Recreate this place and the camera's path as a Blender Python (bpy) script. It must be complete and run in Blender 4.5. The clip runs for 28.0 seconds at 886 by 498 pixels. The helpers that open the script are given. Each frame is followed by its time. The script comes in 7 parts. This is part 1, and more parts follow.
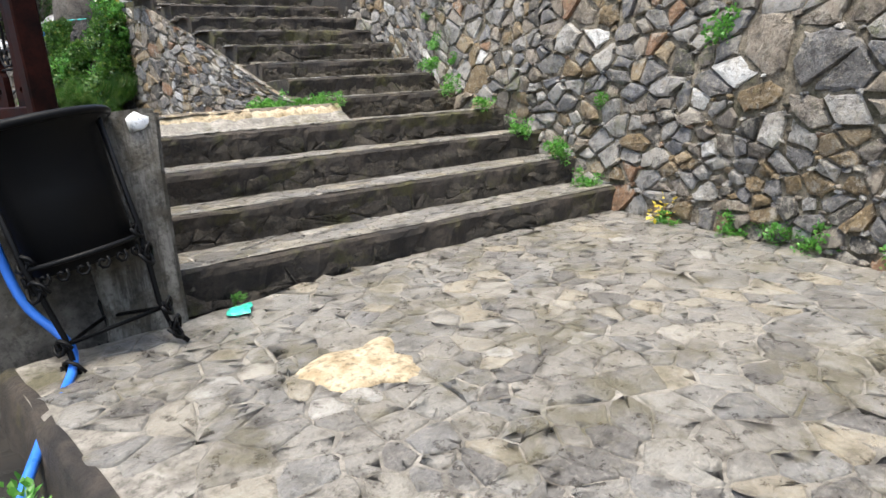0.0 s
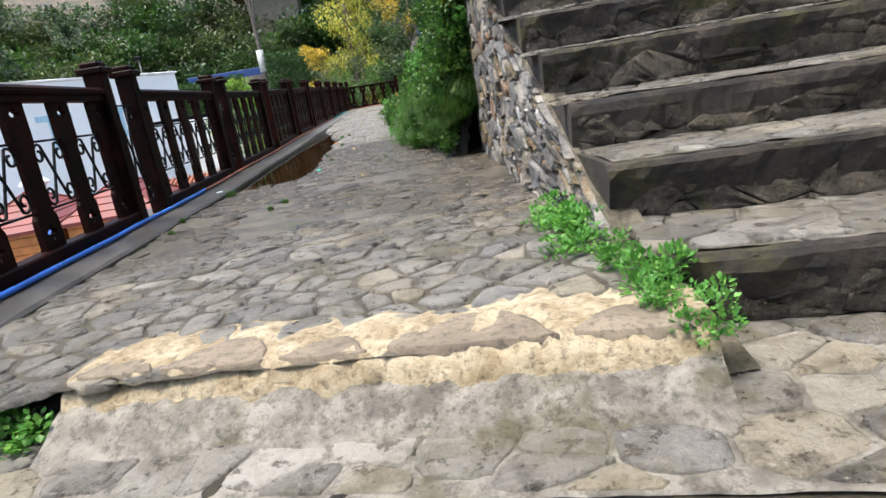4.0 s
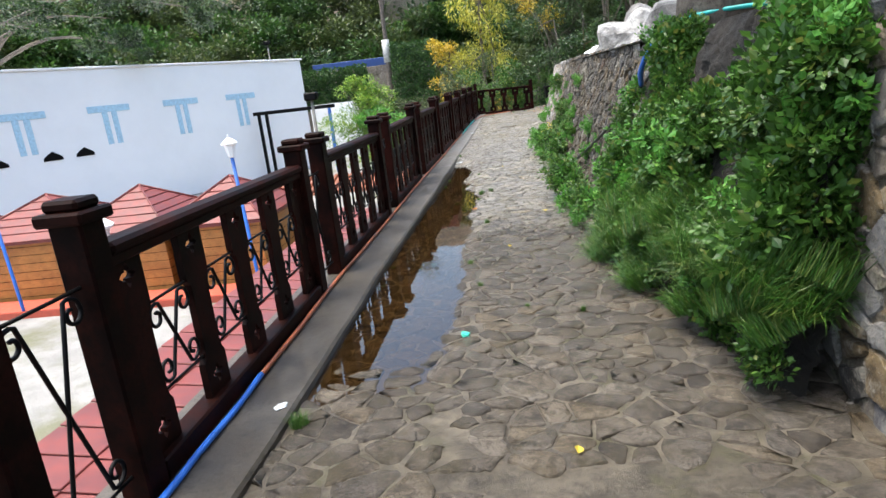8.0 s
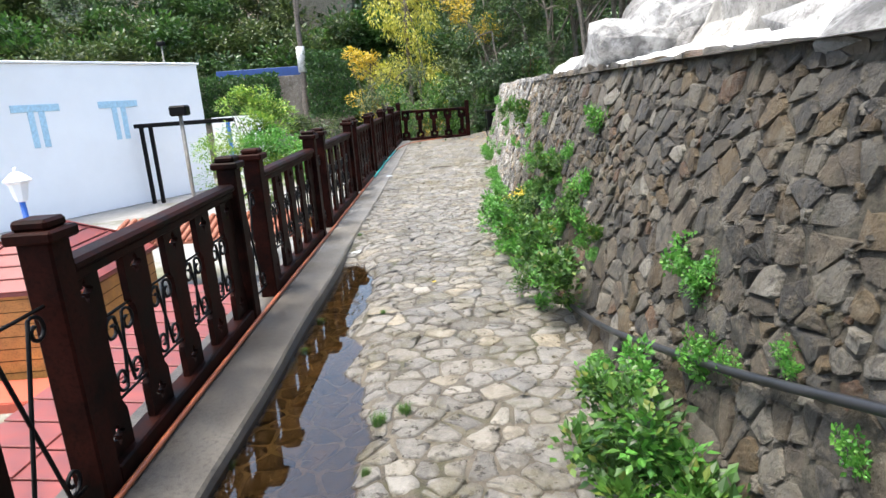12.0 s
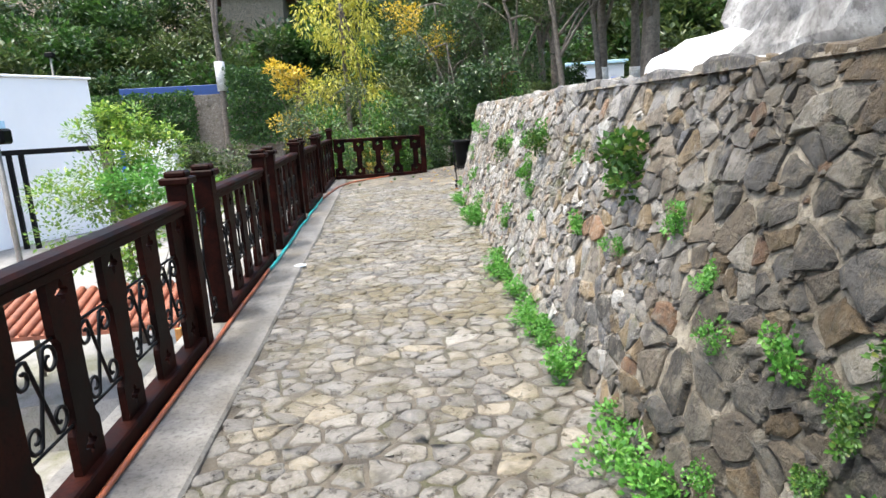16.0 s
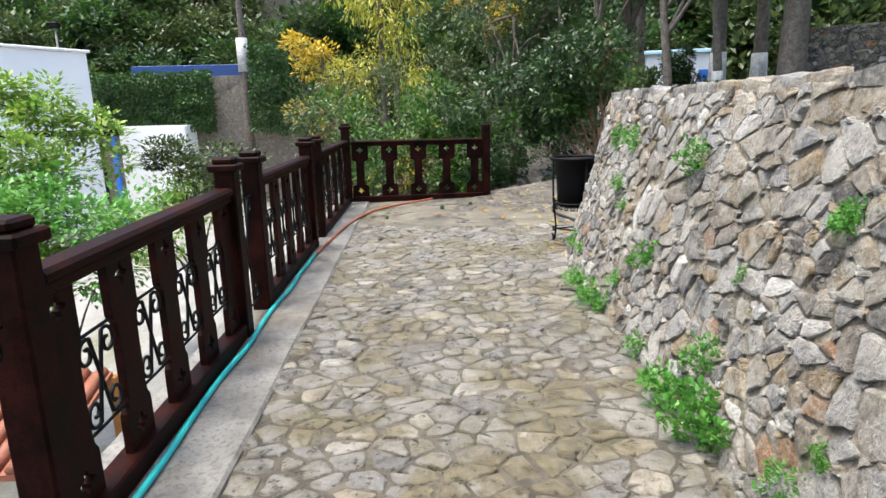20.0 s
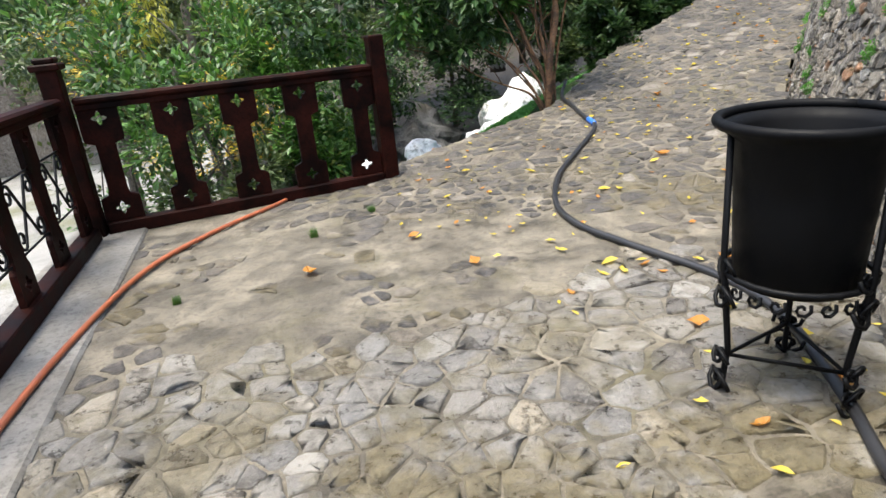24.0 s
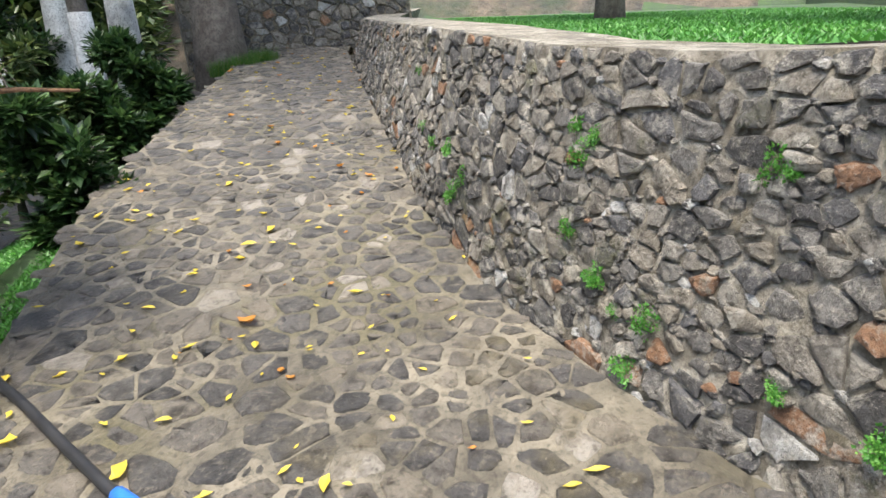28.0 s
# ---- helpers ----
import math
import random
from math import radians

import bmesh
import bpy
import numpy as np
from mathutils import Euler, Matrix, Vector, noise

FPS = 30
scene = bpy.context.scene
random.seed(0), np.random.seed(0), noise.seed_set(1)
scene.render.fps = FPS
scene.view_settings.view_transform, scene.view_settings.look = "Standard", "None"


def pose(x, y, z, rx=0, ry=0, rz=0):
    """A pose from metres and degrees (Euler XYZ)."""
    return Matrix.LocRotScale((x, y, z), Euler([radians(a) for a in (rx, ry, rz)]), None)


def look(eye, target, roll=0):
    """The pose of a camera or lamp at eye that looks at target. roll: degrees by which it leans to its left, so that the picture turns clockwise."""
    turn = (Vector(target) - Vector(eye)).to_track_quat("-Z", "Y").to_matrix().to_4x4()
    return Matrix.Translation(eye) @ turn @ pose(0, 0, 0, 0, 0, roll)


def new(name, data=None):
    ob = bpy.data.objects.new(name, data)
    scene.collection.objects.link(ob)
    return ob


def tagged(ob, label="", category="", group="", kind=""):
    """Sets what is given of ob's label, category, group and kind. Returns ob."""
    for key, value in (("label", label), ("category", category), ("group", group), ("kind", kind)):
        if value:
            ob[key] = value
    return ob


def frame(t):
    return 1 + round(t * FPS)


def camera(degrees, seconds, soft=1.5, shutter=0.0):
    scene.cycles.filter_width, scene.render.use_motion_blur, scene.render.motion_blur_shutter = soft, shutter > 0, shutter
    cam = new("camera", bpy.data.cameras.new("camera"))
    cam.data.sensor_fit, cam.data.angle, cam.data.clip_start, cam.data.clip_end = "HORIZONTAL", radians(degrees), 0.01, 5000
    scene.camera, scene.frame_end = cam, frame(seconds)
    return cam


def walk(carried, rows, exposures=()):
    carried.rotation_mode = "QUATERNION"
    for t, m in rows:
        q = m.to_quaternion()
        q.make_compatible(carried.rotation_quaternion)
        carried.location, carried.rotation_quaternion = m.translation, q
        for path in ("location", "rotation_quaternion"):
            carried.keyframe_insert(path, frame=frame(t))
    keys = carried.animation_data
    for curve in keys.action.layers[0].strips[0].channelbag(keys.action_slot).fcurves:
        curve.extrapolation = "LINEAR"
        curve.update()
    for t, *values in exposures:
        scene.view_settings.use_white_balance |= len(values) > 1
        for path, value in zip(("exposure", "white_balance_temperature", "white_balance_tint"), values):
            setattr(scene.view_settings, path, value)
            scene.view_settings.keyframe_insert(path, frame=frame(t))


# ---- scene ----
cam = camera(71.4, 28.0)
PATH = [
    (0.0, -0.680, -0.981, -0.128, 76.88, 4.47, -49.06),
    (0.5, -0.279, -0.707, -0.052, 75.62, 6.68, -48.32),
    (1.0, 0.118, -0.348, 0.120, 78.22, 7.77, -42.15),
    (1.5, 0.501, -0.049, 0.247, 77.40, 10.42, -37.79),
    (2.0, 0.972, 0.261, 0.289, 77.84, 7.81, -32.44),
    (2.5, 1.290, 0.666, 0.304, 77.75, 7.24, -26.95),
    (3.0, 1.635, 1.055, 0.317, 75.21, 9.05, -21.76),
    (3.5, 1.820, 1.448, 0.358, 74.62, 8.21, -13.11),
    (4.0, 2.018, 1.819, 0.530, 74.76, 9.05, -5.44),
    (4.5, 2.071, 2.119, 0.606, 77.58, 6.89, 1.88),
    (6.5, 1.897, 3.306, 1.061, 77.80, 4.10, 6.00),
    (7.0, 1.793, 3.736, 1.199, 77.30, 3.30, 13.60),
    (7.5, 1.669, 4.118, 1.199, 77.20, 3.40, 11.30),
    (8.0, 1.593, 4.726, 1.176, 75.20, 6.30, 5.30),
    (8.5, 1.527, 5.251, 1.199, 77.60, 2.90, 5.30),
    (9.0, 1.517, 5.887, 1.176, 75.40, 2.20, -3.90),
    (9.5, 1.453, 6.445, 1.199, 73.50, 0.30, -3.40),
    (10.0, 1.392, 7.035, 1.199, 73.30, 2.00, -6.10),
    (10.5, 1.410, 7.604, 1.222, 72.50, 3.40, -3.20),
    (11.0, 1.415, 8.223, 1.222, 73.90, 2.00, -4.20),
    (11.5, 1.486, 8.838, 1.268, 75.40, 4.20, -2.30),
    (13.5, 1.697, 11.237, 1.245, 76.40, 1.90, 2.20),
    (14.0, 1.651, 11.810, 1.245, 76.70, 2.30, -4.30),
    (14.5, 1.609, 12.448, 1.245, 78.00, 3.10, -7.50),
    (15.0, 1.513, 13.008, 1.268, 79.10, 4.60, -7.90),
    (15.5, 1.535, 13.642, 1.245, 77.90, 4.90, -9.60),
    (16.0, 1.523, 14.245, 1.245, 77.80, 3.30, -6.50),
    (16.5, 1.544, 14.847, 1.245, 76.80, 3.50, -8.00),
    (17.0, 1.497, 15.420, 1.245, 77.70, 2.60, -6.20),
    (17.5, 1.518, 16.022, 1.222, 77.80, -0.30, -6.40),
    (18.0, 1.553, 16.690, 1.245, 77.10, 1.80, -4.10),
    (18.5, 1.604, 17.173, 1.245, 73.30, 2.90, -7.30),
    (19.0, 1.625, 17.775, 1.291, 75.00, 1.20, -2.10),
    (19.5, 1.578, 18.348, 1.291, 76.40, -1.70, -3.30),
    (20.0, 1.549, 18.936, 1.291, 77.20, 1.40, -2.80),
    (20.5, 1.503, 19.510, 1.268, 74.70, 3.10, -8.10),
    (21.0, 1.508, 20.128, 1.222, 70.90, 3.10, -11.60),
    (21.5, 1.509, 20.682, 1.222, 69.90, 1.40, -12.70),
    (22.0, 1.595, 21.280, 1.245, 70.40, 1.90, -11.90),
    (22.5, 1.644, 21.815, 1.245, 72.30, 1.40, -8.90),
    (24.5, 1.800, 24.004, 1.130, 68.50, 5.51, -20.83),
    (25.0, 1.948, 24.545, 1.265, 73.28, 3.67, -27.11),
    (25.5, 2.144, 24.969, 1.284, 75.11, 5.03, -39.22),
    (26.0, 2.395, 25.400, 1.302, 74.49, 4.69, -41.79),
    (26.5, 2.532, 25.786, 1.322, 74.61, 4.38, -47.41),
    (27.0, 2.832, 26.196, 1.318, 72.36, 5.80, -52.47),
    (27.5, 3.088, 26.525, 1.321, 75.56, 4.72, -56.39),
    (28.0, 3.535, 26.780, 1.270, 72.89, 2.93, -65.83),
]
walk(cam, [(t, pose(*p)) for t, *p in PATH],
     exposures=((0.0, 1.9, 6600, 6), (3.0, 2.0, 6600, 6), (4.0, 1.8, 6600, 6), (9.0, 2.0, 6600, 6), (11.0, 2.2, 6600, 6), (14.0, 2.05, 6600, 6), (15.0, 2.25, 6600, 6), (16.5, 2.1, 6600, 6), (18.0, 2.05, 6600, 6), (20.0, 1.95, 6600, 6), (26.0, 2.0, 6600, 6), (28.0, 2.05, 6600, 6)))

# ---------------------------------------------------------------- light
SUN_EL, SUN_AZ = radians(76), radians(255)
world = bpy.data.worlds.new("overcast_sky")
scene.world = world
world.use_nodes = True
wn = world.node_tree
sky = wn.nodes.new("ShaderNodeTexSky")
sky.sky_type = "NISHITA"
sky.sun_disc = False
sky.sun_elevation, sky.sun_rotation = SUN_EL, SUN_AZ
sky.air_density, sky.dust_density, sky.ozone_density = 1.0, 3.5, 0.8
wn.links.new(sky.outputs[0], wn.nodes["Background"].inputs[0])
wn.nodes["Background"].inputs[1].default_value = 0.13
sun_data = bpy.data.lights.new("sun", "SUN")
sun_data.energy, sun_data.angle, sun_data.color = 1.5, radians(22), (1.0, 0.96, 0.9)
sun = new("sun", sun_data)
sun.matrix_world = look((0, 0, 0), (-math.sin(SUN_AZ) * math.cos(SUN_EL), -math.cos(SUN_AZ) * math.cos(SUN_EL), -math.sin(SUN_EL)))


# ---------------------------------------------------------------- materials
def material(name, rough=0.6, metal=0.0, spec=0.5):
    m = bpy.data.materials.new(name)
    m.use_nodes = True
    b = m.node_tree.nodes["Principled BSDF"]
    b.inputs["Roughness"].default_value = rough
    b.inputs["Metallic"].default_value = metal
    b.inputs["Specular IOR Level"].default_value = spec
    return m, m.node_tree, b


def ramp(nt, source, stops, interp="LINEAR"):
    r = nt.nodes.new("ShaderNodeValToRGB")
    r.color_ramp.interpolation = interp
    e = r.color_ramp.elements
    while len(e) < len(stops):
        e.new(0.5)
    for el, (p, c) in zip(e, stops):
        el.position = p
        el.color = (*c, 1)
    if source is not None:
        nt.links.new(source, r.inputs[0])
    return r.outputs[0]


def noise_node(nt, scale, detail=6.0, rough=0.6, coord=None):
    n = nt.nodes.new("ShaderNodeTexNoise")
    n.inputs["Scale"].default_value = scale
    n.inputs["Detail"].default_value = detail
    n.inputs["Roughness"].default_value = rough
    g = coord
    if g is None:
        g = nt.nodes.new("ShaderNodeNewGeometry").outputs["Position"]
    nt.links.new(g, n.inputs["Vector"])
    return n.outputs["Fac"]


def mix(nt, fac, a, b, mode="MIX"):
    n = nt.nodes.new("ShaderNodeMix")
    n.data_type, n.blend_type = "RGBA", mode
    for sock, v in ((n.inputs[0], fac), (n.inputs[6], a), (n.inputs[7], b)):
        if isinstance(v, bpy.types.NodeSocket):
            nt.links.new(v, sock)
        elif isinstance(v, tuple):
            sock.default_value = (*v, 1)
        else:
            sock.default_value = v
    return n.outputs[2]


def bump(nt, b, height, strength=0.5, dist=0.02):
    n = nt.nodes.new("ShaderNodeBump")
    n.inputs["Strength"].default_value, n.inputs["Distance"].default_value = strength, dist
    nt.links.new(height, n.inputs["Height"])
    nt.links.new(n.outputs[0], b.inputs["Normal"])


def remap(nt, v, lo, hi, a=0.0, b=1.0):
    n = nt.nodes.new("ShaderNodeMapRange")
    nt.links.new(v, n.inputs[0])
    for i, x in enumerate((lo, hi, a, b)):
        n.inputs[i + 1].default_value = x
    return n.outputs[0]


def along_y(nt, y0, y1, wobble=4.0, most=0.85):
    """A stretch of the place between two values of y, with an uneven border."""
    sep = nt.nodes.new("ShaderNodeSeparateXYZ")
    nt.links.new(nt.nodes.new("ShaderNodeNewGeometry").outputs["Position"], sep.inputs[0])
    wob = nt.nodes.new("ShaderNodeMath")
    wob.operation = "MULTIPLY_ADD"
    nt.links.new(noise_node(nt, 1.1, 5, 0.6), wob.inputs[0])
    wob.inputs[1].default_value = wobble
    nt.links.new(sep.outputs[1], wob.inputs[2])
    h = wobble * 0.5
    m1 = remap(nt, wob.outputs[0], y0 + h - 0.7, y0 + h + 0.7, 0.0, most)
    m2 = remap(nt, wob.outputs[0], y1 + h - 0.7, y1 + h + 0.7, 1.0, 0.0)
    mul = nt.nodes.new("ShaderNodeMath")
    mul.operation = "MULTIPLY"
    nt.links.new(m1, mul.inputs[0])
    nt.links.new(m2, mul.inputs[1])
    return mul.outputs[0]


def silted(nt, y0, y1):
    """Patches of olive-brown silt that running water left between two values of y."""
    k = nt.nodes.new("ShaderNodeMath")
    k.operation = "MULTIPLY"
    nt.links.new(along_y(nt, y0, y1, 3.0, 0.8), k.inputs[0])
    nt.links.new(remap(nt, noise_node(nt, 1.7, 9, 0.68), 0.49, 0.57), k.inputs[1])
    return k.outputs[0]


def stone_mat(name, stops, grain, island=False, rough=(0.55, 0.9), moss=None, blotch=None, bstr=0.7, scale=1.0, damp=None, wet=None, pool=None, kinds=False, lime=None, moss_at=(0.57, 0.68), silt=None):
    """Stone whose base colour changes from piece to piece, with veins, lichen, stains and relief."""
    m, nt, b = material(name)
    if island:
        rnd = nt.nodes.new("ShaderNodeNewGeometry").outputs["Random Per Island"]
    else:
        rnd = nt.nodes.new("ShaderNodeObjectInfo").outputs["Random"]
    col = ramp(nt, rnd, stops, "CONSTANT" if kinds else "LINEAR")
    fine = noise_node(nt, 62 * scale, 6, 0.7)
    mid = noise_node(nt, 19 * scale, 8, 0.68)
    patch = noise_node(nt, 9 * scale, 7, 0.66)
    big = noise_node(nt, 3.4 * scale, 5, 0.65)
    col = mix(nt, remap(nt, patch, 0.38, 0.5, 0.85, 0.0), col, mix(nt, 1.0, col, (0.48, 0.46, 0.44), "MULTIPLY"))
    col = mix(nt, remap(nt, mid, 0.54, 0.62, 0.0, 0.5), col, grain)
    col = mix(nt, remap(nt, mid, 0.38, 0.46, 0.8, 0.0), col, mix(nt, 1.0, col, (0.34, 0.32, 0.3), "MULTIPLY"))
    col = mix(nt, remap(nt, fine, 0.36, 0.44, 0.6, 0.0), col, mix(nt, 1.0, col, (0.4, 0.38, 0.36), "MULTIPLY"))
    col = mix(nt, remap(nt, fine, 0.57, 0.64, 0.0, 0.35), col, mix(nt, 1.0, grain, (1.5, 1.5, 1.5), "MULTIPLY"))
    col = mix(nt, remap(nt, big, 0.45, 0.6, 0.0, 0.4), col, mix(nt, 1.0, col, (0.56, 0.54, 0.5), "MULTIPLY"))
    if blotch:
        col = mix(nt, remap(nt, noise_node(nt, 5.5 * scale, 8, 0.75), 0.54, 0.62, 0.0, 0.8), col, blotch)
    if moss:
        col = mix(nt, remap(nt, noise_node(nt, 3.1, 6, 0.75), *moss_at, 0.0, 0.7), col, moss)
    if damp:
        # a seeping, stained stretch of wall
        col = mix(nt, along_y(nt, *damp), col, mix(nt, 1.0, col, (0.27, 0.24, 0.18), "MULTIPLY"))
    if lime:
        # lime smeared over the stones when the joints were filled
        k = nt.nodes.new("ShaderNodeMath")
        k.operation = "MULTIPLY"
        nt.links.new(along_y(nt, *lime, 3.0, 0.65), k.inputs[0])
        nt.links.new(remap(nt, noise_node(nt, 4.2, 8, 0.72), 0.44, 0.58), k.inputs[1])
        col = mix(nt, k.outputs[0], col, mix(nt, remap(nt, fine, 0.35, 0.6), (0.24, 0.215, 0.175), (0.47, 0.45, 0.41)))
    rgh = remap(nt, mid, 0.3, 0.7, *rough)
    if silt:
        col = mix(nt, silted(nt, *silt), col, mix(nt, remap(nt, mid, 0.4, 0.6), (0.075, 0.058, 0.026), (0.17, 0.14, 0.075)))
    if wet:
        # soaked and muddied by standing water
        k = along_y(nt, *wet, 2.5, 0.95)
        if pool is not None:
            # what lies under the water level of the walkway is soaked through
            sep = nt.nodes.new("ShaderNodeSeparateXYZ")
            nt.links.new(nt.nodes.new("ShaderNodeNewGeometry").outputs["Position"], sep.inputs[0])
            under = nt.nodes.new("ShaderNodeMath")
            under.operation = "MULTIPLY"
            nt.links.new(remap(nt, sep.outputs[2], pool - 0.006, pool + 0.006, 1.0, 0.0), under.inputs[0])
            nt.links.new(remap(nt, sep.outputs[1], 4.0, 4.2), under.inputs[1])
            most = nt.nodes.new("ShaderNodeMath")
            most.operation = "MAXIMUM"
            nt.links.new(k, most.inputs[0])
            nt.links.new(under.outputs[0], most.inputs[1])
            k = most.outputs[0]
        col = mix(nt, k, col, mix(nt, 1.0, col, (0.4, 0.355, 0.31), "MULTIPLY"))
        lo = nt.nodes.new("ShaderNodeMix")
        nt.links.new(k, lo.inputs[0])
        nt.links.new(rgh, lo.inputs[2])
        lo.inputs[3].default_value = 0.24
        rgh = lo.outputs[0]
    nt.links.new(col, b.inputs["Base Color"])
    nt.links.new(rgh, b.inputs["Roughness"])
    bump(nt, b, mix(nt, 0.4, patch, fine), min(1.0, bstr + 0.25), 0.06)
    return m


def two_tone(name, c1, c2, scale=6.0, rough=(0.6, 0.9), fine=40.0, bstr=0.4, c3=None, lo=0.4, hi=0.62, spec=0.5, dist=0.015, soaked=None):
    m, nt, b = material(name, spec=spec)
    n1, n2 = noise_node(nt, scale, 8, 0.7), noise_node(nt, fine, 8, 0.78)
    col = mix(nt, remap(nt, n1, lo, hi), c1, c2)
    if c3:
        col = mix(nt, remap(nt, noise_node(nt, scale * 0.37, 6, 0.7), 0.52, 0.64, 0.0, 0.85), col, c3)
    col = mix(nt, remap(nt, n2, 0.4, 0.5, 0.75, 0.0), col, mix(nt, 1.0, col, (0.35, 0.34, 0.33), "MULTIPLY"))
    if soaked:
        col = mix(nt, along_y(nt, *soaked, 3.0, 0.9), col, mix(nt, 1.0, col, (0.3, 0.27, 0.235), "MULTIPLY"))
    nt.links.new(col, b.inputs["Base Color"])
    nt.links.new(remap(nt, n1, 0.3, 0.7, *rough), b.inputs["Roughness"])
    bump(nt, b, mix(nt, 0.5, n1, n2), bstr, dist)
    return m


def leaf_mat(name, stops, rough=0.45):
    m, nt, b = material(name, rough)
    g = nt.nodes.new("ShaderNodeNewGeometry")
    col = ramp(nt, g.outputs["Random Per Island"], stops)
    col = mix(nt, remap(nt, noise_node(nt, 1.7, 3, 0.5), 0.35, 0.65, 0.0, 0.5), col, mix(nt, 1.0, col, (0.55, 0.6, 0.5), "MULTIPLY"))
    nt.links.new(col, b.inputs["Base Color"])
    t = nt.nodes.new("ShaderNodeBsdfTranslucent")
    nt.links.new(col, t.inputs[0])
    s = nt.nodes.new("ShaderNodeMixShader")
    s.inputs[0].default_value = 0.35
    nt.links.new(b.outputs[0], s.inputs[1])
    nt.links.new(t.outputs[0], s.inputs[2])
    nt.links.new(s.outputs[0], nt.nodes["Material Output"].inputs[0])
    return m


def plain(name, c, rough=0.5, metal=0.0, var=0.25, scale=9.0, spec=0.5):
    """A painted, plastic or metal surface with slight wear."""
    m, nt, b = material(name, rough, metal, spec)
    n = noise_node(nt, scale, 5, 0.65)
    d = tuple(x * (1 - var) for x in c)
    nt.links.new(mix(nt, remap(nt, n, 0.35, 0.65), d, c), b.inputs["Base Color"])
    nt.links.new(remap(nt, n, 0.3, 0.7, max(0.03, rough - 0.1), min(1, rough + 0.15)), b.inputs["Roughness"])
    bump(nt, b, noise_node(nt, scale * 6, 4, 0.6), 0.12, 0.004)
    return m


WALL_STOPS = ((0.0, (0.075, 0.068, 0.06)), (0.1, (0.21, 0.18, 0.15)), (0.22, (0.28, 0.21, 0.125)), (0.3, (0.15, 0.143, 0.14)), (0.43, (0.24, 0.2, 0.155)), (0.54, (0.32, 0.305, 0.285)),
              (0.63, (0.2, 0.14, 0.07)), (0.71, (0.26, 0.25, 0.24)), (0.8, (0.25, 0.14, 0.075)), (0.83, (0.17, 0.168, 0.175)), (0.9, (0.39, 0.37, 0.34)), (0.96, (0.58, 0.57, 0.55)))
M_WALL = stone_mat("rubble_stone", WALL_STOPS, (0.34, 0.3, 0.24), blotch=(0.34, 0.31, 0.26), moss=(0.1, 0.105, 0.035), kinds=True)
M_WALL_I = stone_mat("rubble_stone_joined", WALL_STOPS, (0.34, 0.3, 0.24), island=True, blotch=(0.34, 0.31, 0.26), moss=(0.1, 0.105, 0.035), kinds=True)
M_LONG = stone_mat("walkway_wall_stone", WALL_STOPS, (0.34, 0.3, 0.24), blotch=(0.34, 0.31, 0.26), moss=(0.1, 0.105, 0.035), damp=(10.0, 16.6), lime=(18.0, 40.0), kinds=True)
M_LONG_I = stone_mat("walkway_wall_stone_joined", WALL_STOPS, (0.34, 0.3, 0.24), island=True, blotch=(0.34, 0.31, 0.26), moss=(0.1, 0.105, 0.035), damp=(10.0, 16.6), lime=(18.0, 40.0), kinds=True)
RAMPW_STOPS = ((0.0, (0.065, 0.06, 0.058)), (0.16, (0.15, 0.138, 0.125)), (0.34, (0.22, 0.19, 0.15)), (0.5, (0.105, 0.1, 0.1)),
               (0.66, (0.25, 0.225, 0.19)), (0.8, (0.17, 0.15, 0.125)), (0.91, (0.26, 0.135, 0.07)), (0.95, (0.42, 0.41, 0.39)))
M_RAMPW = stone_mat("dark_rubble_stone", RAMPW_STOPS, (0.33, 0.3, 0.25), blotch=(0.36, 0.33, 0.28), moss=(0.09, 0.09, 0.03), kinds=True)
M_RAMPW_I = stone_mat("dark_rubble_stone_joined", RAMPW_STOPS, (0.33, 0.3, 0.25), island=True, blotch=(0.36, 0.33, 0.28), moss=(0.09, 0.09, 0.03), kinds=True)
M_MORTAR = two_tone("lime_mortar", (0.09, 0.072, 0.05), (0.28, 0.24, 0.175), 12, c3=(0.08, 0.075, 0.04), bstr=1.0, dist=0.04)
M_PALEMORTAR = two_tone("pale_wall_joint", (0.14, 0.118, 0.085), (0.42, 0.38, 0.31), 7, c3=(0.13, 0.105, 0.06), bstr=1.0, dist=0.04)
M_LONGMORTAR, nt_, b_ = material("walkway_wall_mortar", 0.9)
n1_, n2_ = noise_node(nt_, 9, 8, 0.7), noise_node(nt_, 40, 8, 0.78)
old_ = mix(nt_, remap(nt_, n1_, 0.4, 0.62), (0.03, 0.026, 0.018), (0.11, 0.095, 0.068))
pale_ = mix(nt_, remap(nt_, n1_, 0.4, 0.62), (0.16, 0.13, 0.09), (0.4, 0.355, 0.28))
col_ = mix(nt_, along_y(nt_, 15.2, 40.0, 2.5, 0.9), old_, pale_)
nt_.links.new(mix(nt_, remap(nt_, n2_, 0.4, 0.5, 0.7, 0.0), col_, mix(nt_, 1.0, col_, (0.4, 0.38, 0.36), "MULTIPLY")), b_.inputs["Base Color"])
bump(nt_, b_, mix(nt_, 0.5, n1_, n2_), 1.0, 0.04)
PAVE_STOPS = ((0.0, (0.125, 0.115, 0.105)), (0.22, (0.19, 0.178, 0.162)), (0.45, (0.235, 0.215, 0.185)), (0.62, (0.17, 0.163, 0.155)),
              (0.8, (0.25, 0.235, 0.21)), (0.94, (0.29, 0.25, 0.185)), (1.0, (0.34, 0.325, 0.3)))
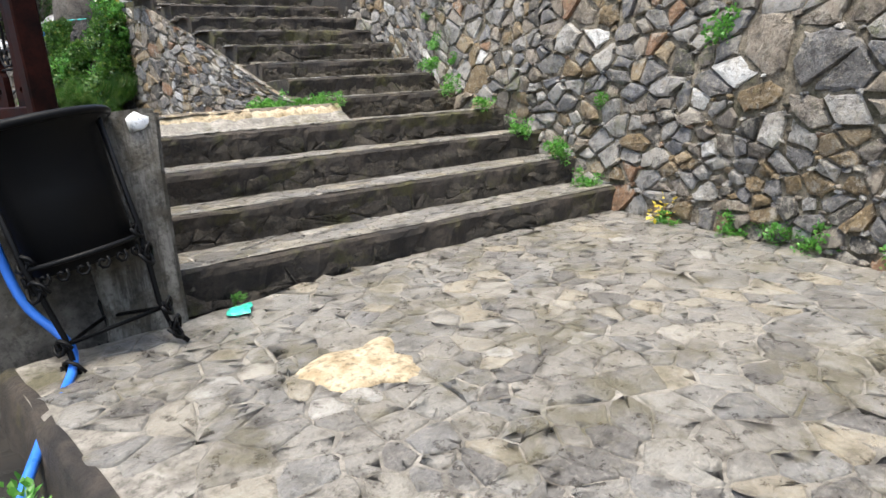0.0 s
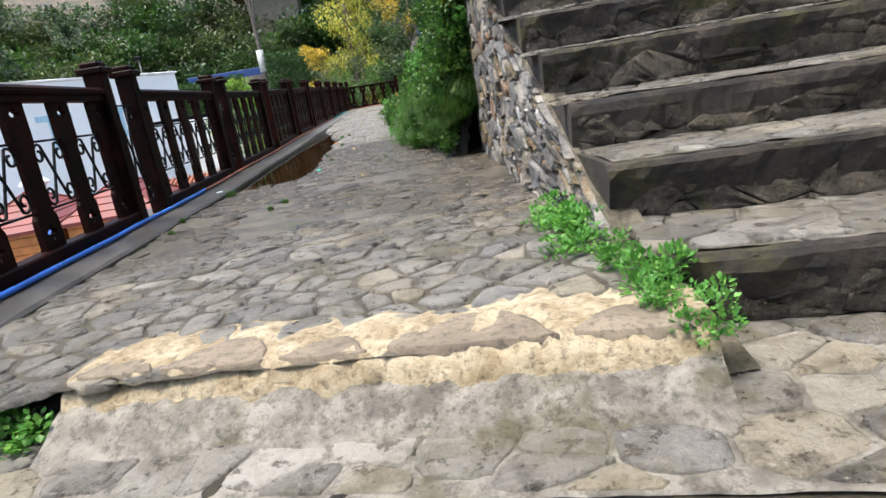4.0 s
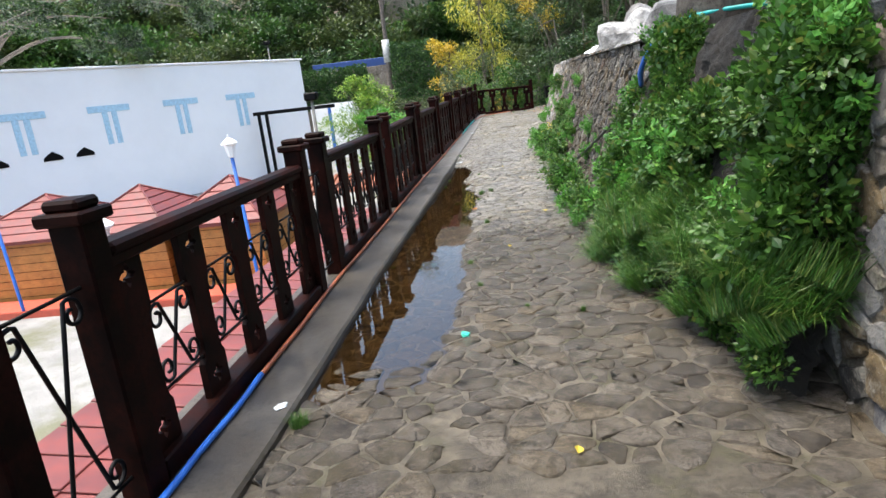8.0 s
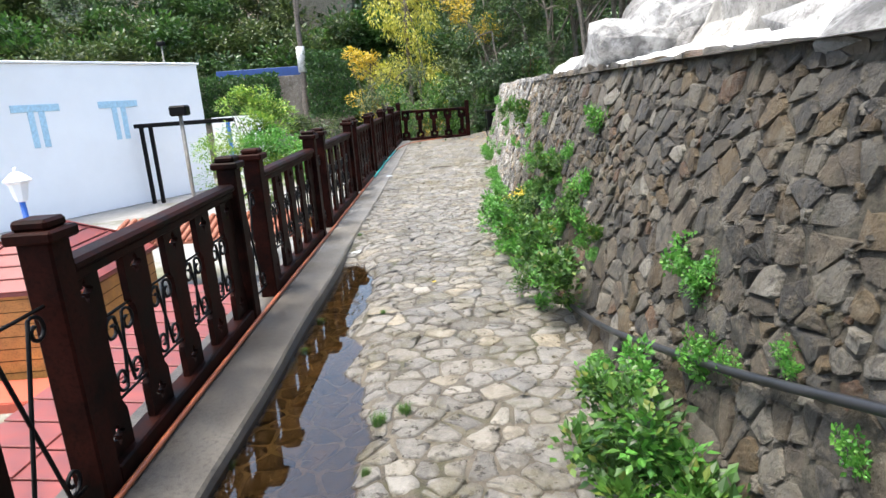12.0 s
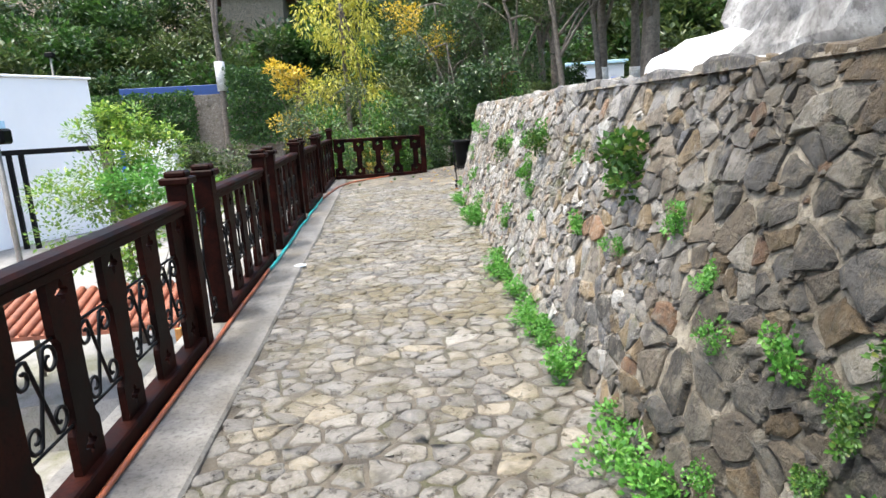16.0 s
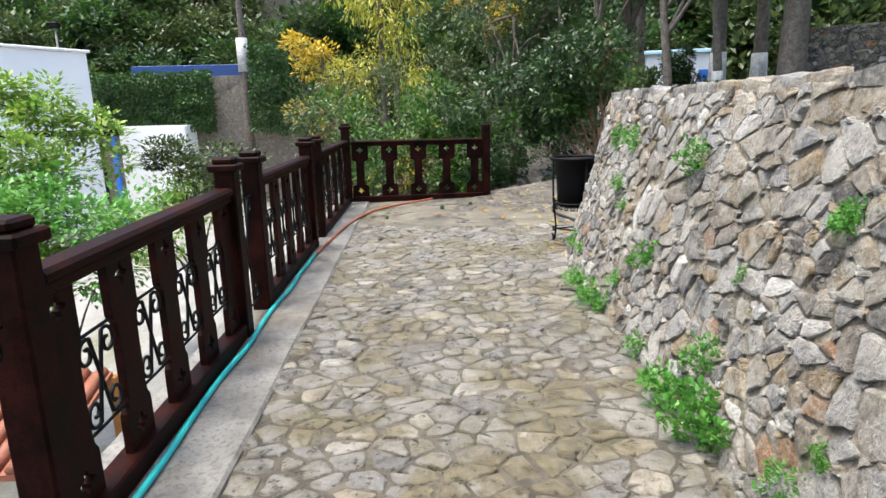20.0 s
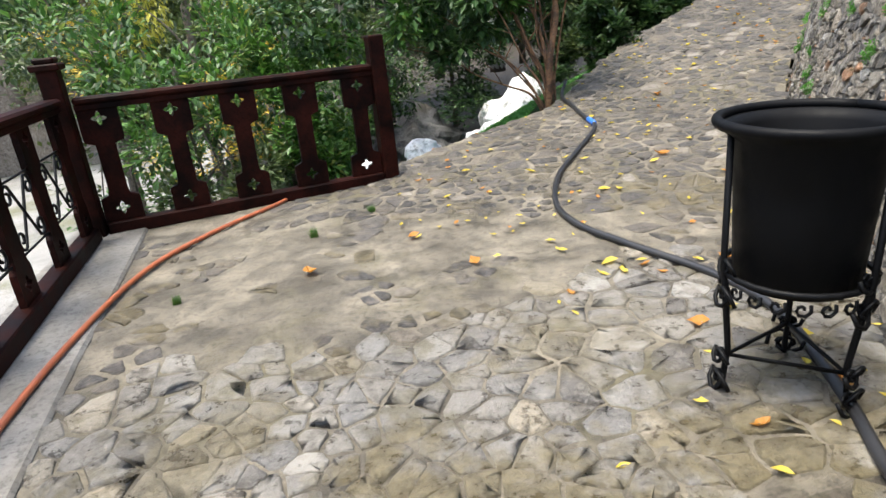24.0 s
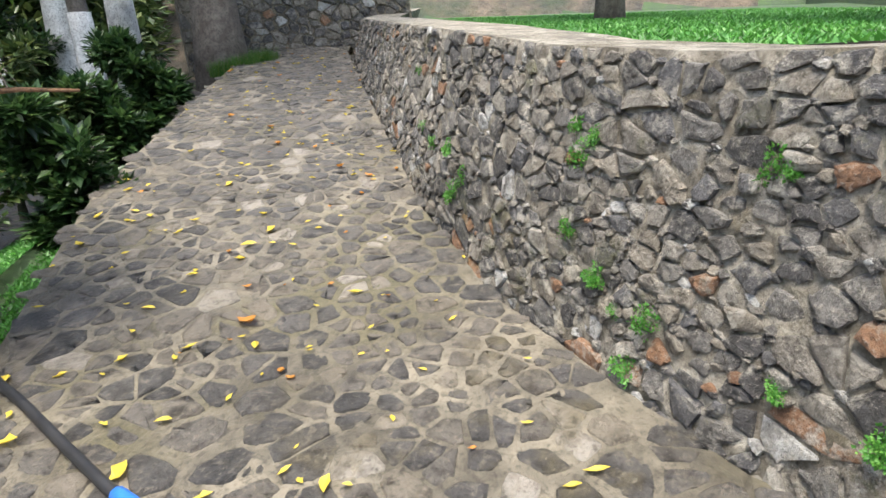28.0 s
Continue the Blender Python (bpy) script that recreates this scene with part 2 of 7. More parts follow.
M_PAVE = stone_mat("wet_paving_stone", PAVE_STOPS, (0.29, 0.27, 0.235), rough=(0.2, 0.5), bstr=0.5, wet=(4.4, 10.4), moss=(0.105, 0.09, 0.05), moss_at=(0.51, 0.62), pool=-0.1, silt=(17.5, 25.5))
M_PAVE_I = stone_mat("wet_paving_stone_joined", PAVE_STOPS, (0.29, 0.27, 0.235), island=True, rough=(0.2, 0.5), bstr=0.5, wet=(4.4, 10.4), moss=(0.105, 0.09, 0.05), moss_at=(0.51, 0.62), pool=-0.1, silt=(17.5, 25.5))
RAMP_STOPS = ((0.0, (0.045, 0.042, 0.04)), (0.3, (0.08, 0.073, 0.066)), (0.55, (0.13, 0.112, 0.09)), (0.8, (0.075, 0.07, 0.068)), (0.93, (0.17, 0.145, 0.11)), (1.0, (0.3, 0.27, 0.23)))
M_RAMPPAVE = stone_mat("dark_ramp_stone", RAMP_STOPS, (0.2, 0.17, 0.135), rough=(0.35, 0.65), bstr=0.6, moss=(0.15, 0.13, 0.1), silt=(20.0, 27.3))
M_RAMPPAVE_I = stone_mat("dark_ramp_stone_joined", RAMP_STOPS, (0.2, 0.17, 0.135), island=True, rough=(0.35, 0.65), bstr=0.6, moss=(0.15, 0.13, 0.1), silt=(20.0, 27.3))
M_PAVEMORTAR = two_tone("wet_paving_joint", (0.055, 0.045, 0.032), (0.14, 0.118, 0.086), 6, (0.3, 0.6), c3=(0.06, 0.06, 0.02), bstr=1.0, dist=0.025)
M_CEMENT = two_tone("muddy_cement_screed", (0.075, 0.064, 0.046), (0.225, 0.195, 0.145), 3.0, (0.35, 0.65), c3=(0.11, 0.095, 0.05), bstr=0.9, dist=0.025)
M_STEP = two_tone("worn_step_concrete", (0.13, 0.115, 0.095), (0.32, 0.295, 0.255), 9, (0.45, 0.8), c3=(0.09, 0.08, 0.04), bstr=0.9, dist=0.025)
M_STEPDARK = two_tone("dark_worn_step", (0.07, 0.06, 0.048), (0.2, 0.18, 0.15), 9, (0.5, 0.85), c3=(0.06, 0.055, 0.025), bstr=0.9, dist=0.025)
# Risers are coloured darker than the treads, as shade on their upright faces.
M_RISER = two_tone("mossy_shaded_stone", (0.014, 0.011, 0.009), (0.06, 0.047, 0.036), 6.5, (0.7, 0.95), c3=(0.07, 0.065, 0.02), bstr=1.0, dist=0.03)
M_RISERSTONE = stone_mat("shaded_riser_stone", ((0.0, (0.03, 0.025, 0.019)), (0.5, (0.048, 0.039, 0.03)), (1.0, (0.07, 0.058, 0.044))), (0.13, 0.11, 0.08), rough=(0.65, 0.95), moss=(0.075, 0.075, 0.02), bstr=0.9)
M_RISERSTONE_UP = stone_mat("brown_shaded_riser_stone", ((0.0, (0.07, 0.058, 0.043)), (0.5, (0.095, 0.078, 0.058)), (1.0, (0.125, 0.104, 0.078))), (0.2, 0.17, 0.12), rough=(0.65, 0.95), moss=(0.085, 0.085, 0.028), bstr=0.9)
M_KERB = two_tone("kerb_concrete", (0.13, 0.12, 0.105), (0.25, 0.235, 0.21), 2.4, (0.35, 0.65), bstr=0.4, c3=(0.12, 0.1, 0.07), soaked=(2.0, 14.4))
M_CONCRETE = two_tone("old_concrete", (0.035, 0.031, 0.026), (0.16, 0.147, 0.128), 5.5, (0.65, 0.9), fine=30, c3=(0.07, 0.06, 0.04), bstr=1.0, dist=0.06)
M_STREAKED, nt_, b_ = material("streaked_concrete", 0.85)
map_ = nt_.nodes.new("ShaderNodeMapping")
map_.inputs["Scale"].default_value = (22.0, 22.0, 2.2)
nt_.links.new(nt_.nodes.new("ShaderNodeNewGeometry").outputs["Position"], map_.inputs[0])
run_ = nt_.nodes.new("ShaderNodeTexNoise")
run_.inputs["Scale"].default_value, run_.inputs["Detail"].default_value, run_.inputs["Roughness"].default_value = 1.0, 7.0, 0.7
nt_.links.new(map_.outputs[0], run_.inputs["Vector"])
n1_, n2_ = noise_node(nt_, 5, 8, 0.7), noise_node(nt_, 34, 8, 0.78)
col_ = mix(nt_, remap(nt_, run_.outputs[0], 0.4, 0.6), (0.06, 0.054, 0.045), (0.27, 0.255, 0.23))
col_ = mix(nt_, remap(nt_, n1_, 0.46, 0.58, 0.0, 0.85), col_, (0.085, 0.072, 0.05))
nt_.links.new(mix(nt_, remap(nt_, n2_, 0.4, 0.5, 0.75, 0.0), col_, mix(nt_, 1.0, col_, (0.35, 0.34, 0.33), "MULTIPLY")), b_.inputs["Base Color"])
bump(nt_, b_, mix(nt_, 0.5, n1_, n2_), 1.0, 0.05)
M_SANDSTONE = two_tone("sandy_edge_stone", (0.15, 0.118, 0.085), (0.25, 0.205, 0.15), 7, (0.6, 0.9), bstr=0.7, dist=0.02)
M_SAND = two_tone("fresh_sandy_mortar", (0.33, 0.25, 0.145), (0.56, 0.475, 0.335), 11, (0.75, 0.95), bstr=1.0, dist=0.03)
M_WOOD = two_tone("dark_painted_wood", (0.004, 0.0014, 0.001), (0.024, 0.0052, 0.003), 4, (0.45, 0.65), fine=60, bstr=0.2, dist=0.004, spec=0.06)
M_IRON = plain("black_wrought_iron", (0.004, 0.004, 0.0045), 0.5, 0.0, spec=0.15)
M_WATER, nt_, b_ = material("puddle_water", 0.02)
clear_ = nt_.nodes.new("ShaderNodeBsdfTransparent")
clear_.inputs[0].default_value = (0.62, 0.5, 0.33, 1)
shine_ = nt_.nodes.new("ShaderNodeBsdfGlossy")
shine_.inputs["Roughness"].default_value = 0.015
ripple_ = nt_.nodes.new("ShaderNodeBump")
ripple_.inputs["Strength"].default_value, ripple_.inputs["Distance"].default_value = 0.04, 0.01
nt_.links.new(noise_node(nt_, 3.0, 2, 0.5), ripple_.inputs["Height"])
nt_.links.new(ripple_.outputs[0], shine_.inputs["Normal"])
edge_ = nt_.nodes.new("ShaderNodeFresnel")
edge_.inputs["IOR"].default_value = 1.75
film_ = nt_.nodes.new("ShaderNodeMixShader")
nt_.links.new(edge_.outputs[0], film_.inputs[0])
nt_.links.new(clear_.outputs[0], film_.inputs[1])
nt_.links.new(shine_.outputs[0], film_.inputs[2])
nt_.links.new(film_.outputs[0], nt_.nodes["Material Output"].inputs[0])
# Dark rock taken near black: the shade between the plants is coloured in.
M_BANK = two_tone("shaded_root_bound_rock", (0.006, 0.005, 0.004), (0.036, 0.03, 0.024), 5, (0.6, 0.9), fine=26, bstr=1.0, c3=(0.014, 0.013, 0.008), dist=0.08)
M_EARTH = two_tone("damp_earth", (0.016, 0.012, 0.008), (0.05, 0.038, 0.026), 3, bstr=0.9)
M_LAWN = two_tone("lawn_soil", (0.02, 0.045, 0.01), (0.045, 0.085, 0.018), 2, bstr=0.6)
M_GROUND = two_tone("yard_ground", (0.2, 0.195, 0.185), (0.3, 0.29, 0.275), 0.9, c3=(0.12, 0.12, 0.06), bstr=0.4)
M_ROCK = two_tone("grey_limestone", (0.2, 0.19, 0.17), (0.48, 0.46, 0.43), 1.6, (0.7, 0.95), fine=14, bstr=1.0, c3=(0.12, 0.11, 0.09), dist=0.06)
M_DARKROCK = two_tone("dark_slaty_rock", (0.035, 0.034, 0.034), (0.15, 0.147, 0.145), 2.6, (0.5, 0.85), fine=13, bstr=1.0, c3=(0.08, 0.065, 0.045), dist=0.07)
M_WHITEROCK = two_tone("whitewashed_rock", (0.72, 0.72, 0.72), (0.86, 0.86, 0.86), 5, (0.7, 0.95), fine=20, bstr=0.9, c3=(0.5, 0.48, 0.43), lo=0.3, hi=0.5, dist=0.03)
M_PALEROCK = two_tone("pale_weathered_rock", (0.13, 0.125, 0.12), (0.52, 0.51, 0.49), 2.2, (0.7, 0.95), fine=11, bstr=1.0, c3=(0.14, 0.13, 0.12), dist=0.08)
M_WHITEWALL = plain("whitewashed_wall", (0.91, 0.91, 0.91), 0.8, var=0.04, scale=0.6)
M_BLUEPAINT = plain("pale_blue_paint", (0.48, 0.72, 0.87), 0.7)
M_BLUE = plain("blue_paint", (0.03, 0.16, 0.6), 0.45)
M_HOSE_BLUE = plain("blue_plastic_hose", (0.03, 0.16, 0.62), 0.35)
M_HOSE_TEAL = plain("teal_plastic_hose", (0.02, 0.42, 0.40), 0.35)
M_HOSE_ORANGE = plain("faded_orange_hose", (0.36, 0.1, 0.04), 0.4)
M_HOSE_BLACK = plain("black_rubber_hose", (0.02, 0.02, 0.022), 0.45)
M_BINBLACK = plain("black_enamel_steel", (0.003, 0.003, 0.0034), 0.55, 0.0, spec=0.12)
M_TIN = plain("red_sheet_roof", (0.2, 0.042, 0.036), 0.5, var=0.4, scale=3)
M_CLAY = plain("clay_roof_tile", (0.3, 0.1, 0.055), 0.7, var=0.45, scale=6)
M_PINE = two_tone("orange_varnished_pine", (0.34, 0.14, 0.03), (0.5, 0.22, 0.05), 2, (0.45, 0.6), bstr=0.2)
M_BARK = two_tone("grey_bark", (0.09, 0.07, 0.055), (0.2, 0.17, 0.14), 9, bstr=1.0, dist=0.03)
M_BARK_RED = two_tone("reddish_smooth_bark", (0.07, 0.034, 0.017), (0.26, 0.13, 0.06), 9, bstr=0.5)
M_WHITEWASH = two_tone("whitewashed_bark", (0.5, 0.49, 0.46), (0.74, 0.73, 0.7), 6, bstr=0.8, dist=0.02)
M_HILL = two_tone("scrubby_hillside", (0.05, 0.042, 0.026), (0.17, 0.125, 0.085), 0.5, fine=2.5, bstr=1.0, c3=(0.03, 0.045, 0.012), dist=0.4)
M_TARP = plain("blue_tarpaulin", (0.02, 0.13, 0.55), 0.25)
M_YELLOW = plain("yellow_striped_cloth", (0.62, 0.44, 0.08), 0.8)
M_GREENPLASTIC = plain("green_litter_film", (0.05, 0.5, 0.36), 0.3)
M_CLEAR = plain("clear_plastic_litter", (0.7, 0.75, 0.78), 0.15)
L_IVY = leaf_mat("ivy_leaves", ((0.0, (0.025, 0.07, 0.012)), (0.5, (0.055, 0.14, 0.022)), (0.85, (0.1, 0.22, 0.035)), (1.0, (0.2, 0.22, 0.05))))
L_WEED = leaf_mat("weed_leaves", ((0.0, (0.06, 0.2, 0.03)), (0.6, (0.11, 0.32, 0.05)), (1.0, (0.2, 0.4, 0.08))))
L_GRASS = leaf_mat("grass_blades", ((0.0, (0.025, 0.085, 0.01)), (0.6, (0.06, 0.18, 0.02)), (1.0, (0.16, 0.2, 0.045))))
L_DARK = leaf_mat("dark_evergreen_leaves", ((0.0, (0.012, 0.034, 0.012)), (0.6, (0.036, 0.082, 0.024)), (1.0, (0.1, 0.17, 0.05))), 0.38)
L_OLIVE = leaf_mat("olive_green_leaves", ((0.0, (0.03, 0.055, 0.018)), (0.6, (0.065, 0.1, 0.03)), (1.0, (0.13, 0.16, 0.045))))
L_YELLOW = leaf_mat("autumn_yellow_leaves", ((0.0, (0.34, 0.25, 0.02)), (0.5, (0.6, 0.42, 0.03)), (1.0, (0.65, 0.5, 0.08))))
L_WILLOW = leaf_mat("yellow_green_willow_leaves", ((0.0, (0.32, 0.34, 0.05)), (0.6, (0.52, 0.5, 0.07)), (1.0, (0.68, 0.6, 0.12))))
L_BRIGHT = leaf_mat("bright_green_leaves", ((0.0, (0.1, 0.22, 0.03)), (0.6, (0.2, 0.36, 0.05)), (1.0, (0.42, 0.5, 0.09))))
L_HEDGE = leaf_mat("clipped_hedge_leaves", ((0.0, (0.015, 0.055, 0.012)), (1.0, (0.075, 0.16, 0.03))))
L_CLOVER = leaf_mat("clover_leaves", ((0.0, (0.04, 0.15, 0.022)), (0.6, (0.08, 0.27, 0.04)), (1.0, (0.15, 0.38, 0.07))))
L_FALL_Y = leaf_mat("fallen_yellow_leaf", ((0.0, (0.6, 0.42, 0.03)), (1.0, (0.75, 0.6, 0.1))), 0.6)
L_FALL_O = leaf_mat("fallen_orange_leaf", ((0.0, (0.45, 0.16, 0.03)), (1.0, (0.6, 0.28, 0.05))), 0.6)


# ---------------------------------------------------------------- mesh helpers
def mesh(name, verts, faces, mat, smooth=False):
    me = bpy.data.meshes.new(name)
    me.from_pydata([tuple(v) for v in verts], [], faces)
    me.materials.append(mat)
    if smooth:
        me.polygons.foreach_set("use_smooth", [True] * len(me.polygons))
    me.update()
    return me


def from_bm(name, bm, mat, smooth=False):
    me = bpy.data.meshes.new(name)
    bm.to_mesh(me)
    bm.free()
    me.materials.append(mat)
    if smooth:
        me.polygons.foreach_set("use_smooth", [True] * len(me.polygons))
    return me


def put(name, me, parent=None, m=None, label="", category="", group="", kind=""):
    ob = new(name, me)
    if parent is not None:
        ob.parent = parent
    if m is not None:
        ob.matrix_basis = m
    return tagged(ob, label, category, group, kind)


def thing(name, m, label, category, group="", kind=""):
    ob = new(name)
    ob.empty_display_size = 0.1
    ob.matrix_basis = m
    return tagged(ob, label, category, group, kind)


def lerp(a, b, t):
    return a + (b - a) * t


def poly_at(pts, s):
    """Point at s (0..1 by length) along a polyline."""
    d = [0.0]
    for a, b in zip(pts, pts[1:]):
        d.append(d[-1] + math.dist(a, b))
    s *= d[-1]
    for i in range(len(pts) - 1):
        if s <= d[i + 1] or i == len(pts) - 2:
            k = (s - d[i]) / max(1e-9, d[i + 1] - d[i])
            return tuple(lerp(x, y, k) for x, y in zip(pts[i], pts[i + 1]))


def poly_len(pts):
    return sum(math.dist(a, b) for a, b in zip(pts, pts[1:]))


def interp(xs, ys, x):
    return float(np.interp(x, xs, ys))


def smooth_path(pts, n):
    """Catmull-Rom points through pts."""
    out = []
    p = [Vector(q) for q in pts]
    p = [2 * p[0] - p[1]] + p + [2 * p[-1] - p[-2]]
    for i in range(1, len(p) - 2):
        for k in range(n):
            t = k / n
            a, b, c, d = p[i - 1:i + 3]
            out.append(0.5 * (2 * b + (c - a) * t + (2 * a - 5 * b + 4 * c - d) * t * t + (3 * b - a - 3 * c + d) * t ** 3))
    out.append(p[-2])
    return out


def tube_data(pts, radii, sides=6, verts=None, faces=None):
    """A tube along pts, appended to verts and faces."""
    verts = [] if verts is None else verts
    faces = [] if faces is None else faces
    pts = [Vector(p) for p in pts]
    base = len(verts)
    ref = Vector((0.13, 0.21, 0.97))
    for i, p in enumerate(pts):
        d = (pts[min(i + 1, len(pts) - 1)] - pts[max(i - 1, 0)]).normalized()
        a = d.cross(ref)
        if a.length < 0.05:
            a = d.cross(Vector((1, 0, 0)))
        a.normalize()
        b = d.cross(a)
        r = radii[i] if hasattr(radii, "__len__") else radii
        for k in range(sides):
            w = 2 * math.pi * k / sides
            verts.append(p + a * (r * math.cos(w)) + b * (r * math.sin(w)))
    for i in range(len(pts) - 1):
        for k in range(sides):
            q, k2 = base + i * sides, (k + 1) % sides
            faces.append((q + k, q + k2, q + sides + k2, q + sides + k))
    faces.append(tuple(base + k for k in reversed(range(sides))))
    faces.append(tuple(base + (len(pts) - 1) * sides + k for k in range(sides)))
    return verts, faces


def tube(name, pts, radii, mat, sides=6):
    v, f = tube_data(pts, radii, sides)
    return mesh(name, v, f, mat, True)


def box_bm(x0, x1, y0, y1, z0, z1, bevel=0.0, bm=None):
    own = bmesh.new()
    bmesh.ops.create_cube(own, size=1)
    for v in own.verts:
        v.co = Vector((lerp(x0, x1, v.co.x + 0.5), lerp(y0, y1, v.co.y + 0.5), lerp(z0, z1, v.co.z + 0.5)))
    if bevel:
        bmesh.ops.bevel(own, geom=own.edges[:], offset=bevel, segments=1, affect="EDGES")
    if bm is None:
        return own
    tmp = bpy.data.meshes.new("tmp")
    own.to_mesh(tmp)
    own.free()
    bm.from_mesh(tmp)
    bpy.data.meshes.remove(tmp)
    return bm


def box(name, x0, x1, y0, y1, z0, z1, mat, bevel=0.008):
    return from_bm(name, box_bm(x0, x1, y0, y1, z0, z1, bevel), mat)


def inside(p, poly):
    x, y, hit = p[0], p[1], False
    j = len(poly) - 1
    for i in range(len(poly)):
        (xi, yi), (xj, yj) = poly[i][:2], poly[j][:2]
        if (yi > y) != (yj > y) and x < (xj - xi) * (y - yi) / (yj - yi) + xi:
            hit = not hit
        j = i
    return hit


# ---------------------------------------------------------------- irregular stones
def cells(x0, x1, y0, y1, size, seed, drop=0.22, squash=1.0):
    """Irregular cells that fill a rectangle: jittered seeds, some left out so that their neighbours grow."""
    rnd = random.Random(seed)
    sy = size * squash
    nx, ny = max(1, round((x1 - x0) / size)), max(1, round((y1 - y0) / sy))
    dx, dy = (x1 - x0) / nx, (y1 - y0) / ny
    grid = {}
    for i in range(-2, nx + 2):
        for j in range(-2, ny + 2):
            big = noise.noise(Vector((i * dx * 1.7, j * dy * 1.7, seed * 1.3))) if drop > 0.4 else 0
            if rnd.random() > drop + 0.6 * big:
                grid[i, j] = (x0 + (i + 0.5 + 0.5 * (j % 2) + rnd.uniform(-0.42, 0.42)) * dx, y0 + (j + 0.5 + rnd.uniform(-0.36, 0.36)) * dy)
    out = []
    for (i, j), (px, py) in grid.items():
        if not (0 <= i < nx and 0 <= j < ny):
            continue
        poly = [(px - 2.2 * dx, py - 2.2 * dy), (px + 2.2 * dx, py - 2.2 * dy), (px + 2.2 * dx, py + 2.2 * dy), (px - 2.2 * dx, py + 2.2 * dy)]
        near = [grid[a, b] for a in range(i - 3, i + 4) for b in range(j - 3, j + 4) if (a, b) != (i, j) and (a, b) in grid]
        near.sort(key=lambda q: (q[0] - px) ** 2 + (q[1] - py) ** 2)
        for qx, qy in near[:16]:
            nx_, ny_ = qx - px, (qy - py) / squash / squash
            lim = nx_ * (px + qx) / 2 + ny_ * (py + qy) / 2
            res = []
            for a, b in zip(poly, poly[1:] + poly[:1]):
                da, db = nx_ * a[0] + ny_ * a[1] - lim, nx_ * b[0] + ny_ * b[1] - lim
                if da <= 0:
                    res.append(a)
                if da * db < 0:
                    k = da / (da - db)
                    res.append((lerp(a[0], b[0], k), lerp(a[1], b[1], k)))
            poly = res
            if len(poly) < 3:
                break
        if len(poly) >= 3:
            out.append(poly)
    return out


def clip(poly, bx0, bx1, by0, by1):
    for axis, lim, sign in ((0, bx0, -1), (0, bx1, 1), (1, by0, -1), (1, by1, 1)):
        res = []
        for a, b in zip(poly, poly[1:] + poly[:1]):
            da, db = sign * (a[axis] - lim), sign * (b[axis] - lim)
            if da <= 0:
                res.append(a)
            if da * db < 0:
                k = da / (da - db)
                res.append((lerp(a[0], b[0], k), lerp(a[1], b[1], k)))
        poly = res
        if len(poly) < 3:
            return []
    return poly


def stone_data(poly, place, rnd, joint, proud, sink, round_=0.2, tilt=0.4, jag=0.05, vary=0.0, verts=None, faces=None):
    """One stone: outline drawn in by the joint, corners rounded, sides rolled over to a flat, uneven face."""
    verts = [] if verts is None else verts
    faces = [] if faces is None else faces
    n = len(poly)
    cx, cy = sum(p[0] for p in poly) / n, sum(p[1] for p in poly) / n
    r = max(1e-3, sum(math.hypot(p[0] - cx, p[1] - cy) for p in poly) / n)
    if r < joint * 1.6:
        return verts, faces
    k = (1 - joint / r) * (1 - vary * rnd.random() ** 2)
    ring = []
    for a, b, c in zip(poly[-1:] + poly[:-1], poly, poly[1:] + poly[:1]):
        la, lc = math.hypot(a[0] - b[0], a[1] - b[1]), math.hypot(c[0] - b[0], c[1] - b[1])
        if min(la, lc) < 0.25 * r:
            ring.append(b)
        else:
            q = round_ + rnd.uniform(-0.1, 0.1)
            ring.append((lerp(b[0], a[0], q), lerp(b[1], a[1], q)))
            if la > 0.8 * r:
                m_ = (1 - round_ * 0.35) * 1.0
                ring.append((lerp(cx, b[0], m_), lerp(cy, b[1], m_)))
            ring.append((lerp(b[0], c[0], q), lerp(b[1], c[1], q)))
    ring = [(cx + (x - cx) * k + rnd.uniform(-1, 1) * jag * r, cy + (y - cy) * k + rnd.uniform(-1, 1) * jag * r) for x, y in ring]
    m = len(ring)
    gx, gy = rnd.uniform(-tilt, tilt) * proud / r, rnd.uniform(-tilt, tilt) * proud / r
    h = proud * rnd.uniform(0.55, 1.3)
    base = len(verts)
    sx, sy = rnd.uniform(0, 40), rnd.uniform(0, 40)
    for f, z in ((1.02, -sink), (1.0, h * 0.35), (0.93, h * 0.86), (0.6, h)):
        for x, y in ring:
            f_ = f * rnd.uniform(0.95, 1.03) if f < 0.99 else f
            x_, y_ = (x - cx) * f_, (y - cy) * f_
            up = (gx * x_ + gy * y_ + 0.28 * h * noise.noise(Vector((x_ / r * 1.6 + sx, y_ / r * 1.6 + sy, 0)))) if z > 0 else 0
            verts.append(place(cx + x_, cy + y_, z + up))
    verts.append(place(cx, cy, h * rnd.uniform(0.9, 1.15)))
    for lay in (0, 1, 2):
        o = base + lay * m
        for i in range(m):
            j = (i + 1) % m
            faces.append((o + i, o + j, o + m + j, o + m + i))
    o = base + 3 * m
    for i in range(m):
        faces.append((o + i, o + (i + 1) % m, base + 4 * m))
    return verts, faces


